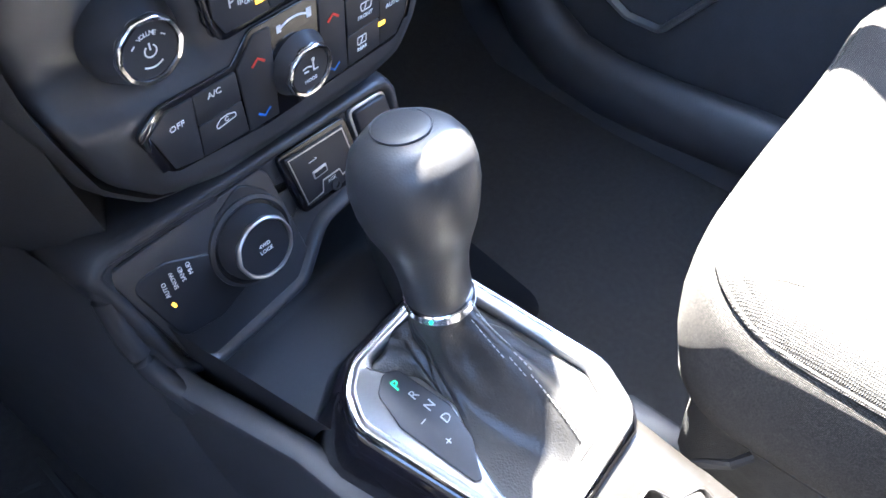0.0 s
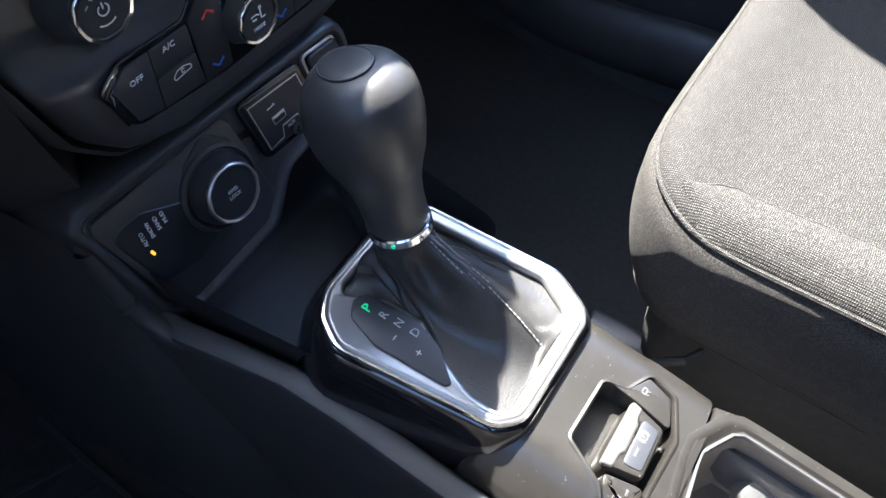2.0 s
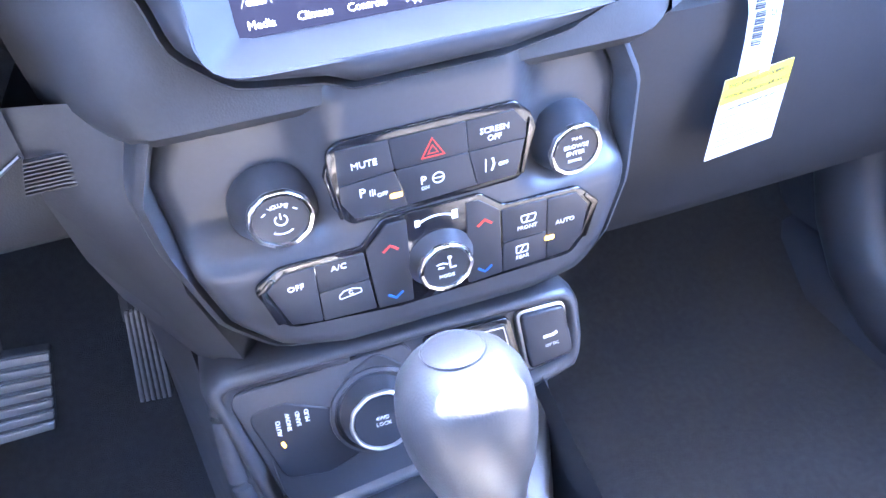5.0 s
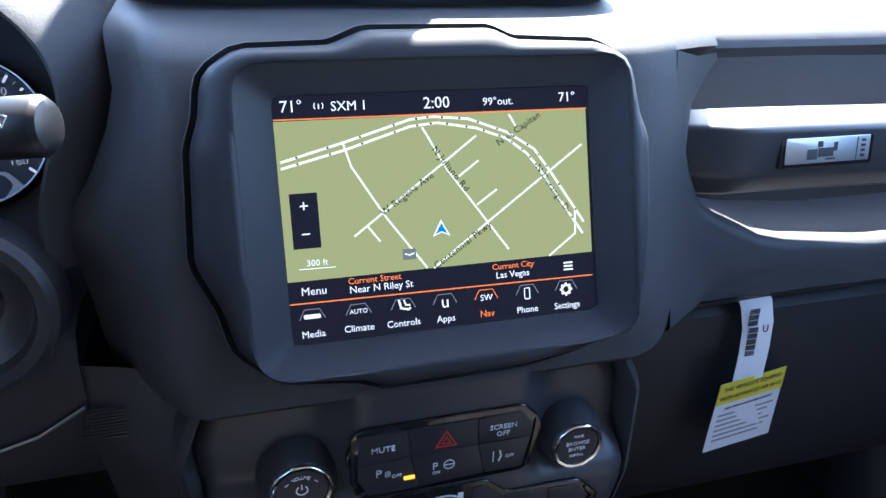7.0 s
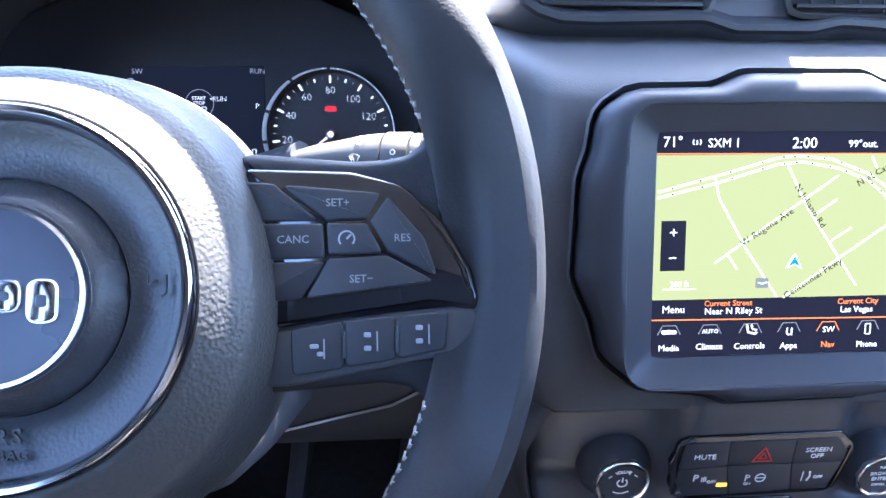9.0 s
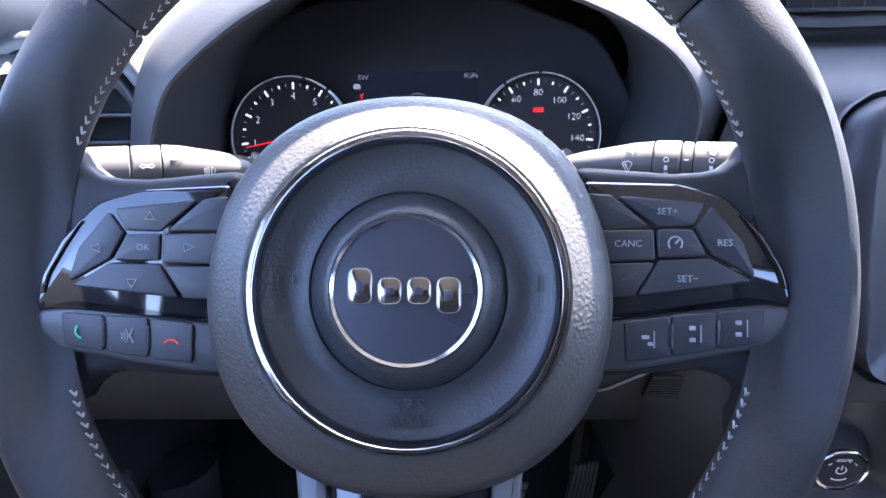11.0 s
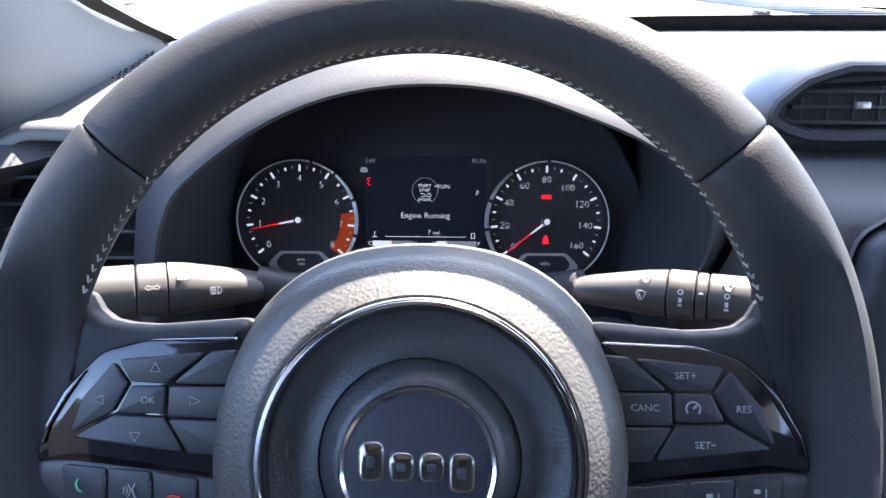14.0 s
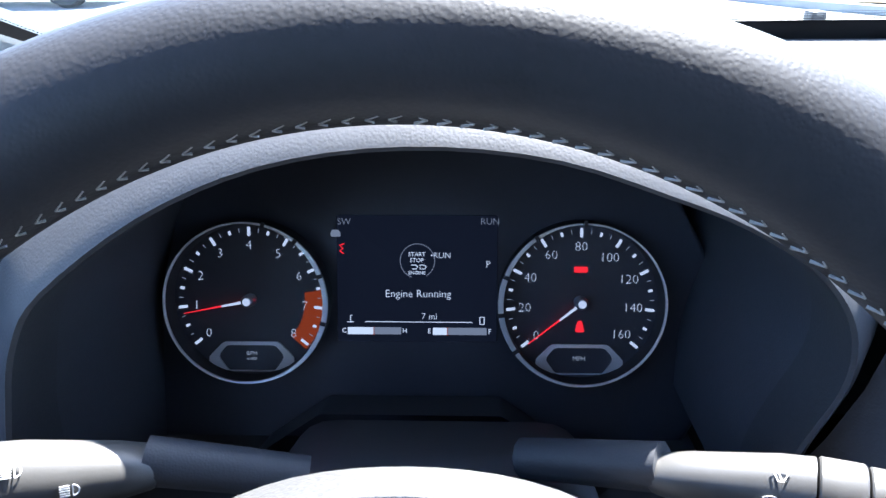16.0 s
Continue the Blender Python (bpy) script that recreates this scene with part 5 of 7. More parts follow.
def build_screen():
    sc = thing("infotainment_screen", "dark framed touch screen showing a green street map", "touch screen")
    out = mm([(-121, 46), (-116, 60), (-113, 81), (-96, 92), (-51, 93), (-34, 100), (33, 100), (46, 94), (93, 92), (110, 83), (117, 52), (122, 41), (121, -8), (113, -50), (107, -63), (75, -75), (40, -80), (-36, -81), (-48, -76), (-87, -71), (-108, -54), (-113, -33), (-124, -9)])
    n = 140
    out = star(fillet(out, [.006, .006, .016, .016, .008, .008, .008, .008, .016, .016, .006, .006, .01, .01, .016, .012, .01, .006, .006, .016, .016, .01, .01], 4), n, (0, 0.005))
    inn = star(rrect(-0.0995, 0.1065, -0.0690, 0.0835, 0.016, 6), n, (0, 0.005))
    win = star(rrect(-0.0815, 0.0880, -0.0550, 0.0695, 0.003, 4), n, (0, 0.005))
    lift = lambda o, w: [(x, y, w) for x, y in o]
    # recessed gap round the frame
    s = Shape().loft([lift(inset(out, -0.0045), -0.004), lift(inset(out, -0.0035), -0.0012), lift(inset(out, -0.0022), -0.004), lift(inset(out, 0.0), -0.008)])
    part("gasket", s, SOFT_PAD, sc, FS)
    mid = lambda k: [(a[0] * (1 - k) + b[0] * k, a[1] * (1 - k) + b[1] * k) for a, b in zip(out, inn)]
    s = Shape().loft([lift(out, -0.012), lift(out, 0.004), lift(mid(0.12), 0.0085), lift(mid(0.35), 0.0125), lift(mid(0.8), 0.0150), lift(mid(0.95), 0.0145), lift(inn, 0.0125)])
    part("frame", s, BEZEL, sc, FS, "dark satin screen frame", 55)
    s = Shape().loft([lift(inn, 0.0125), lift([(a[0] * 0.15 + b[0] * 0.85, a[1] * 0.15 + b[1] * 0.85) for a, b in zip(inn, win)], 0.0035), lift(win, 0.0025), lift(win, -0.003)])
    part("inner_frame", s, BEZEL, sc, FS)
    P0 = 0.078
    GREENM = glow("map_green", (0.41, 0.43, 0.18), P0 * 0.80)
    BLACK = glow("screen_black", (0.05, 0.05, 0.09), 0.015)
    ROAD = glow("map_road", (0.86, 0.86, 0.76), 0.086)
    LTW = glow("screen_white", (0.90, 0.92, 0.96), 0.080)
    ORANGE = glow("screen_orange", (0.95, 0.22, 0.05), 0.085)
    MAPINK = glow("map_ink", (0.03, 0.035, 0.02), 0.02)
    s = Shape().slab(rrect(-0.0815, 0.0880, -0.0550, 0.0695, 0.001), -0.006, 0.0, 0.0004)
    d = part("display", s, BLACK, sc, FS, "lit navigation display")
    s = Shape().slab(rrect(-0.0812, 0.0868, -0.0226, 0.0572, 0.0005), -0.001, 0.0004, 0.0001)
    part("map", s, GREENM, d, FS, "pale green street map")
    z = 0.0008
    road = lambda pts, w, nm="road": part(nm, stroke(mm(pts), w, z), ROAD, d, FS)
    r1 = [(-79.4, 37.2), (-48, 45.3), (-12.5, 55.3), (-0.2, 56.2), (18.6, 54.3), (39.8, 46.4), (55.1, 36.5), (63.9, 23.8), (82.4, -5.2)]
    r2 = [(-79.5, 34), (-46.7, 41.8), (-12.6, 51.8), (1.8, 53), (22.7, 49.3), (39.8, 42.9), (50.6, 34.5), (57.2, 26.1), (81.5, -11.6)]
    for r in (r1, r2):
        road(r, 0.0013)
        s = Shape()
        for a, b in zip(r, r[1:]):
            for q in (0.25, 0.75):
                x, y = (a[0] + (b[0] - a[0]) * q) * .001, (a[1] + (b[1] - a[1]) * q) * .001
                s.box(x - .0005, x + .0005, y - .0005, y + .0005, z, z + .0003)
        part("sleepers", s, MAPINK, d, FS)
    for pts in ([(-48, 45.3), (-44.7, 33.1), (-28.1, 5.1), (-8.9, -22)], [(-45.9, -2.3), (22.6, 45.3)], [(-38.6, 2.2), (-32.8, -6)], [(-6.5, 51.1), (5.4, 28.7), (37.2, -16.5)], [(11.6, 24.5), (23, 32.2)], [(20.9, 9), (32.4, 16.3)], [(-5.2, -22.6), (27.2, -0.1), (83.3, 37.5)], [(41.7, 55.6), (45.3, 48.9)], [(77.4, 1.3), (76.9, -11.3), (60.8, -22.3)]):
        road(pts, 0.0010)

    def lab(t, a, b, size=0.0052):
        a, b = Vector(a) * 0.001, Vector(b) * 0.001
        c = (a + b) / 2
        text(t, size, FS @ T(c.x, c.y, 0.0012, math.degrees(math.atan2((b - a).y, (b - a).x))), MAPINK, d, "street_name", 0.0001, spacing=1.08)
    lab("W Regena Ave", (-31.6, 7.8), (-2.3, 26.9))
    lab("N Juliano Rd", (-1.6, 40.8), (16.1, 16.3))
    lab("N el Capitan", (33.3, 40), (59.7, 55.4))
    lab("N Durango Dr", (56.1, 27.6), (73.9, 0.4), 0.0050)
    lab("Centennial Pkwy", (-5.2, -22.2), (27.8, -1.6), 0.0052)
    for t, x, y, sz, mat in (("71\u00b0", -72.1, 63.9, 0.0080, LTW), ("SXM 1", -43.5, 63.3, 0.0068, LTW), ("2:00", 2.0, 63.0, 0.0084, LTW), ("99\u00b0out.", 35.8, 62.5, 0.0058, LTW), ("71\u00b0", 75.5, 63.2, 0.0072, LTW),
                             ("300 ft", -65.8, -13.8, 0.0046, LTW), ("Menu", -68.6, -28.1, 0.0058, LTW), ("Las Vegas", 38.5, -30.3, 0.0050, LTW), ("Current City", 39.0, -25.6, 0.0046, ORANGE), ("Current Street", -37.2, -25.1, 0.0046, ORANGE), ("Near N Riley St", -34.0, -29.6, 0.0052, LTW),
                             ("AUTO", -46.9, -40.9, 0.0034, LTW), ("SW", 22.6, -41.6, 0.0048, LTW), ("u", -0.6, -41.4, 0.0095, LTW),
                             ("Media", -70.6, -50, 0.0050, LTW), ("Climate", -47.2, -49.7, 0.0050, LTW), ("Controls", -23.7, -50, 0.0050, LTW), ("Apps", -0.6, -50.4, 0.0050, LTW), ("Nav", 22.6, -50.4, 0.0050, ORANGE), ("Phone", 46, -50.8, 0.0050, LTW), ("Settings", 69.7, -51.1, 0.0050, LTW)):
        text(t, sz, FS @ T(x * .001, y * .001, 0.0012), mat, d, depth=0.0001)
    part("rule", stroke(mm([(-81, 57.9), (87, 57.0)]), 0.0006, 0.0010), ORANGE, d, FS)
    part("rule", stroke(mm([(-81, -33.8), (86, -35.6)]), 0.0006, 0.0010), ORANGE, d, FS)
    s = Shape().slab(rrect(-0.0768, -0.0630, -0.0062, 0.0215, 0.0004), 0.0003, 0.0010, 0.0001)
    zm = part("zoom_keys", s, BLACK, d, FS)
    text("+", 0.0085, FS @ T(-0.0701, 0.0147, 0.0013), LTW, zm, depth=0.0001)
    text("\u2212", 0.0085, FS @ T(-0.0702, 0.0006, 0.0013), LTW, zm, depth=0.0001)
    part("scale_rule", stroke(mm([(-75, -16.5), (-56.5, -16.8)]), 0.0004, 0.0009), LTW, d, FS)
    part("position_arrow", Shape().slab(mm([(0.2, 2.6), (-4.8, -6.1), (0.1, -4.1), (4.8, -6.4)]), 0.0006, 0.0011, 0.0001), LTW, d, FS)
    part("position_arrow", Shape().slab(mm([(0.2, 0.8), (-3.2, -4.8), (0.1, -3.4), (3.2, -5.0)]), 0.0010, 0.0014, 0.0001), glow("arrow_blue", (0.02, 0.2, 0.62), 0.08), d, FS)
    part("car_mark", Shape().slab(rrect(-0.0215, -0.0145, -0.0168, -0.0112, 0.0006), 0.0004, 0.0010, 0.0001), glow("mark_grey", (0.25, 0.27, 0.25), 0.05), d, FS)
    part("car_mark", stroke(mm([(-20.5, -13.6), (-18, -14.4), (-15.5, -13.6)]), 0.0007, 0.0013), LTW, d, FS)
    for k in range(3):
        part("menu_bar", stroke(mm([(69, -27.2 - 1.9 * k), (74.4, -27.3 - 1.9 * k)]), 0.0009, 0.0009), LTW, d, FS)
    part("signal_mark", stroke(mm([(-58.6, 65), (-58.6, 62.5)]), 0.0006, 0.0009), LTW, d, FS)
    for k in (-1, 1):
        part("signal_mark", stroke([(p[0] * k + -0.0586, p[1]) for p in arc(0.0022, -40, 40, 6, (0, 0.0640))], 0.0005, 0.0009), LTW, d, FS)
    part("media_mark", Shape().slab(rrect(-0.0748, -0.0662, -0.0420, -0.0398, 0.0010), 0.0004, 0.0009, 0.0001), LTW, d, FS)
    part("seat_mark", stroke(mm([(-25.5, -37.5), (-24.5, -42), (-20.5, -43), (-19.5, -42)]), 0.0012, 0.0009), LTW, d, FS)
    part("seat_mark", stroke(mm([(-22.8, -37.8), (-22, -40.4), (-19.6, -40.8)]), 0.0009, 0.0009), LTW, d, FS)
    part("phone_mark", stroke(rrect(0.0449, 0.0479, -0.0449, -0.0389, 0.0005, 2), 0.0005, 0.0009, True), LTW, d, FS)
    part("gear_mark", stroke(circle(0.0024, 20, (0.0697, -0.0421)), 0.0013, 0.0009, True), LTW, d, FS)
    for k in range(8):
        a = k * math.pi / 4
        part("gear_mark", stroke([(0.0697 + 0.0028 * math.cos(a), -0.0421 + 0.0028 * math.sin(a)), (0.0697 + 0.0037 * math.cos(a), -0.0421 + 0.0037 * math.sin(a))], 0.0010, 0.0009), LTW, d, FS)
    DIMG = glow("mark_dim", (0.3, 0.32, 0.36), 0.05)
    for x in (-70.5, -46.9, -23.3, -0.6, 22.6, 46.4, 69.7):
        part("key_outline", stroke(mm([(x - 6.6, -42.4), (x - 3.8, -37.2), (x + 3.8, -37.2), (x + 6.6, -42.4)]), 0.0004, 0.0009), ORANGE if x == 22.6 else DIMG, d, FS)
    # thin dusty cover glass
    return sc


# ---- centre stack ----
FK = F((0.0, 0.102, 0.520), -4)


def knob(parent, m, r0, r1, h, cap_r, mark, ring=CHROME):
    s = Shape().lathe([(r0 * 1.12, -0.004), (r0 * 1.10, 0.0), (r0 * 1.02, 0.0012), (r0, 0.0015), (r0 * 0.985, h * 0.5), (r1 * 1.01, h - 0.003), (r1, h - 0.001), (r1 * 0.97, h)], 56)
    kb = part("knob", s, SATIN, parent, m)
    s, rings = Shape(), []
    for r, w in ((r1 * 0.985, h - 0.0024), (r1, h - 0.0010), (r1 * 1.002, h), (r1 * 0.99, h + 0.0010), (r1 * 0.965, h + 0.0018), (r1 * 0.935, h + 0.0021), (cap_r * 1.03, h + 0.0017), (cap_r, h - 0.001)):
        rings.append([(r * (1 + 0.010 * math.cos(10 * a)) * math.cos(a), r * (1 + 0.010 * math.cos(10 * a)) * math.sin(a), w) for a in [2 * math.pi * k / 80 for k in range(80)]])
    s.loft(rings)
    part("ring", s, ring, kb, m, "chrome ring")
    s = Shape().lathe([(cap_r, h - 0.001), (cap_r * 0.995, h + 0.0004), (cap_r * 0.6, h + 0.0001), (0.0005, h)], 48, cap1=True)
    cap = part("cap", s, BUTTON, kb, m)
    mark(cap, m @ T(0, 0, h + 0.0006))
    return kb


def joined(*shapes):
    s = Shape()
    for q in shapes:
        s.f += [tuple(i + len(s.v) for i in f) for f in q.f]
        s.v += q.v
    return s


def arrows_mark():
    return joined(stroke([(-0.006, 0.002), (-0.002, 0.0025), (0.001, 0.001)], 0.0009, 0.0003), stroke([(-0.005, -0.0005), (-0.0015, -0.001)], 0.0012, 0.0003), stroke([(0.002, 0.004), (0.0025, -0.002), (0.006, -0.002)], 0.0011, 0.0003), stroke(circle(0.0009, 10, (0.0022, 0.0056)), 0.0008, 0.0003, True))


def build_stack():
    st = thing("centre_stack", "dark grey centre stack with climate and audio controls", "control panel")
    n = 110
    out = star(fillet(mm([(-113, 92), (-128, 72), (-140, 42), (-137, 10), (-122, -45), (-98, -72), (-60, -82), (60, -84), (100, -80), (117, -58), (127, -20), (126, 48), (108, 82), (90, 92)]), [.012, .01, .012, .02, .02, .02, .02, .02, .02, .015, .02, .02, .015, .01], 4), n, (0, 0))
    lift = lambda o, w: [(x, y, w) for x, y in o]
    sc = lambda o, k, dx=0, dy=0: [(x * k + dx, y * k + dy) for x, y in o]
    cv = lambda o, w: [(x, y, w - 0.021 * smooth(0.045, 0.075, abs(x)) * smooth(-0.008, 0.016, y) - 0.004 * smooth(0.06, 0.13, abs(x))) for x, y in o]
    s = Shape().loft([cv(inset(out, -0.0015), -0.10), cv(inset(out, -0.0010), -0.012), cv(out, -0.004), cv(inset(out, 0.004), 0.0005), cv(inset(out, 0.012), 0.002), cv(sc(out, 0.84), 0.002), cv(sc(out, 0.78), 0.002), cv(sc(out, 0.72), 0.002), cv(sc(out, 0.66), 0.002), cv(sc(out, 0.60), 0.002), cv(sc(out, 0.54), 0.002), cv(sc(out, 0.48), 0.002), cv(sc(out, 0.42), 0.002), cv(sc(out, 0.34), 0.0020), cv(sc(out, 0.2), 0.002)], cap1=True)
    part("fascia", s, SATIN, st, FK, "dark grey fascia plate", 50)
    # surround behind the fascia, flaring into the dash
    s = Shape().loft([lift(inset(out, -0.013), -0.20), lift(inset(out, -0.012), -0.035), lift(inset(out, -0.0105), -0.020), lift(inset(out, -0.008), -0.012), lift(inset(out, -0.004), -0.009), lift(inset(out, 0.0), -0.03)])
    part("surround", s, PLASTIC, st, FK, "", 55)
    # upper key block
    o = fillet(mm([(-52, 55), (-45, 58), (46, 58), (54, 50), (57, 42), (50, 14), (-46, 12), (-53, 24)]), 0.005, 4)
    s = Shape().slab(inset(o, -0.003), 0.001, 0.0036, 0.001)
    part("key_recess", s, CLEAN_GLOSS, st, FK)
    divs = [[(-50, 56), (-23.4, 56), (-21.6, 38), (-51, 36)], [(-22.6, 56), (18.6, 56), (19.6, 38), (-20.8, 38)], [(19.4, 56), (46, 56), (53, 47), (53, 38), (20.4, 38)], [(-51, 35), (-21.6, 37), (-16, 14), (-45, 14), (-51, 25)], [(-20.6, 37), (19.6, 37), (24, 15.5), (-15, 14)], [(20.4, 37), (52.6, 37), (48, 15.5), (25, 15.5)]]
    keys = []
    for q in divs:
        keys.append(part("key", Shape().slab(fillet(inset(mm(q), -0.00025), 0.0010, 3), 0.001, 0.0046, 0.0004), BUTTON, st, FK))
    for sx in (-1, 1):
        q = mm([(sx * 55, 52), (sx * 58, 42), (sx * 53, 15), (sx * 50.5, 15), (sx * 54, 40)])
        part("accent", Shape().slab(fillet(q, 0.001, 2), 0.001, 0.0048, 0.0007), DARK_CHROME if sx > 0 else CLEAN_GLOSS, st, FK)
    kt = 0.0048
    text("MUTE", 0.0054, FK @ T(-0.0367, 0.0455, kt), WHITE, keys[0])
    tri = [(0, 0.0065), (0.0062, -0.0042), (-0.0062, -0.0042)]
    part("hazard_mark", stroke(tri, 0.0013, 0.0003, True), REDP, keys[1], FK @ T(0, 0.0450, kt))
    part("hazard_mark", stroke([(p[0] * 0.45, p[1] * 0.45) for p in tri], 0.0009, 0.0003, True), REDP, keys[1], FK @ T(0, 0.0446, kt))
    text("SCREEN", 0.0048, FK @ T(0.0348, 0.0480, kt), WHITE, keys[2])
    text("OFF", 0.0048, FK @ T(0.0348, 0.0430, kt), WHITE, keys[2])
    text("P", 0.0075, FK @ T(-0.0395, 0.0285, kt), WHITE, keys[3])
    text("OFF", 0.0034, FK @ T(-0.0290, 0.0250, kt), WHITE, keys[3])
    part("sensor_mark", joined(*[stroke([(x, -h), (x, h)], 0.0006, 0.0003) for x, h in ((-0.0355, .0018), (-0.0342, .0022), (-0.033, .0016))]), WHITE, keys[3], FK @ T(0, 0.0275, kt))
    part("indicator", Shape().slab(rrect(-0.0033, 0.0033, -0.0013, 0.0013, 0.0005), -0.001, 0.0004, 0.0002), AMBER, keys[3], FK @ T(-0.0217, 0.0222, kt), "small amber light")
    text("P", 0.0072, FK @ T(-0.0062, 0.0268, kt), WHITE, keys[4])
    text("ON", 0.0030, FK @ T(-0.0055, 0.0220, kt), WHITE, keys[4])
    part("wheel_mark", joined(stroke(circle(0.0032, 18, (0.0022, 0.0268)), 0.0007, 0.0003, True), stroke([(-0.0008, 0.0268), (0.0052, 0.0268)], 0.0006, 0.0003)), WHITE, keys[4], FK @ T(0, 0, kt))
    part("lane_mark", joined(stroke([(-0.005, -0.004), (-0.005, 0.004)], 0.0006, 0.0003), stroke([(-0.0015, -0.004), (0.0, 0.0), (-0.001, 0.004)], 0.0012, 0.0003)), WHITE, keys[5], FK @ T(0.0345, 0.0265, kt))
    text("OFF", 0.0034, FK @ T(0.0400, 0.0252, kt), WHITE, keys[5])
    # lower key block
    o = fillet(mm([(-104, -18), (-90, -9), (-44, -9), (-30, 6), (26, 6), (40, -6), (90, -8), (100, -20), (97, -42), (88, -56), (-26, -58), (-92, -50)]), [.006, .008, .005, .006, .006, .006, .01, .01, .008, .01, .006, .012], 4)
    part("key_recess", Shape().slab(inset(o, -0.002), 0.001, 0.0036, 0.001), CLEAN_GLOSS, st, FK)
    divs = [[(-99, -19), (-88, -11), (-72, -11), (-73, -52), (-90, -48)], [(-71, -11), (-44, -11), (-43, -30), (-71.4, -30)], [(-71.4, -31), (-43, -31), (-41, -54), (-72, -52)], [(-42, -10), (-29, 4), (-18, 4), (-18, -56), (-39, -55)], [(18, 4), (25, 4), (38, -7), (40, -55), (18, -56)], [(39.5, -7.6), (68, -8.4), (69, -32), (41, -32)], [(41, -33), (69, -33), (70, -54), (41, -55)], [(69, -8.6), (88, -9.6), (96, -20), (94, -42), (86, -53), (71, -54)]]
    keys = [part("key", Shape().slab(fillet(inset(mm(q), -0.00025), 0.0012, 3), 0.001, 0.0046, 0.0004), BUTTON, st, FK) for q in divs]
    kt = 0.0048
    text("OFF", 0.0054, FK @ T(-0.0838, -0.0222, kt), WHITE, keys[0])
    text("A/C", 0.0054, FK @ T(-0.0586, -0.0156, kt), WHITE, keys[1])
    part("recirculation_mark", joined(stroke(fillet(mm([(-8, -3), (8, -3), (8, 0.5), (2, 3.2), (-4, 3.2), (-8, 0)]), 0.0012, 3), 0.0008, 0.0003, True), stroke(arc(0.0016, 40, 320, 10, (0.0008, 0.0)), 0.0007, 0.0003)), WHITE, keys[2], FK @ T(-0.0548, -0.0360, kt, 6) @ Matrix.Scale(0.82, 4))
    chev = lambda k: [(-0.0045, -0.0018 * k), (0, 0.0020 * k), (0.0045, -0.0018 * k)]
    for x, ky in ((-0.0285, keys[3]), (0.0285, keys[4])):
        part("warmer_mark", stroke(chev(1), 0.0016, 0.0003), REDP, ky, FK @ T(x, -0.0122, kt))
        part("cooler_mark", stroke(chev(-1), 0.0016, 0.0003), BLUEP, ky, FK @ T(x, -0.0482, kt))
    fan = joined(stroke(arc(0.02, 118, 62, 10, (0, -0.0175)), 0.0012, 0.0003), Shape().box(-0.0125, -0.0095, -0.0022, 0.0022, 0, 0.0003), Shape().box(0.0095, 0.0130, -0.003, 0.003, 0, 0.0003))
    part("fan_mark", fan, WHITE, st, FK @ T(-0.0005, -0.0010, 0.0038))
    text("FRONT", 0.0040, FK @ T(0.0560, -0.0245, kt), WHITE, keys[5])
    part("demist_mark", joined(stroke(fillet(mm([(-4, -2.4), (4, -2.4), (5, 2.8), (-5, 2.8)]), 0.001, 2), 0.0007, 0.0003, True), stroke([(-0.0015, -0.002), (0.0, 0.002)], 0.0008, 0.0003)), WHITE, keys[5], FK @ T(0.0565, -0.0180, kt))
    text("REAR", 0.0038, FK @ T(0.0535, -0.0470, kt), WHITE, keys[6])
    part("demist_mark", joined(stroke(rrect(-0.0038, 0.0038, -0.0027, 0.0027, 0.0006, 2), 0.0007, 0.0003, True), stroke([(-0.001, -0.002), (0.001, 0.002)], 0.0008, 0.0003)), WHITE, keys[6], FK @ T(0.0530, -0.0405, kt))
    text("AUTO", 0.0046, FK @ T(0.0815, -0.0278, kt), WHITE, keys[7])
    part("indicator", Shape().slab(rrect(-0.0030, 0.0030, -0.0014, 0.0014, 0.0005), -0.001, 0.0004, 0.0002), AMBER, keys[7], FK @ T(0.0715, -0.0380, kt), "small amber light")
    for sx in (-1, 1):
        q = mm([(sx * 104, -20), (sx * 96, -12), (sx * 93, -13), (sx * 99, -21), (sx * 93, -46), (sx * 98, -46)])
        part("accent", Shape().slab(fillet(q, 0.001, 2), 0.001, 0.0046, 0.0007), CLEAN_GLOSS if sx < 0 else DARK_CHROME, st, FK)

    def vol(cap, m):
        part("power_mark", joined(stroke(arc(0.0032, -235, 55, 20), 0.0008, 0.0003), stroke([(0, 0.0005), (0, 0.0042)], 0.0009, 0.0003)), WHITE, cap, m)
        part("level_mark", stroke(arc(0.0088, 235, 305, 12), 0.0008, 0.0003), WHITE, cap, m)
        for i, ch in enumerate("VOLUME"):
            a = 90 + 11 * (2.5 - i)
            text(ch, 0.0034, m @ T(0.0090 * math.cos(radians(a)), 0.0090 * math.sin(radians(a)), 0, a - 90), WHITE, cap)
        for k in (-1, 1):
            part("level_mark", stroke([(k * 0.0072, 0.0062), (k * 0.0092, 0.0046)], 0.0006, 0.0003), WHITE, cap, m)

    def tune(cap, m):
        text("BROWSE", 0.0040, m @ T(0, 0.0020, 0), WHITE, cap)
        text("ENTER", 0.0040, m @ T(0, -0.0024, 0), WHITE, cap)
        text("TUNE", 0.0026, m @ T(0, 0.0072, 0), WHITE, cap)
        text("SCROLL", 0.0026, m @ T(0, -0.0074, 0), WHITE, cap)

    def mode(cap, m):
        part("flow_mark", arrows_mark(), WHITE, cap, m @ T(0, 0.0012, 0))
        text("MODE", 0.0034, m @ T(0, -0.0066, 0), WHITE, cap)

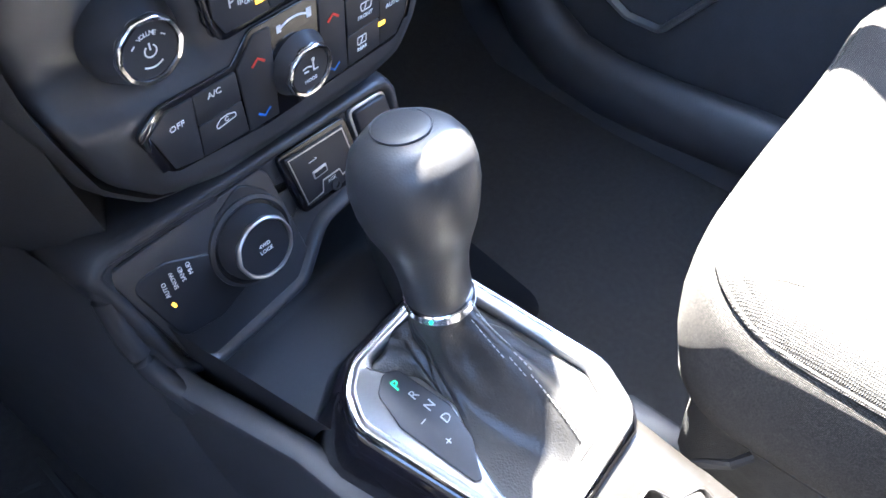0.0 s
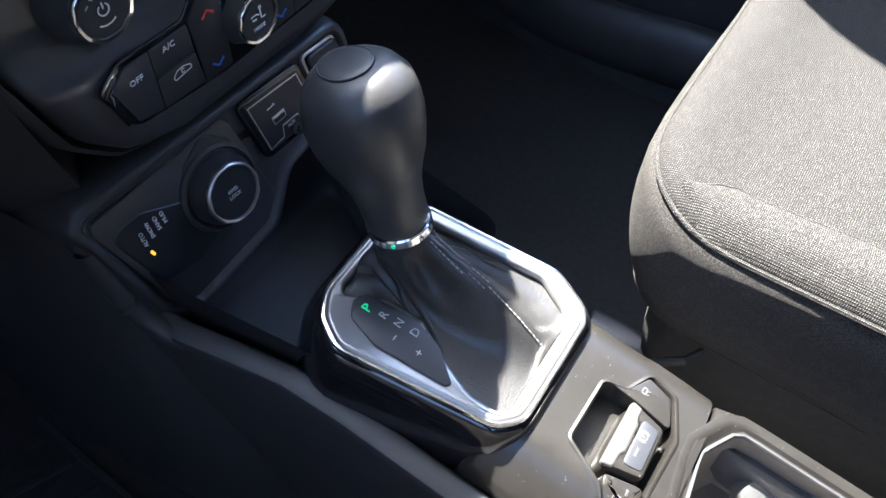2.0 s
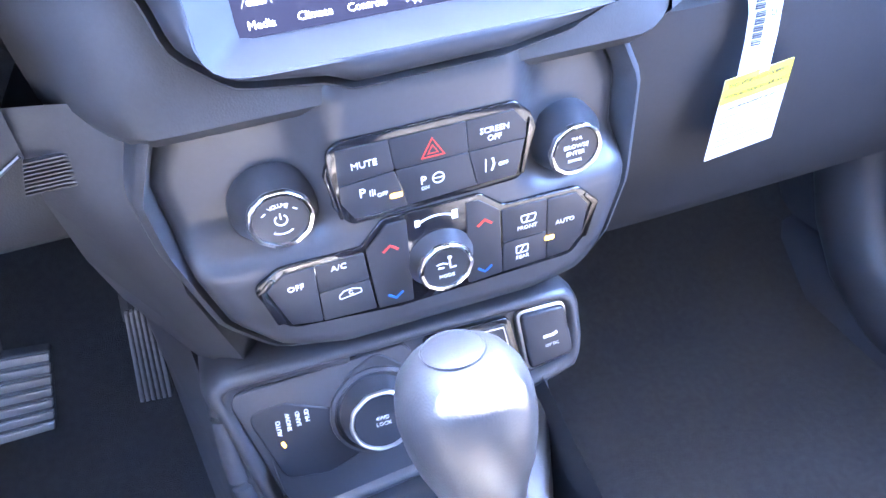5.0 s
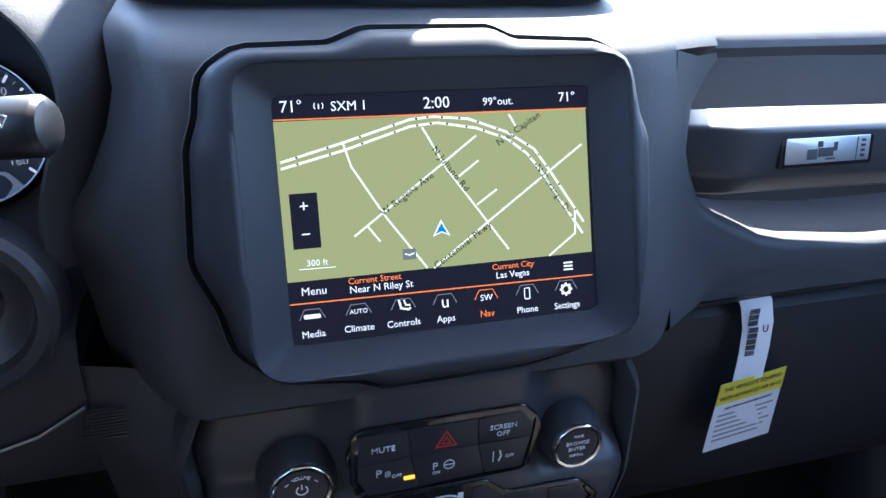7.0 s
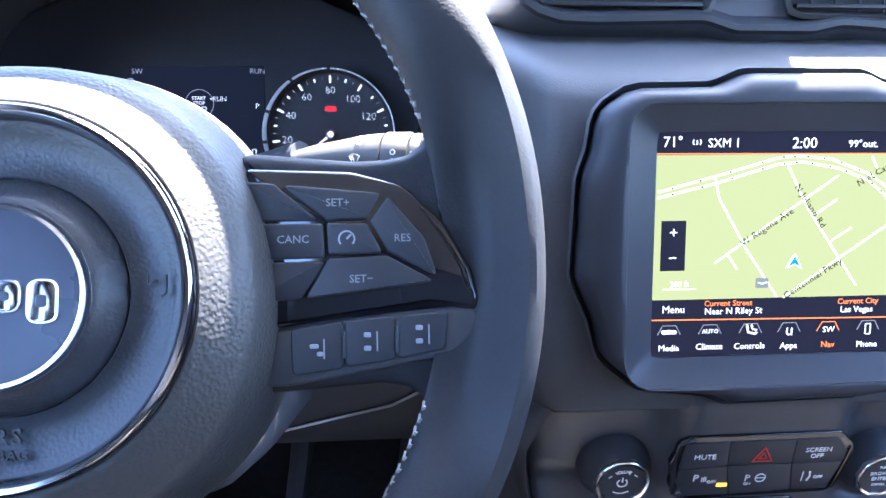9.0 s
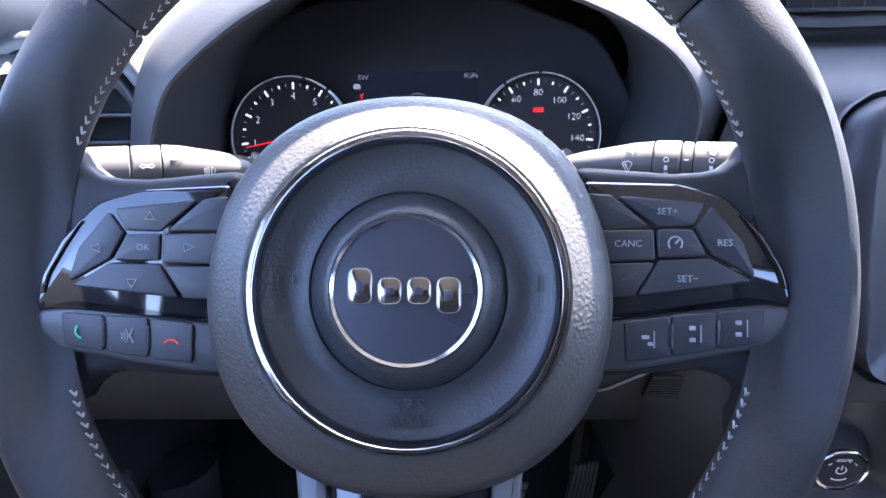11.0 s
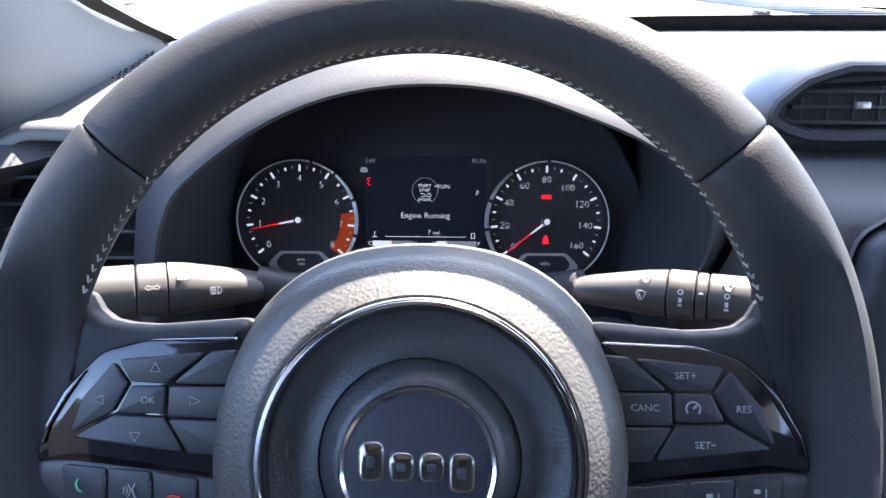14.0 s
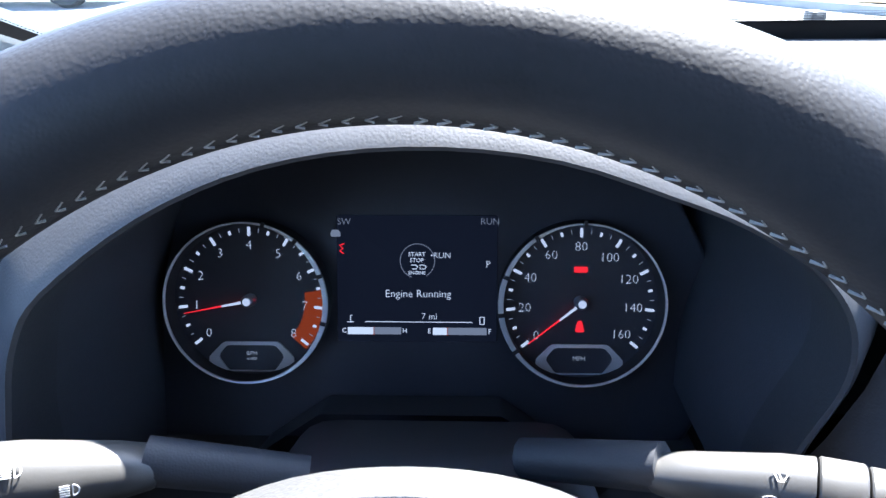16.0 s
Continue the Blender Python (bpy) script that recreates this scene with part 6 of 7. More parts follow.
    knob(st, FK @ T(-0.0822, 0.0195, -0.0265), 0.0252, 0.0180, 0.0230, 0.0148, vol)
    knob(st, FK @ T(0.0880, 0.0180, -0.0240), 0.0225, 0.0168, 0.0230, 0.0138, tune)
    knob(st, FK @ T(0.0010, -0.0302, -0.0100), 0.0225, 0.0168, 0.0225, 0.0138, mode)
    return st


# ---- lower controls ----
FL = F((-0.05, 0.120, 0.375), 15)


def build_lower_panel():
    lp = thing("lower_control_panel", "dark lower panel with drive mode dial and sockets", "control panel")
    lift = lambda o, w: [(x, y, w) for x, y in o]
    n = 100
    o = star(fillet(mm([(-104, 40), (-92, 50), (146, 42), (158, 30), (158, -6), (152, -28), (105, -36), (60, -40), (28, -74), (-60, -80), (-86, -64)]), [.01, .01, .012, .012, .01, .014, .02, .02, .02, .02, .014], 4), n, (0.02, -0.01))
    s = Shape().loft([lift(inset(o, -0.004), -0.09), lift(inset(o, -0.002), -0.006), lift(o, 0.001), lift(inset(o, 0.0015), 0.0055), lift(inset(o, 0.004), 0.0085), lift(inset(o, 0.007), 0.0092), lift(inset(o, 0.0095), 0.0075), lift(inset(o, 0.012), 0.001), lift(inset(o, 0.03), -0.001)], cap1=True)
    part("surround", s, SATIN, lp, FL, "", 50)
    # drive mode plate
    q = fillet(mm([(-88, 33), (26, 33), (31, 26), (39, -47), (27, -64), (-57, -69), (-73, -56), (-90, 24)]), [.006, .004, .004, .006, .01, .008, .01, .006], 4)
    s = Shape().slab(inset(q, -0.0008), -0.002, 0.0016, 0.0008)
    part("gap", s, DARK, lp, FL)
    s = Shape().slab(q, -0.002, 0.0034, 0.0012)
    plate = part("mode_plate", s, SATIN, lp, FL, "drive mode plate with printed modes")
    s = Shape().slab(fillet(mm([(-84, 18), (-58, 18), (-24, 0), (-18, 22), (8, 34), (26, 16), (24, -20), (-2, -34), (-40, -46), (-70, -40)]), 0.012, 5), 0.002, 0.0044, 0.0016)
    part("sunken_plate", s, BUTTON, plate, FL)
    for i, (t, x, y) in enumerate((("AUTO", -65.5, -1), ("SNOW", -58.5, 1.5), ("SAND", -52, 2), ("MUD", -46, 2.5))):
        text(t, 0.0043, FL @ T(x * .001, y * .001 + 0.0015, 0.0047, 86), WHITE, plate, label="")
    part("indicator", Shape().slab(rrect(-0.0011, 0.0011, -0.0022, 0.0022, 0.0008), 0.002, 0.0048, 0.0003), AMBER, plate, FL @ T(-0.0655, -0.0125, 0, 14), "small amber light")

    def lock(cap, m):
        text("4WD", 0.0040, m @ T(0, 0.0024, 0, -4), WHITE, cap)
        text("LOCK", 0.0040, m @ T(0, -0.0022, 0, -4), WHITE, cap)
    knob(lp, FL @ T(0.0005, -0.0095, 0.0015), 0.0268, 0.0226, 0.0172, 0.0196, lock, SATIN_CHROME)
    s = Shape().lathe([(0.034, 0.002), (0.033, 0.0055), (0.0305, 0.0065), (0.0285, 0.004)], 48)
    part("dial_collar", s, SATIN, lp, FL @ T(0.0005, -0.0095, 0))
    # rounded moulding that rises from the console rail and turns over the plate
    way = [(-0.060, 0.1300, 0.4120), (-0.110, 0.1310, 0.4150), (-0.134, 0.1310, 0.4150), (-0.1425, 0.1295, 0.4090), (-0.1470, 0.1250, 0.3930), (-0.1488, 0.1170, 0.3660), (-0.1478, 0.1080, 0.3380), (-0.1456, 0.1000, 0.3262), (-0.1425, 0.0880, 0.3175), (-0.1395, 0.0740, 0.3100)]
    fine = []
    for k in range(len(way) - 1):
        a, b, c, e = (Vector(way[min(max(k + i, 0), len(way) - 1)]) for i in (-1, 0, 1, 2))
        for i in range(5):
            t = i / 5
            fine.append(0.5 * (2 * b + (c - a) * t + (2 * a - 5 * b + 4 * c - e) * t * t + (3 * b - a - 3 * c + e) * t ** 3))
    part("moulding", Shape().tube(fine, 0.0078, 14), SATIN, lp, None, "rounded satin moulding")
    # socket box
    q = fillet(mm([(42, 31), (102, 27), (107, -10), (88, -20), (48, -18)]), 0.004, 3)
    part("socket_box", Shape().slab(inset(q, -0.002), -0.001, 0.0045, 0.001), CLEAN_GLOSS, lp, FL)
    sb = part("socket_plate", Shape().slab(inset(q, 0.0025), 0.002, 0.0056, 0.0008), BUTTON, lp, FL)
    # the border line steps up over the aux jack
    e = mm([(47, 26), (98, 23), (101.5, -8), (87, -10.5), (85.5, -4.6), (69, -4), (66, -12.5), (51, -13.5)])
    part("silver_line", stroke(e, 0.0013, 0.0062, True), SATIN_CHROME, sb, FL, "thin silver border line")
    part("usb_socket", joined(Shape().slab(rrect(-0.0066, 0.0066, -0.0032, 0.0032, 0.0006), 0, 0.0010, 0.0003)), SATIN_CHROME, sb, FL @ T(0.0690, 0.0040, 0.0055))
    part("usb_tongue", Shape().slab(rrect(-0.0055, 0.0055, -0.0022, 0.0014, 0.0003), 0.0005, 0.0013, 0.0002), DARK, sb, FL @ T(0.0690, 0.0040, 0.0055))
    part("usb_mark", stroke([(-0.004, 0), (0.004, 0), (0.002, 0.0014)], 0.0006, 0.0003), WHITE, sb, FL @ T(0.066, 0.0150, 0.0058))
    part("aux_socket", Shape().lathe([(0.0048, 0), (0.0046, 0.0014), (0.0026, 0.0016), (0.0022, 0.0002), (0.0004, 0.0002)], 24, cap1=True), DARK, sb, FL @ T(0.0790, -0.0140, 0.0056))
    text("AUX", 0.0038, FL @ T(0.0770, -0.0078, 0.0059), WHITE, sb)
    q = fillet(mm([(110, 29), (146, 27), (150, -14), (113, -18)]), 0.005, 3)
    part("blank_box", Shape().slab(inset(q, -0.0015), -0.001, 0.0040, 0.001), SATIN_CHROME, lp, FL)
    bl = part("socket_cover", Shape().slab(inset(q, 0.001), 0.001, 0.0078, 0.002), BUTTON, lp, FL)
    part("cover_mark", joined(stroke([(-0.006, 0.001), (0.002, 0.001), (0.005, 0.0025)], 0.0022, 0.0003)), WHITE, bl, FL @ T(0.132, 0.0055, 0.0078))
    text("12V DC", 0.0034, FL @ T(0.132, -0.0010, 0.0079), WHITE, bl)
    return lp


# ---- console, lever, brake switch ----
FH = F((-0.035, -0.05, 0.3567), 81.3)
FC = F((-0.035, -0.20, 0.3240), 80.2)


def console_half(y):
    """Left and right edges of the console at y."""
    left = -0.1265 - 0.0245 * smooth(-0.03, 0.125, y)
    right = 0.040 + 0.052 * smooth(0.02, 0.15, y) - 0.012 * smooth(-0.12, -0.25, y)
    return left, right


def build_console():
    cs = thing("centre_console", "black moulded centre console between the seats", "console")
    # flanks
    s = Shape()
    rows = []
    for y, z in ((0.145, 0.331), (0.11, 0.327), (0.08, 0.323), (0.04, 0.319), (0.0, 0.315), (-0.05, 0.310), (-0.10, 0.305), (-0.15, 0.300), (-0.25, 0.290), (-0.4, 0.270), (-0.6, 0.25)):
        l, r = console_half(y)
        rows.append([(l - 0.035, y, 0.0), (l - 0.012, y, 0.12), (l - 0.004, y, z - 0.045), (l - 0.001, y, z - 0.009), (l - 0.0002, y, z - 0.003), (l + 0.0008, y, z - 0.0006), (l + 0.002, y, z), (l + 0.014, y, z + 0.0012), (l + 0.0165, y, z), (l + 0.0185, y, z - 0.004), (l + 0.021, y, min(z - 0.060, 0.235))])
    s.loft(rows, closed=False)
    part("flank", s, PLASTIC, cs)
    s = Shape()
    rows = []
    for y, z in ((0.145, 0.331), (0.11, 0.327), (0.08, 0.323), (0.04, 0.319), (0.0, 0.315), (-0.05, 0.310), (-0.10, 0.305), (-0.15, 0.300), (-0.25, 0.290), (-0.4, 0.270), (-0.6, 0.25)):
        l, r = console_half(y)
        rows.append([(r + 0.035, y, 0.0), (r + 0.012, y, 0.12), (r + 0.005, y, z - 0.045), (r + 0.001, y, z - 0.008), (r - 0.001, y, z - 0.002), (r - 0.004, y, z), (r - 0.016, y, z + 0.001), (r - 0.019, y, z - 0.003), (r - 0.021, y, min(z - 0.060, 0.235))])
    s.loft(rows, closed=False)
    part("flank", s, PLASTIC, cs)
    # storage bin in front of the lever
    s = Shape()
    o = fillet([(-0.126, 0.128), (0.070, 0.128), (0.056, -0.06), (-0.096, -0.06)], 0.022, 6)
    s.loft([[(x, y, 0.335 + 0.25 * max(0, y - 0.03)) for x, y in inset(o, -0.003)], [(x, y, 0.300) for x, y in o], [(x, y, 0.268) for x, y in inset(o, 0.004)], [(x, y, 0.260) for x, y in inset(o, 0.008)], [(x, y, 0.256) for x, y in inset(o, 0.015)]], cap1=True)
    part("bin", s, DARK, cs, None, "deep dark storage bin")
    # glossy tower round the gear lever
    L = lambda pts: mm(pts)
    n = 90
    bez = star(fillet(mm([(57, 34), (70, -68), (57, -96), (48, -102), (-34, -102), (-48, -90), (-66, 18), (-56, 38), (-38, 48), (22, 50), (45, 44)]), [.012, .016, .014, .012, .014, .014, .016, .014, .016, .02, .012], 5), n, (0, -0.02))
    lift = lambda o, w: [(x, y, w) for x, y in o]
    s = Shape().loft([lift(inset(bez, -0.024), -0.112), lift(inset(bez, -0.016), -0.035), lift(inset(bez, -0.009), -0.012), lift(inset(bez, -0.005), -0.004), lift(inset(bez, -0.001), -0.0015), lift(inset(bez, 0.006), -0.0015)])
    part("tower", s, CLEAN_GLOSS, cs, FH, "gloss black surround of the gear lever", 50)
    # rear deck, open round the brake switch and falling away to its outer edge
    q = fillet(mm([(-22, 21), (24, 20), (28, 4), (32, 2), (47, -5), (42, -24), (16, -36), (-22, -34), (-46, -36), (-53, -22), (-36, -8)]), 0.004, 4)
    cq = (-0.004, -0.009)
    rim = star(q, 120, cq)
    edge = star(rrect(-0.072, 0.063, -0.0506, 0.068, 0.003, 2), 120, cq)
    fall = lambda x: 0.032 * smooth(-0.032, -0.086, x) + 0.006 * smooth(0.046, 0.066, x)
    sheet = lambda o, w: [(x, y, w - fall(x)) for x, y in o]
    blend = lambda k: [((1 - k) * a[0] + k * b[0], (1 - k) * a[1] + k * b[1]) for a, b in zip(edge, rim)]
    s = Shape().loft([sheet(inset(edge, -0.003), -0.05), sheet(inset(edge, -0.0005), -0.008), sheet(inset(edge, 0.002), -0.001)] + [sheet(blend(k), 0.0006) for k in (0.12, 0.3, 0.5, 0.7, 0.86)] + [sheet(inset(rim, -0.0032), 0.0006), sheet(inset(rim, -0.0026), 0.0014), sheet(inset(rim, -0.0008), 0.0016), sheet(rim, 0.0006), sheet(inset(rim, 0.0006), -0.002), sheet(inset(rim, 0.0020), -0.019)], cap1=True)
    part("deck", s, GRAPHITE, cs, FC, "dusty graphite console deck", 50)
    # cup holder frame and tub
    s = Shape()
    o = star(fillet([(-0.105, -0.262), (-0.012, -0.250), (0.020, -0.268), (0.024, -0.44), (-0.105, -0.44)], [.02, .012, .015, .03, .03], 5), 64, (-0.04, -0.345))
    zz = lambda x, y: 0.3348 + (y + 0.14) * 0.17 - fall(x + 0.035)
    big = star(rrect(-0.107, 0.028, -0.56, -0.2499, 0.002, 2), 64, (-0.04, -0.345))
    at = lambda o, w: [(x, y, zz(x, y) + w) for x, y in o]
    s.loft([at(inset(big, -0.003), -0.045), at(big, -0.003), at(inset(big, 0.002), -0.0006), at(inset(o, -0.010), 0.0), at(inset(o, -0.006), 0.0004), at(inset(o, -0.002), -0.001), at(o, -0.004), at(inset(o, 0.003), -0.0045), at(inset(o, 0.0036), -0.008)])
    part("cup_holder", s, GRAPHITE, cs, None, "dusty graphite frame of the cup holder", 45)
    part("tub", Shape().loft([at(inset(o, 0.0034), -0.0075), at(inset(o, 0.007), -0.055), at(inset(o, 0.014), -0.070)], cap1=True), TUB, cs, None, "cup holder tub, sunlight put into its paler grey", 45)
    s = Shape().tube([(x, y, zz(x, y) - 0.0045) for x, y in inset(o, 0.003)], 0.0016, 6, closed=True)
    part("cup_rim", s, RUBBER, cs)
    s = Shape().lathe([(0.0185, 0.0), (0.0185, 0.012), (0.017, 0.0145), (0.010, 0.0155), (0.0005, 0.0158)], 36, cap1=True)
    part("power_socket_cap", s, SATIN_CHROME, cs, Matrix.Translation((0.004, -0.305, 0.252)) @ Euler((radians(18), radians(-14), 0)).to_matrix().to_4x4(), "silver twelve volt socket cap")
    # parking brake switch and its two neighbours, standing in the opening
    lift = lambda o, w: [(x, y, w) for x, y in o]
    o = fillet(mm([(-27, -2), (22, -2), (17, -27), (-21, -28)]), 0.005, 4)
    s = Shape().loft([lift(inset(o, -0.001), -0.019), lift(o, 0.0030), lift(inset(o, 0.0015), 0.0052), lift(inset(o, 0.004), 0.0056), lift(inset(o, 0.008), 0.0050)], cap1=True)
    sw = part("parking_brake_switch", s, GRAPHITE, cs, FC, "silver-edged parking brake switch")
    part("switch_edge", Shape().slab(fillet(mm([(-26.5, -0.8), (21.5, -0.8), (20, -9), (12, -9), (9, -11), (-12, -11.4), (-15, -9.2), (-25, -9)]), 0.002, 3), 0.001, 0.0066, 0.0024), SILVER, sw, FC, "silver edge")
    part("switch_face", Shape().slab(fillet(mm([(-19, -12.5), (15, -12), (12.5, -24), (-17, -25)]), 0.003, 3), 0.003, 0.0062, 0.0008), BUTTON, sw, FC)
    part("brake_mark", joined(stroke(circle(0.0026, 16, (0.004, -0.0165)), 0.0005, 0.0064, True), stroke(arc(0.0038, 130, 230, 6, (0.004, -0.0165)), 0.0004, 0.0064), stroke(arc(0.0038, -50, 50, 6, (0.004, -0.0165)), 0.0004, 0.0064)), DIMP, sw, FC)
    text("P", 0.0036, FC @ T(0.0041, -0.0165, 0.0063), DIMP, sw)
    text("PARK", 0.0026, FC @ T(-0.0075, -0.0170, 0.0063), DIMP, sw)
    o = fillet(mm([(25.5, 17), (31, 4), (45, -4.5), (40.5, -22), (20.5, -31), (24.5, -4)]), 0.003, 3)
    k = part("stability_key", Shape().slab(o, -0.019, 0.0012, 0.001), GRAPHITE, cs, FC)
    part("car_mark", joined(stroke(rrect(-0.0022, 0.0022, -0.0013, 0.0013, 0.0006, 2), 0.0006, 0.0003, True), stroke([(-0.0018, -0.0024), (-0.001, -0.0038)], 0.0005, 0.0003), stroke([(0.001, -0.0024), (0.0018, -0.0038)], 0.0005, 0.0003)), DIMP, k, FC @ T(0.0345, -0.0050, 0.0012))
    o = fillet(mm([(-36, -9), (-29, -6), (-23, -32), (-44.5, -34.5), (-51, -22)]), 0.004, 3)
    k = part("engine_stop_key", Shape().loft([sheet(o, -0.019), sheet(o, 0.0), sheet(inset(o, 0.0004), 0.0008), sheet(inset(o, 0.0014), 0.0011), sheet(inset(o, 0.006), 0.0011)], cap1=True), GRAPHITE, cs, FC)
    part("engine_mark", joined(stroke(arc(0.0028, 60, 380, 16), 0.0005, 0.0003), stroke([(-0.0012, -0.0012), (0, 0.0014), (0.0012, -0.0012)], 0.0005, 0.0003)), DIMP, k, FC @ T(-0.0385, -0.0205, 0.0013 - fall(-0.0385)) @ Euler((0, radians(-12), 0)).to_matrix().to_4x4())
    text("OFF", 0.0026, FC @ T(-0.0315, -0.0240, 0.0013), DIMP, k)
    return cs


def build_shifter():
    sh = thing("gear_lever", "black leather gear lever with a silver bezel and stitched boot", "gear lever")
    n = 120
    lift = lambda o, w: [(x, y, w) for x, y in o]
    c = (0.006, -0.02)
    bez = star(fillet(mm([(55, 33), (68, -68), (56, -94), (47, -100), (-34, -100), (-47, -88), (-64, 18), (-54, 36), (-38, 46), (22, 48), (44, 42)]), [.012, .016, .014, .012, .014, .014, .016, .014, .016, .02, .012], 5), n, c)
    hole = star(fillet(mm([(47, 22), (58, -62), (45, -88), (36, -92), (-36, -92), (-41, -84), (-42, -66), (-34, -44), (-19, -16), (-20, 12), (-36, 36), (-30, 41), (6, 42), (40, 36)]), [.010, .014, .012, .008, .012, .008, .010, .012, .010, .008, .003, .004, .01, .010], 5), n, c)
    s = Shape().loft([lift(inset(bez, -0.0016), -0.002), lift(inset(bez, -0.0012), 0.0012), lift(inset(bez, 0.0004), 0.0030), lift(inset(bez, 0.002), 0.0034), lift(inset(bez, 0.0030), 0.0030), lift([(a[0] * 0.5 + b[0] * 0.5, a[1] * 0.5 + b[1] * 0.5) for a, b in zip(bez, hole)], 0.0040), lift(inset(hole, -0.002), 0.0036), lift(inset(hole, -0.0006), 0.0030), lift(hole, -0.001), lift(hole, -0.006)])
    part("bezel", s, SILVER, sh, FH, "bright silver bezel", 60)
    s = Shape().tube([FH @ Vector((x, y, 0.0006)) for x, y in inset(bez, -0.0022)], 0.0016, 6, closed=True)
    part("bezel_edge", s, CHROME, sh)
    # gear letters on a black plate
    o = fillet(mm([(-34, 30), (-26, 24), (-21.5, -12), (-28, -34), (-44, -54), (-47.5, -51), (-52, 0), (-46, 23)]), [.006, .005, .012, .008, .003, .003, .008, .008], 4)
    pl = part("gear_plate", Shape().slab(o, 0.001, 0.0050, 0.0008), SATIN, sh, FH, "black plate with gear letters")
    for t, x, y, mat in (("P", -34.5, 18.5, GREEN), ("R", -32, 7, SYMBOL), ("N", -30.5, -4, SYMBOL), ("D", -29.5, -16, SYMBOL), ("\u2212", -40.5, -8, SYMBOL), ("+", -39.5, -26, SYMBOL)):
        text(t, 0.0092 if t == "P" else 0.0082, FH @ T(x * .001, y * .001, 0.0052, 0), mat, pl, "gear_letter")
    # boot: from the opening up to the collar, leaning and creased
    base = Vector((-0.0248, -0.0280, 0.4005))
    axis = (Vector((-0.0270, -0.0060, 0.500)) - base).normalized()
    ax = (Vector((1, 0, 0)) - axis * axis.x).normalized()
    ay = axis.cross(ax)
    ringp = lambda p, rx, ry, k=n: [p + ax * (rx * math.cos(2 * math.pi * i / k)) + ay * (ry * math.sin(2 * math.pi * i / k)) for i in range(k)]
    bot = [FH @ Vector((x, y, -0.003)) for x, y in inset(hole, 0.0005)]
    neck = ringp(base - axis * 0.002, 0.0185, 0.0195)
    s = Shape()
    rings = []
    m = 22
    for j in range(m + 1):
        t = j / m
        ring = []
        for i in range(n):
            b, q = bot[i], neck[i]
            a = 2 * math.pi * i / n
            # a sleeve that drops from the collar, with one long ridge running to the rear edge
            crest = math.exp(-(((a - 4.82) / 0.40) ** 2))
            e = (1 - (1 - t) ** 1.9) * (1 - crest) + t ** 1.05 * crest
            p = b.lerp(q, e)
            p.z = b.z + (q.z - b.z) * t ** (1.55 - 0.75 * crest)
            fold = math.sin(math.pi * t) * (0.0022 * math.sin(2.0 * a + 9 * t) + 0.0018 * math.sin(5 * a - 7 * t) + 0.0012 * math.sin(9 * a + 13 * t))
            rad = Vector((math.cos(a), math.sin(a), 0.25))
            ring.append(p + rad * fold * (1 - 0.8 * crest) + Vector((0, 0, 0.003 * math.sin(math.pi * t) * crest)))
        rings.append(ring)
    s.loft(rings)
    boot = part("boot", s, BOOT, sh, None, "creased black leather boot", 80)
    # paired stitches down the boot's rear seam
    st = mesh_of("stitch", Shape().box(-0.0012, 0.0012, -0.00028, 0.00028, -0.0002, 0.0004), SEAM)
    for off in (-2, 2):
        for j in range(26):
            t = 0.06 + 0.92 * j / 26
            if off > 0 and t < 0.5:
                continue
            f = t * m
            k = min(int(f), m - 1)
            i0 = int(n * 0.77) + round(off * smooth(0.4, 0.8, t))
            p = rings[k][i0 % n].lerp(rings[k + 1][i0 % n], f - k)
            q = rings[min(k + 1, m)][i0 % n] - rings[max(k - 1, 0)][i0 % n]
            side = rings[k][(i0 + 1) % n] - rings[k][(i0 - 1) % n]
            nrm = q.cross(side).normalized()
            if nrm.dot(p - base.lerp(bot[i0 % n], 0.2) + Vector((0, -0.02, 0.02))) < 0:
                nrm = -nrm
            x = q.normalized()
            ob = new("stitch", st)
            ob.parent = boot
            ob.matrix_world = Matrix.Translation(p + nrm * 0.0008) @ Matrix((x, nrm.cross(x), nrm)).transposed().to_4x4()
    # collar
    rp = lambda h, r, k=48: ringp(base + axis * h, r, r * 1.05, k)
    s = Shape().loft([rp(-0.001, 0.0190), rp(0.0, 0.0206), rp(0.0055, 0.0206), rp(0.0065, 0.0198)], True, True)
    col = part("collar", s, CHROME, sh, None, "chrome collar ring")
    a = radians(205)
    p = base + axis * 0.003 + ax * 0.0208 * math.cos(a) + ay * 0.0218 * math.sin(a)
    part("indicator", Shape().lathe([(0.0014, -0.001), (0.0012, 0.0006), (0.0002, 0.0008)], 10, cap1=True), GREEN, col, Matrix.Translation(p) @ (p - base - axis * 0.003).to_track_quat("Z", "Y").to_matrix().to_4x4(), "small green light")
    # grip
    prof = [(0.006, 0.0186, 0.0190, 0), (0.010, 0.0193, 0.0199, 0), (0.026, 0.0194, 0.0206, 0.0005), (0.040, 0.0206, 0.0225, 0.001), (0.054, 0.0238, 0.0258, 0.001), (0.068, 0.0282, 0.0300, 0.0005), (0.082, 0.0308, 0.0326, 0), (0.096, 0.0320, 0.0338, -0.001), (0.108, 0.0311, 0.0328, -0.002), (0.118, 0.0288, 0.0302, -0.003), (0.1262, 0.0235, 0.0245, -0.004), (0.1308, 0.0168, 0.0176, -0.004)]
    prof = [(0.006 + (h - 0.006) * 0.928, a, b, c) for h, a, b, c in prof]
    s = Shape()
    rows = []
    fine = []
    for a, b in zip(prof, prof[1:]):
        for q in (0, 0.5):
            fine.append([a[i] + (b[i] - a[i]) * q for i in range(4)])
    fine.append(list(prof[-1]))
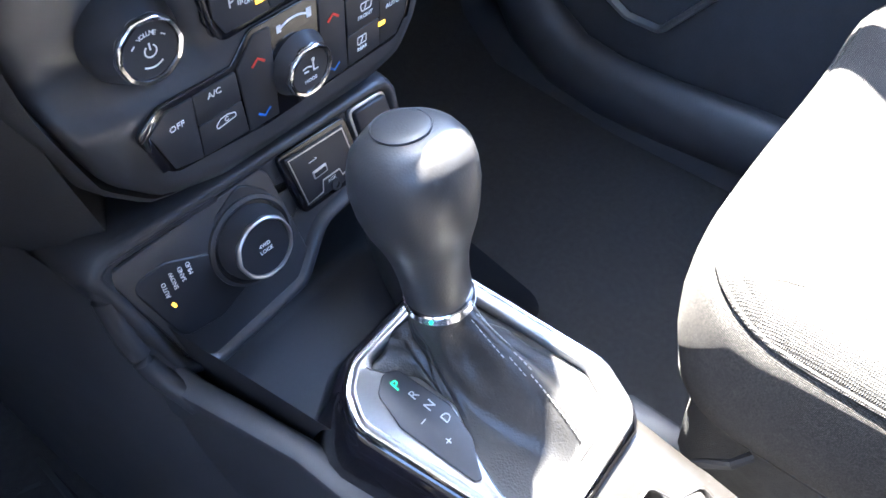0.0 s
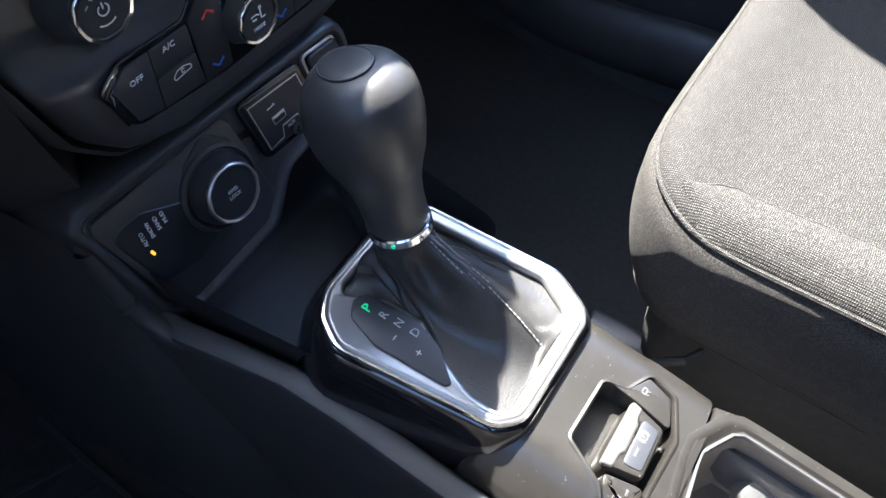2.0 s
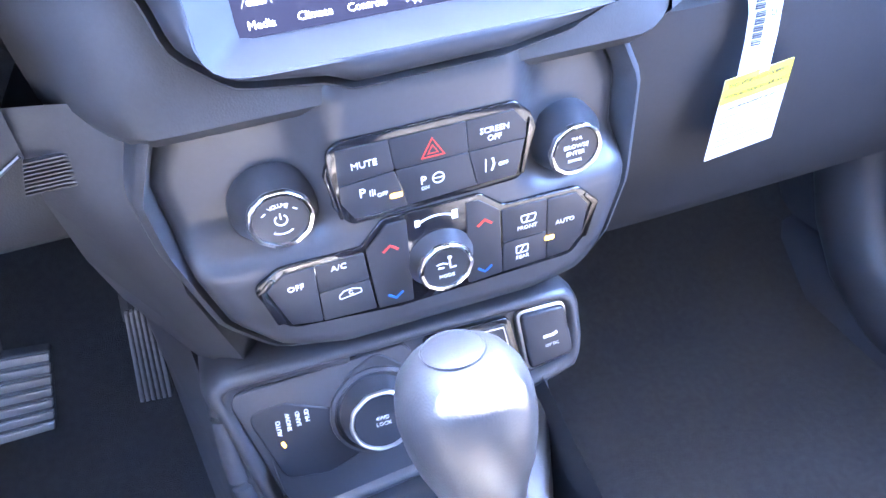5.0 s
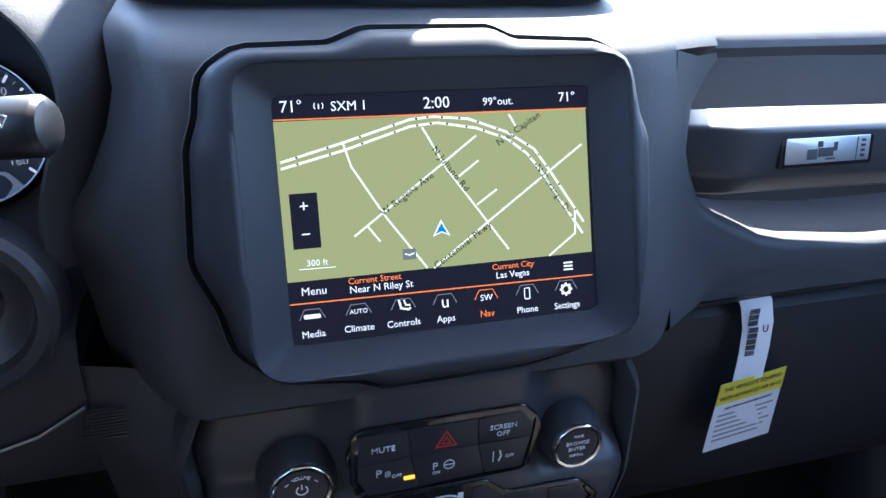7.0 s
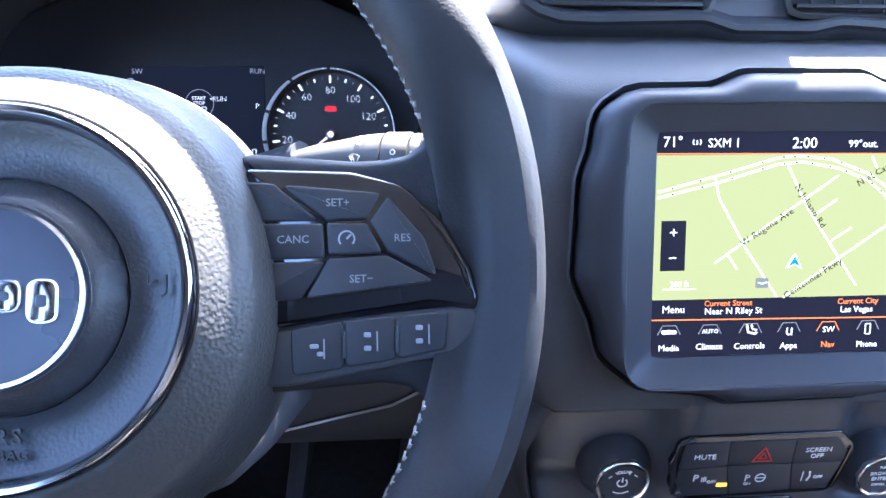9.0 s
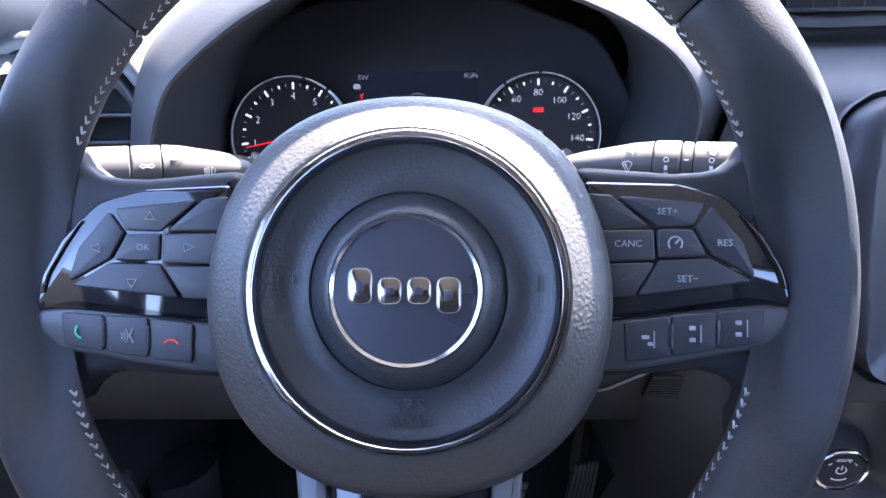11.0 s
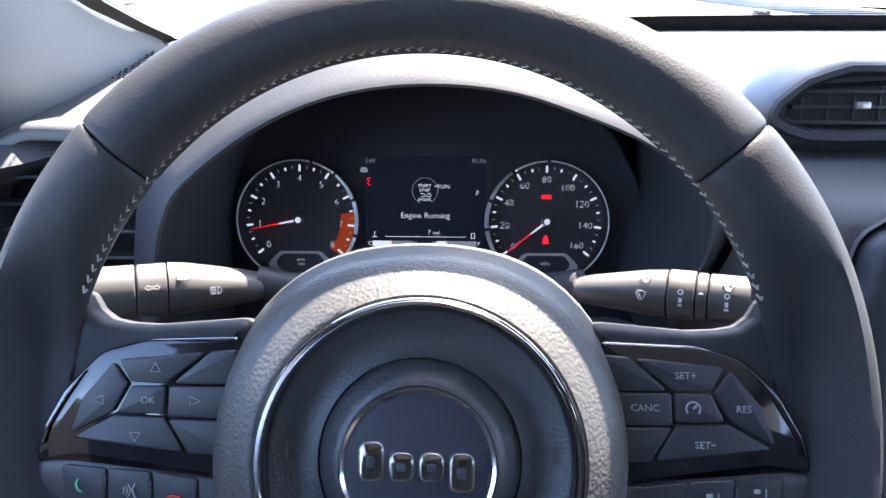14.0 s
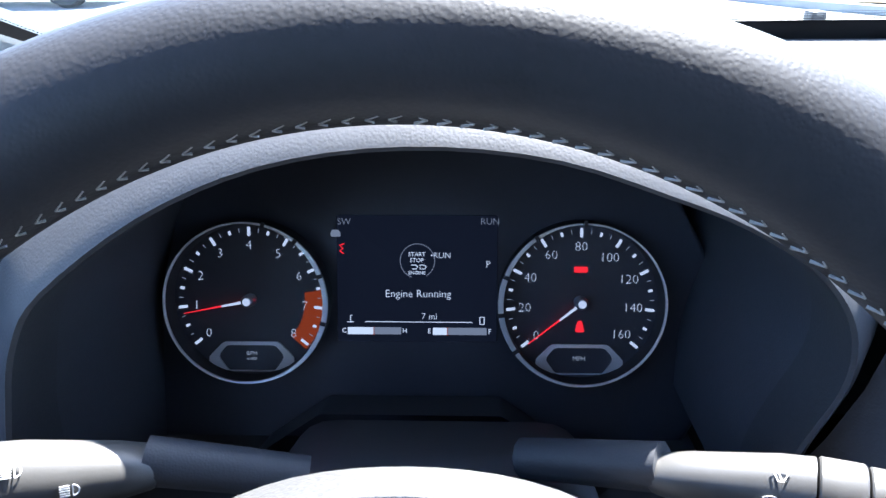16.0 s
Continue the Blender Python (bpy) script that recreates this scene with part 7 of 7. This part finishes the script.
    for h, rx, ry, sh_ in fine:
        rows.append([base + axis * h + ay * sh_ + ax * (-0.0012 * smooth(0.04, 0.09, h) + rx * math.copysign(abs(math.cos(t)) ** 0.92, math.cos(t))) + ay * (ry * math.copysign(abs(math.sin(t)) ** 0.92, math.sin(t))) for t in [2 * math.pi * k / 48 for k in range(48)]])
    s.loft(rows, True, True)
    part("grip", s, KNOB, sh, None, "smooth dark leather grip", 60)
    tp = base + axis * 0.1223 + ay * -0.001 - ax * 0.002
    s = Shape().loft([[tp + axis * w + ax * (r * math.cos(t)) + ay * (r * 1.06 * math.sin(t)) for t in [2 * math.pi * k / 40 for k in range(40)]] for r, w in ((0.0142, -0.003), (0.0140, 0.0006), (0.0128, 0.0012), (0.008, 0.0016), (0.001, 0.0017))], False, True)
    part("top_cap", s, KNOB, sh, None, "smooth satin top cap")
    s = Shape().tube([tp + axis * 0.0004 + ax * (0.0143 * math.cos(t)) + ay * (0.0151 * math.sin(t)) for t in [2 * math.pi * k / 40 for k in range(40)]], 0.0006, 6, closed=True)
    part("cap_seam", s, SATIN, sh)
    return sh


# ---- seats, pedals, mats, tag, vents, lower dash ----
def build_seat(name, x0, x1, label, group):
    st = thing(name, label, "car seat", group)
    n = 120
    c = ((x0 + x1) / 2, -0.36)
    plan = star(fillet([(x0, -0.60), (x1, -0.60), (x1, -0.124), (x0, -0.124)], [0.06, 0.06, 0.10, 0.10], 10), n, c)
    dip = lambda x, y: 0.010 * math.exp(-(((x - c[0]) / 0.13) ** 2)) * smooth(-0.14, -0.24, y)
    lift = lambda o, z: [(x, y, z + 0.010 * smooth(-0.2, -0.12, y) - 0.018 * smooth(-0.3, -0.6, y)) for x, y in o]
    bulge = lambda o, z: [(x, y, z + 0.010 * smooth(-0.2, -0.12, y) - 0.018 * smooth(-0.3, -0.6, y) - dip(x, y)) for x, y in o]
    prof = ((0.0005, 0.3525), (0.003, 0.3585), (0.008, 0.3635), (0.016, 0.3672), (0.030, 0.3695), (0.048, 0.3705))
    core = inset(plan, 0.048)
    shrink = lambda k: [(c[0] + (x - c[0]) * k, c[1] + (y - c[1]) * k) for x, y in core]
    s = Shape().loft([bulge(inset(plan, d), z) for d, z in prof] + [bulge(shrink(k), 0.3708) for k in (0.96, 0.85, 0.7, 0.5, 0.3, 0.15, 0.03)], cap1=True)
    part("insert", s, FABRIC_INSERT, st, None, "coarse woven grey cloth top of the cushion", 80)
    # plain side bolsters, sewn on along a seam that hooks round to the piping
    for sd in (-1, 1):
        ex = x0 if sd < 0 else x1
        s, seam, rows = Shape(), [], []
        for k in range(37):
            y = -0.160 - 0.42 * k / 36
            w = 0.006 + 0.040 * smooth(-0.158, -0.196, y) + 0.006 * smooth(-0.2, -0.32, y)
            e = 0.0015 + 0.030 * (1 - smooth(-0.150, -0.205, y)) ** 1.5
            row = []
            for i in range(11):
                q = i / 10
                d = e + (w + 0.0 - 0.0) * q
                z = 0.3525 + (0.0180) * (1 - (1 - min(1, (d - e * 0.6) / 0.045)) ** 3)
                x = ex - sd * d
                row.append((x, y, z + 0.0035 * math.sin(math.pi * q) ** 0.7 + 0.010 * smooth(-0.2, -0.12, y) - 0.018 * smooth(-0.3, -0.6, y) - dip(x, y) + 0.0006 - 0.002 * (q == 1)))
            rows.append(row)
            seam.append((row[-1][0], row[-1][1], row[-1][2] + 0.0010))
        s.loft(rows, closed=False)
        part("bolster", s, FABRIC, st, None, "plain grey cloth side bolster", 80)
        part("seam", Shape().tube(seam, 0.0008, 5), FABRIC_SIDE, st)
    wob = lambda o, k: [(x + 0.0016 * math.sin(23 * y + k), y + 0.0016 * math.sin(19 * x + k)) for x, y in o]
    s = Shape().loft([lift(wob(inset(plan, d), z * 9), z) for d, z in ((0.001, 0.351), (-0.004, 0.346), (-0.006, 0.330), (-0.0065, 0.308), (-0.005, 0.285), (0.000, 0.260), (0.008, 0.238), (0.014, 0.221), (0.030, 0.212), (0.05, 0.215))])
    part("skirt", s, FABRIC_SIDE, st, None, "cloth side of the cushion, its shade put into the colour", 80)
    part("piping", Shape().tube(lift(inset(plan, 0.0005), 0.3535), 0.0021, 7, closed=True), FABRIC, st)
    part("hem", Shape().tube([(x, y, z) for x, y, z in lift(inset(plan, 0.017), 0.2195)], 0.0032, 6, closed=True), FABRIC, st)
    s = Shape()
    back = []
    W = x1 - x0
    for h, y, t in ((0.34, -0.55, 0.11), (0.45, -0.58, 0.12), (0.65, -0.63, 0.12), (0.85, -0.69, 0.10), (0.95, -0.72, 0.07), (0.98, -0.75, 0.03)):
        k = 1 - 0.18 * smooth(0.6, 1.0, h)
        back.append([(c[0] + W / 2 * k * a, y + b * t + 0.06 * abs(a) ** 3, h) for a, b in ((-1, 0), (-0.8, 0.25), (-0.4, 0), (0, -0.05), (0.4, 0), (0.8, 0.25), (1, 0), (0.9, -1), (0, -1.1), (-0.9, -1))])
    s.loft(back, True, True)
    part("backrest", s, FABRIC, st, None, "", 80)
    base = star(rrect(x0 + 0.03, x1 - 0.03, -0.56, -0.17, 0.05, 6), 60, c)
    s = Shape().loft([[(x, y, z) for x, y in inset(base, d)] for d, z in ((0.03, 0.05), (0.01, 0.10), (0.0, 0.16), (0.004, 0.21), (0.03, 0.225))], True, True)
    part("base", s, CARPET, st, None, "fuzzy brown-black seat base cover")
    for k in (0.08, W - 0.08):
        part("rail", Shape().box(x0 + k - 0.018, x0 + k + 0.018, -0.60, -0.12, 0.0, 0.065, 0.006), SATIN, st)
    inner = x0 if x0 > 0 else x1
    sg = 1 if x0 > 0 else -1
    part("lever", Shape().tube([(inner + sg * 0.020, -0.235, 0.205), (inner + sg * 0.006, -0.225, 0.20), (inner + sg * 0.003, -0.21, 0.185), (inner + sg * 0.008, -0.20, 0.16)], 0.0045, 8), DARK, st)
    return st


def build_pedals():
    for nm, pts, y0, tilt, cols, label in (("accelerator_pedal", [(-0.217, 0.362), (-0.192, 0.366), (-0.204, 0.268), (-0.232, 0.272)], 0.300, 8, 6, "ribbed grey accelerator pedal hanging over the floor"), ("brake_pedal", [(-0.345, 0.385), (-0.268, 0.375), (-0.288, 0.305), (-0.350, 0.306)], 0.262, 12, 0, "ribbed grey brake pedal pad on its arm")):
        p = thing(nm, label, "pedal")
        cx, cz = sum(a for a, _ in pts) / 4, sum(b for _, b in pts) / 4
        m = F((cx, y0, cz), tilt)
        o = [(a - cx, b - cz) for a, b in pts]
        part("pad", Shape().slab(fillet(o, 0.003, 3), -0.012, 0.0, 0.002), RUBBER, p, m)
        if cols:
            for k in range(cols):
                t0, t1 = (k + 0.15) / cols, (k + 0.80) / cols
                q = [Vector(o[0]).lerp(Vector(o[1]), t0), Vector(o[0]).lerp(Vector(o[1]), t1), Vector(o[3]).lerp(Vector(o[2]), t1), Vector(o[3]).lerp(Vector(o[2]), t0)]
                part("rib", Shape().slab([tuple(v) for v in q], -0.002, 0.003, 0.0008), ALU, p, m)
        else:
            for k in range(7):
                t0, t1 = (k + 0.15) / 7, (k + 0.75) / 7
                q = [Vector(o[0]).lerp(Vector(o[3]), t0), Vector(o[1]).lerp(Vector(o[2]), t0), Vector(o[1]).lerp(Vector(o[2]), t1), Vector(o[0]).lerp(Vector(o[3]), t1)]
                part("rib", Shape().slab([tuple(v) for v in q], -0.002, 0.003, 0.0008), ALU, p, m)
        part("arm", Shape().tube([(cx, y0 + 0.015, cz + 0.03), (cx + 0.012, y0 + 0.05, cz + 0.12), (cx + 0.02, y0 + 0.16, cz + 0.20)], 0.011, 8), DARK, p)


def build_mat():
    mt = thing("floor_mat", "black rubber floor mat with slanting grooves", "floor mat")
    o = fillet([(-0.62, 0.02), (-0.235, -0.10), (-0.222, 0.36), (-0.29, 0.345), (-0.36, 0.40), (-0.62, 0.42)], 0.02, 5)
    part("sheet", Shape().slab(o, 0.001, 0.012, 0.003), RUBBER, mt)
    part("rim", Shape().tube([(x, y, 0.013) for x, y in inset(o, 0.006)], 0.005, 6, closed=True), RUBBER, mt)
    for k in range(9):
        y = 0.30 - 0.042 * k
        part("ridge", Shape().tube([(-0.242, y, 0.012), (-0.42, y + 0.07, 0.012), (-0.58, y + 0.06, 0.012)], 0.0045, 6), RUBBER, mt)


def build_tag():
    tg = thing("airbag_tag", "white and yellow paper tag hanging from the glovebox lid", "paper tag")
    # strap curls out of the gap, card hangs at a slant
    s = Shape()
    strap = [(0.2525, 0.164, 0.602), (0.2535, 0.156, 0.590), (0.2545, 0.152, 0.575), (0.2535, 0.150, 0.555), (0.2515, 0.149, 0.530)]
    s.loft([[(x - 0.0125, y, z - 0.002), (x + 0.0125, y - 0.001, z + 0.002), (x + 0.0125, y - 0.0003, z + 0.002), (x - 0.0125, y + 0.0007, z - 0.002)] for x, y, z in strap], True, True)
    part("strap", s, PAPER, tg)
    bars = Shape()
    for k in range(24):
        z = 0.588 - 0.0016 * k
        bars.box(0.2455, 0.2535, 0.1475 + (0.0035 if z > 0.575 else 0.0018), 0.1482 + (0.0035 if z > 0.575 else 0.0018), z, z + (0.0011 if k % 3 else 0.0006))
    part("barcode", bars, INK, tg)
    text("U", 0.008, F((0.2600, 0.1497, 0.572), 8), INK, tg, depth=0.0002)
    a, b, c, d = Vector((0.2225, 0.1415, 0.535)), Vector((0.2925, 0.1560, 0.5320)), Vector((0.2960, 0.1640, 0.464)), Vector((0.2235, 0.1500, 0.4690))
    def quad(u0, u1, v0, v1, lift=0.0):
        P = lambda u, v: (a * (1 - u) + b * u) * (1 - v) + (d * (1 - u) + c * u) * v
        nrm = (b - a).cross(d - a).normalized()
        nrm = nrm if nrm.y < 0 else -nrm
        q = [P(u0, v0), P(u1, v0), P(u1, v1), P(u0, v1)]
        return Shape().loft([[p - nrm * 0.0003 for p in q], [p + nrm * (0.0002 + lift) for p in q]], True, True), nrm
    s, nrm = quad(0, 1, 0, 1)
    card = part("card", s, PAPER, tg)
    part("heading_band", quad(0, 1, 0, 0.30, 0.0003)[0], YELLOW, card, label="yellow heading band")
    X = (b - a).normalized()
    Y = nrm.cross(X)
    def at(u, v):
        p = (a * (1 - u) + b * u) * (1 - v) + (d * (1 - u) + c * u) * v + nrm * 0.0008
        return Matrix.Translation(p) @ Matrix((X, Y, nrm)).transposed().to_4x4()
    text("THIS VEHICLE IS EQUIPPED", 0.0053, at(0.5, 0.09), INK, card, depth=0.0001)
    text("WITH ADVANCED AIR BAGS", 0.0053, at(0.5, 0.21), INK, card, depth=0.0001)
    text("EVEN WITH ADVANCED AIR BAGS", 0.0034, at(0.5, 0.37), INK, card, depth=0.0001)
    for k in range(6):
        v = 0.46 + 0.075 * k
        part("print_line", quad(0.08, 0.92 - 0.07 * (k % 3), v, v + 0.026, 0.0002)[0], GREYP, card)


def build_vents():
    """The twin outlets on top of the dash."""
    v = thing("air_vents", "dark twin air outlets standing on top of the dashboard", "air vent")
    # housing
    s = Shape()
    FV = F((0.0, 0.212, 0.826), 12)
    o = fillet(mm([(-146, -16), (-116, -25), (-30, -23), (-10, -29), (40, -29), (60, -25), (118, -29), (146, -18), (148, 0), (132, 18), (104, 27), (-100, 27), (-126, 18), (-147, 0)]), 0.016, 5)
    n = 110
    o = star(o, n, (0, 0.004))
    lift = lambda q, w: [(x, y, w) for x, y in q]
    s.loft([[(x * 0.96, y * 0.8 - 0.012, -0.150) for x, y in o], [(x * 1.03, y * 1.02 - 0.002, -0.10) for x, y in o], lift(inset(o, -0.012), -0.055), lift(inset(o, -0.007), -0.022), lift(inset(o, -0.002), -0.008), lift(o, -0.002), lift(inset(o, 0.003), 0.002), lift(inset(o, 0.006), 0.002), lift(inset(o, 0.009), -0.003), lift(inset(o, 0.012), -0.006)], False, True)
    part("housing", s, SATIN, v, FV, "", 50)
    # bezel black, which on slats and vanes also paints the shade inside
    VENT = material("vent_black", (0.010, 0.010, 0.012), 0.55, bump=[("noise", 900, 0.1, 0.0002)], vary=0.1)
    s = Shape().loft([lift(inset(o, 0.0012), 0.0005), lift(inset(o, 0.0030), 0.0034), lift(inset(o, 0.0066), 0.0032), lift(inset(o, 0.0098), -0.0022), lift(inset(o, 0.0126), -0.0056)])
    part("bezel", s, VENT, v, FV, "black bezel of the outlets", 50)
    for sx in (-1, 1):
        q = fillet(mm([(sx * 24, -17), (sx * 112, -19), (sx * 137, -11), (sx * 138, 1), (sx * 122, 15), (sx * 34, 19), (sx * 22, 8)]), 0.010, 4)
        m = star(q, 60, (sx * 0.08, 0.003))
        s = Shape().loft([lift(m, -0.0055), lift(inset(m, -0.001), -0.001), lift(inset(m, 0.002), 0.0005), lift(inset(m, 0.004), -0.003), lift(inset(m, 0.005), -0.0052)], False, False)
        ot = part("outlet", s, VENT, v, FV)
        # shallow sheet coloured near black for the shade within the outlet
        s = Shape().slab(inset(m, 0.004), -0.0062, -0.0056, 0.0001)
        part("throat", s, material("throat_shade", (0.005, 0.005, 0.006), 0.8), ot, FV)
        for k in range(3):
            y = -0.0105 + 0.0095 * k
            x0, x1 = (0.030, 0.130) if k < 2 else (0.034, 0.124)
            s = Shape().box(min(sx * x0, sx * x1), max(sx * x0, sx * x1), y - 0.0012, y + 0.0012, -0.0055, -0.0005, 0.0006)
            part("slat", s, VENT, ot, FV)
        for k in range(6):
            x = sx * (0.042 + 0.016 * k)
            part("vane", Shape().box(x - 0.0006, x + 0.0006, -0.016, 0.015, -0.0058, -0.0048), VENT, ot, FV)
        part("thumb_tab", Shape().box(sx * 0.088 - 0.0045, sx * 0.088 + 0.0045, -0.0022, 0.0022, -0.002, 0.003, 0.0010), SILVER, ot, FV, "small bright thumb tab")
    return v


def build_side_vent():
    v = thing("side_vent", "dark air outlet with pale moulded rings at the dash end", "air vent")
    m = F((-0.614, 0.216, 0.722), 10)
    n = 64
    o = star(fillet(mm([(-84, -80), (70, -80), (78, 40), (46, 84), (-20, 86), (-70, 62), (-88, 20)]), 0.035, 6), n, (0, 0))
    lift = lambda q, w: [(x, y, w) for x, y in q]
    s = Shape().loft([lift(inset(o, -0.004), -0.040), lift(inset(o, -0.003), -0.004), lift(inset(o, -0.001), 0.002), lift(inset(o, 0.003), 0.004), lift(inset(o, 0.009), 0.003), lift(inset(o, 0.011), -0.002), lift(inset(o, 0.012), -0.010)])
    RING = material("vent_ring_grey", (0.058, 0.059, 0.064), 0.40, bump=GRAIN, vary=0.1)
    part("ring", s, RING, v, m, "pale moulded outer ring", 50)
    q = inset(o, 0.0145)
    s = Shape().loft([lift(q, -0.014), lift(q, 0.000), lift(inset(q, 0.002), 0.002), lift(inset(q, 0.006), 0.0005), lift(inset(q, 0.012), -0.012), lift(inset(q, 0.013), -0.026)])
    part("inner_ring", s, RING, v, m, "", 50)
    # flat sheet whose near-black colour gives the shade behind the slats
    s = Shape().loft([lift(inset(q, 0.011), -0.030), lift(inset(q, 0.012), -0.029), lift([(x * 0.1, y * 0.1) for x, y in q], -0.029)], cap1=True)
    part("throat", s, material("throat_shade", (0.006, 0.006, 0.007), 0.8), v, m)
    for k in range(6):
        y = -0.048 + 0.0195 * k
        part("slat", Shape().box(-0.066, 0.062 - 0.012 * (k == 5), y - 0.0012, y + 0.0012, -0.028, -0.010, 0.0007), PLASTIC, v, m)


def build_lower_dash():
    ld = thing("lower_dash", "dark lower dash panels round the driver's knees", "dash panel", kind="structure")
    # knee panel under the column, with a pale lower seam
    s = Shape()
    s.loft([[(x, y + 0.02 * smooth(-0.30, -0.19, x) * 0, z) for y, z in ((0.30, 0.625), (0.185, 0.632), (0.166, 0.626), (0.159, 0.608), (0.161, 0.575), (0.171, 0.540), (0.186, 0.515), (0.208, 0.500), (0.235, 0.494), (0.28, 0.492))] for x in (-0.74, -0.62, -0.50, -0.40, -0.30, -0.235, -0.196)], closed=False)
    part("knee_panel", s, SOFT_PAD, ld)
    s = Shape().tube([(-0.345, 0.176, 0.528), (-0.30, 0.170, 0.538), (-0.225, 0.162, 0.562), (-0.197, 0.158, 0.580)], 0.0011, 6)
    part("seam", s, SATIN_CHROME, ld, label="thin pale seam line")
    # cheek between column and stack, with a small grille
    s = Shape()
    s.loft([[(x, y, z) for x, y, z in ((-0.200, 0.26, 0.60), (-0.197, 0.164, 0.604), (-0.180, 0.158, 0.604), (-0.160, 0.150, 0.604), (-0.145, 0.150, 0.60), (-0.135, 0.20, 0.59))],
            [(-0.200, 0.27, 0.55), (-0.196, 0.160, 0.552), (-0.176, 0.154, 0.552), (-0.155, 0.138, 0.552), (-0.142, 0.125, 0.55), (-0.120, 0.18, 0.55)],
            [(-0.202, 0.30, 0.50), (-0.194, 0.178, 0.500), (-0.172, 0.164, 0.500), (-0.152, 0.135, 0.50), (-0.140, 0.118, 0.50), (-0.115, 0.18, 0.50)],
            [(-0.205, 0.34, 0.44), (-0.192, 0.215, 0.44), (-0.166, 0.180, 0.44), (-0.146, 0.148, 0.44), (-0.128, 0.135, 0.44), (-0.10, 0.18, 0.44)],
            [(-0.205, 0.36, 0.40), (-0.190, 0.245, 0.40), (-0.160, 0.190, 0.40), (-0.140, 0.155, 0.40), (-0.12, 0.145, 0.40), (-0.10, 0.18, 0.40)]], closed=False)
    part("cheek", s, PLASTIC, ld, None, "", 70)
    m = F((-0.183, 0.1560, 0.570), -3)
    for k in range(9):
        part("slat", Shape().box(-0.013, 0.013, -0.0010, 0.0002, -0.002, 0.0022, 0.0003), SATIN, ld, m @ T(0.0007 * k * -1, -0.0022 * k + 0.008, 0))
    # side of the console footing towards the pedals
    s = Shape()
    s.loft([[(-0.190, 0.245, 0.41), (-0.160, 0.19, 0.405), (-0.150, 0.12, 0.395), (-0.13, 0.09, 0.30)], [(-0.200, 0.30, 0.30), (-0.172, 0.20, 0.28), (-0.156, 0.10, 0.29), (-0.13, 0.05, 0.29)], [(-0.215, 0.42, 0.12), (-0.197, 0.24, 0.12), (-0.168, 0.08, 0.14), (-0.13, 0.0, 0.14)], [(-0.225, 0.50, 0.0), (-0.212, 0.26, 0.0), (-0.188, 0.06, 0.0), (-0.15, -0.04, 0.0)]], closed=False)
    part("footwell_side", s, PLASTIC, ld, None, "", 70)
    # ignition ring
    ig = thing("ignition_switch", "round engine start button in a satin dark ring", "start button")
    m = F((-0.243, 0.150, 0.650), 4)
    s = Shape().lathe([(0.048, -0.02), (0.047, 0.004), (0.043, 0.008), (0.037, 0.007), (0.034, 0.001), (0.031, -0.010)], 48)
    part("ring", s, SATIN, ig, m)
    s = Shape().lathe([(0.034, 0.0005), (0.033, -0.002), (0.022, -0.012), (0.0165, -0.013)], 48)
    part("dish", s, SATIN_CHROME, ig, m, "satin metal dish")
    s = Shape().lathe([(0.0170, -0.014), (0.0165, -0.003), (0.0150, -0.0015), (0.0005, -0.001)], 36, cap1=True)
    b = part("button", s, BUTTON, ig, m)
    text("START", 0.0042, m @ T(0, 0.007, -0.0008), WHITE, b)
    text("STOP", 0.0042, m @ T(0, 0.0015, -0.0008), WHITE, b)
    text("ENGINE", 0.0040, m @ T(0, -0.008, -0.0008), WHITE, b)
    # glovebox
    gb = thing("glovebox", "dark closed glovebox below the dash tray", "glovebox")
    s = Shape()
    s.loft([[(x, y + 0.010 * smooth(0.20, 0.15, x), z) for y, z in ((0.24, 0.596), (0.175, 0.592), (0.164, 0.580), (0.166, 0.54), (0.178, 0.46), (0.196, 0.40), (0.215, 0.375), (0.30, 0.360))] for x in (0.148, 0.16, 0.19, 0.24, 0.4, 0.6, 0.72)], closed=False)
    part("lid", s, DARK, gb)
    s = Shape().loft([[(0.148, 0.25, 0.596), (0.148, 0.176, 0.590), (0.148, 0.178, 0.54), (0.148, 0.19, 0.46), (0.148, 0.22, 0.38), (0.148, 0.30, 0.36)], [(0.128, 0.25, 0.596), (0.128, 0.20, 0.590), (0.128, 0.20, 0.54), (0.128, 0.21, 0.46), (0.128, 0.24, 0.38), (0.128, 0.30, 0.36)]], closed=False)
    part("side", s, DARK, gb)


build_screen()
build_stack()
build_lower_panel()
build_console()
build_shifter()
build_seat("passenger_seat", 0.1085, 0.62, "dusty grey cloth passenger seat lit by the sun", "front seats")
build_seat("driver_seat", -0.640, -0.130, "grey cloth driver seat, its edge dark", "front seats")
build_pedals()
build_mat()
build_tag()
build_vents()
build_side_vent()
build_lower_dash()
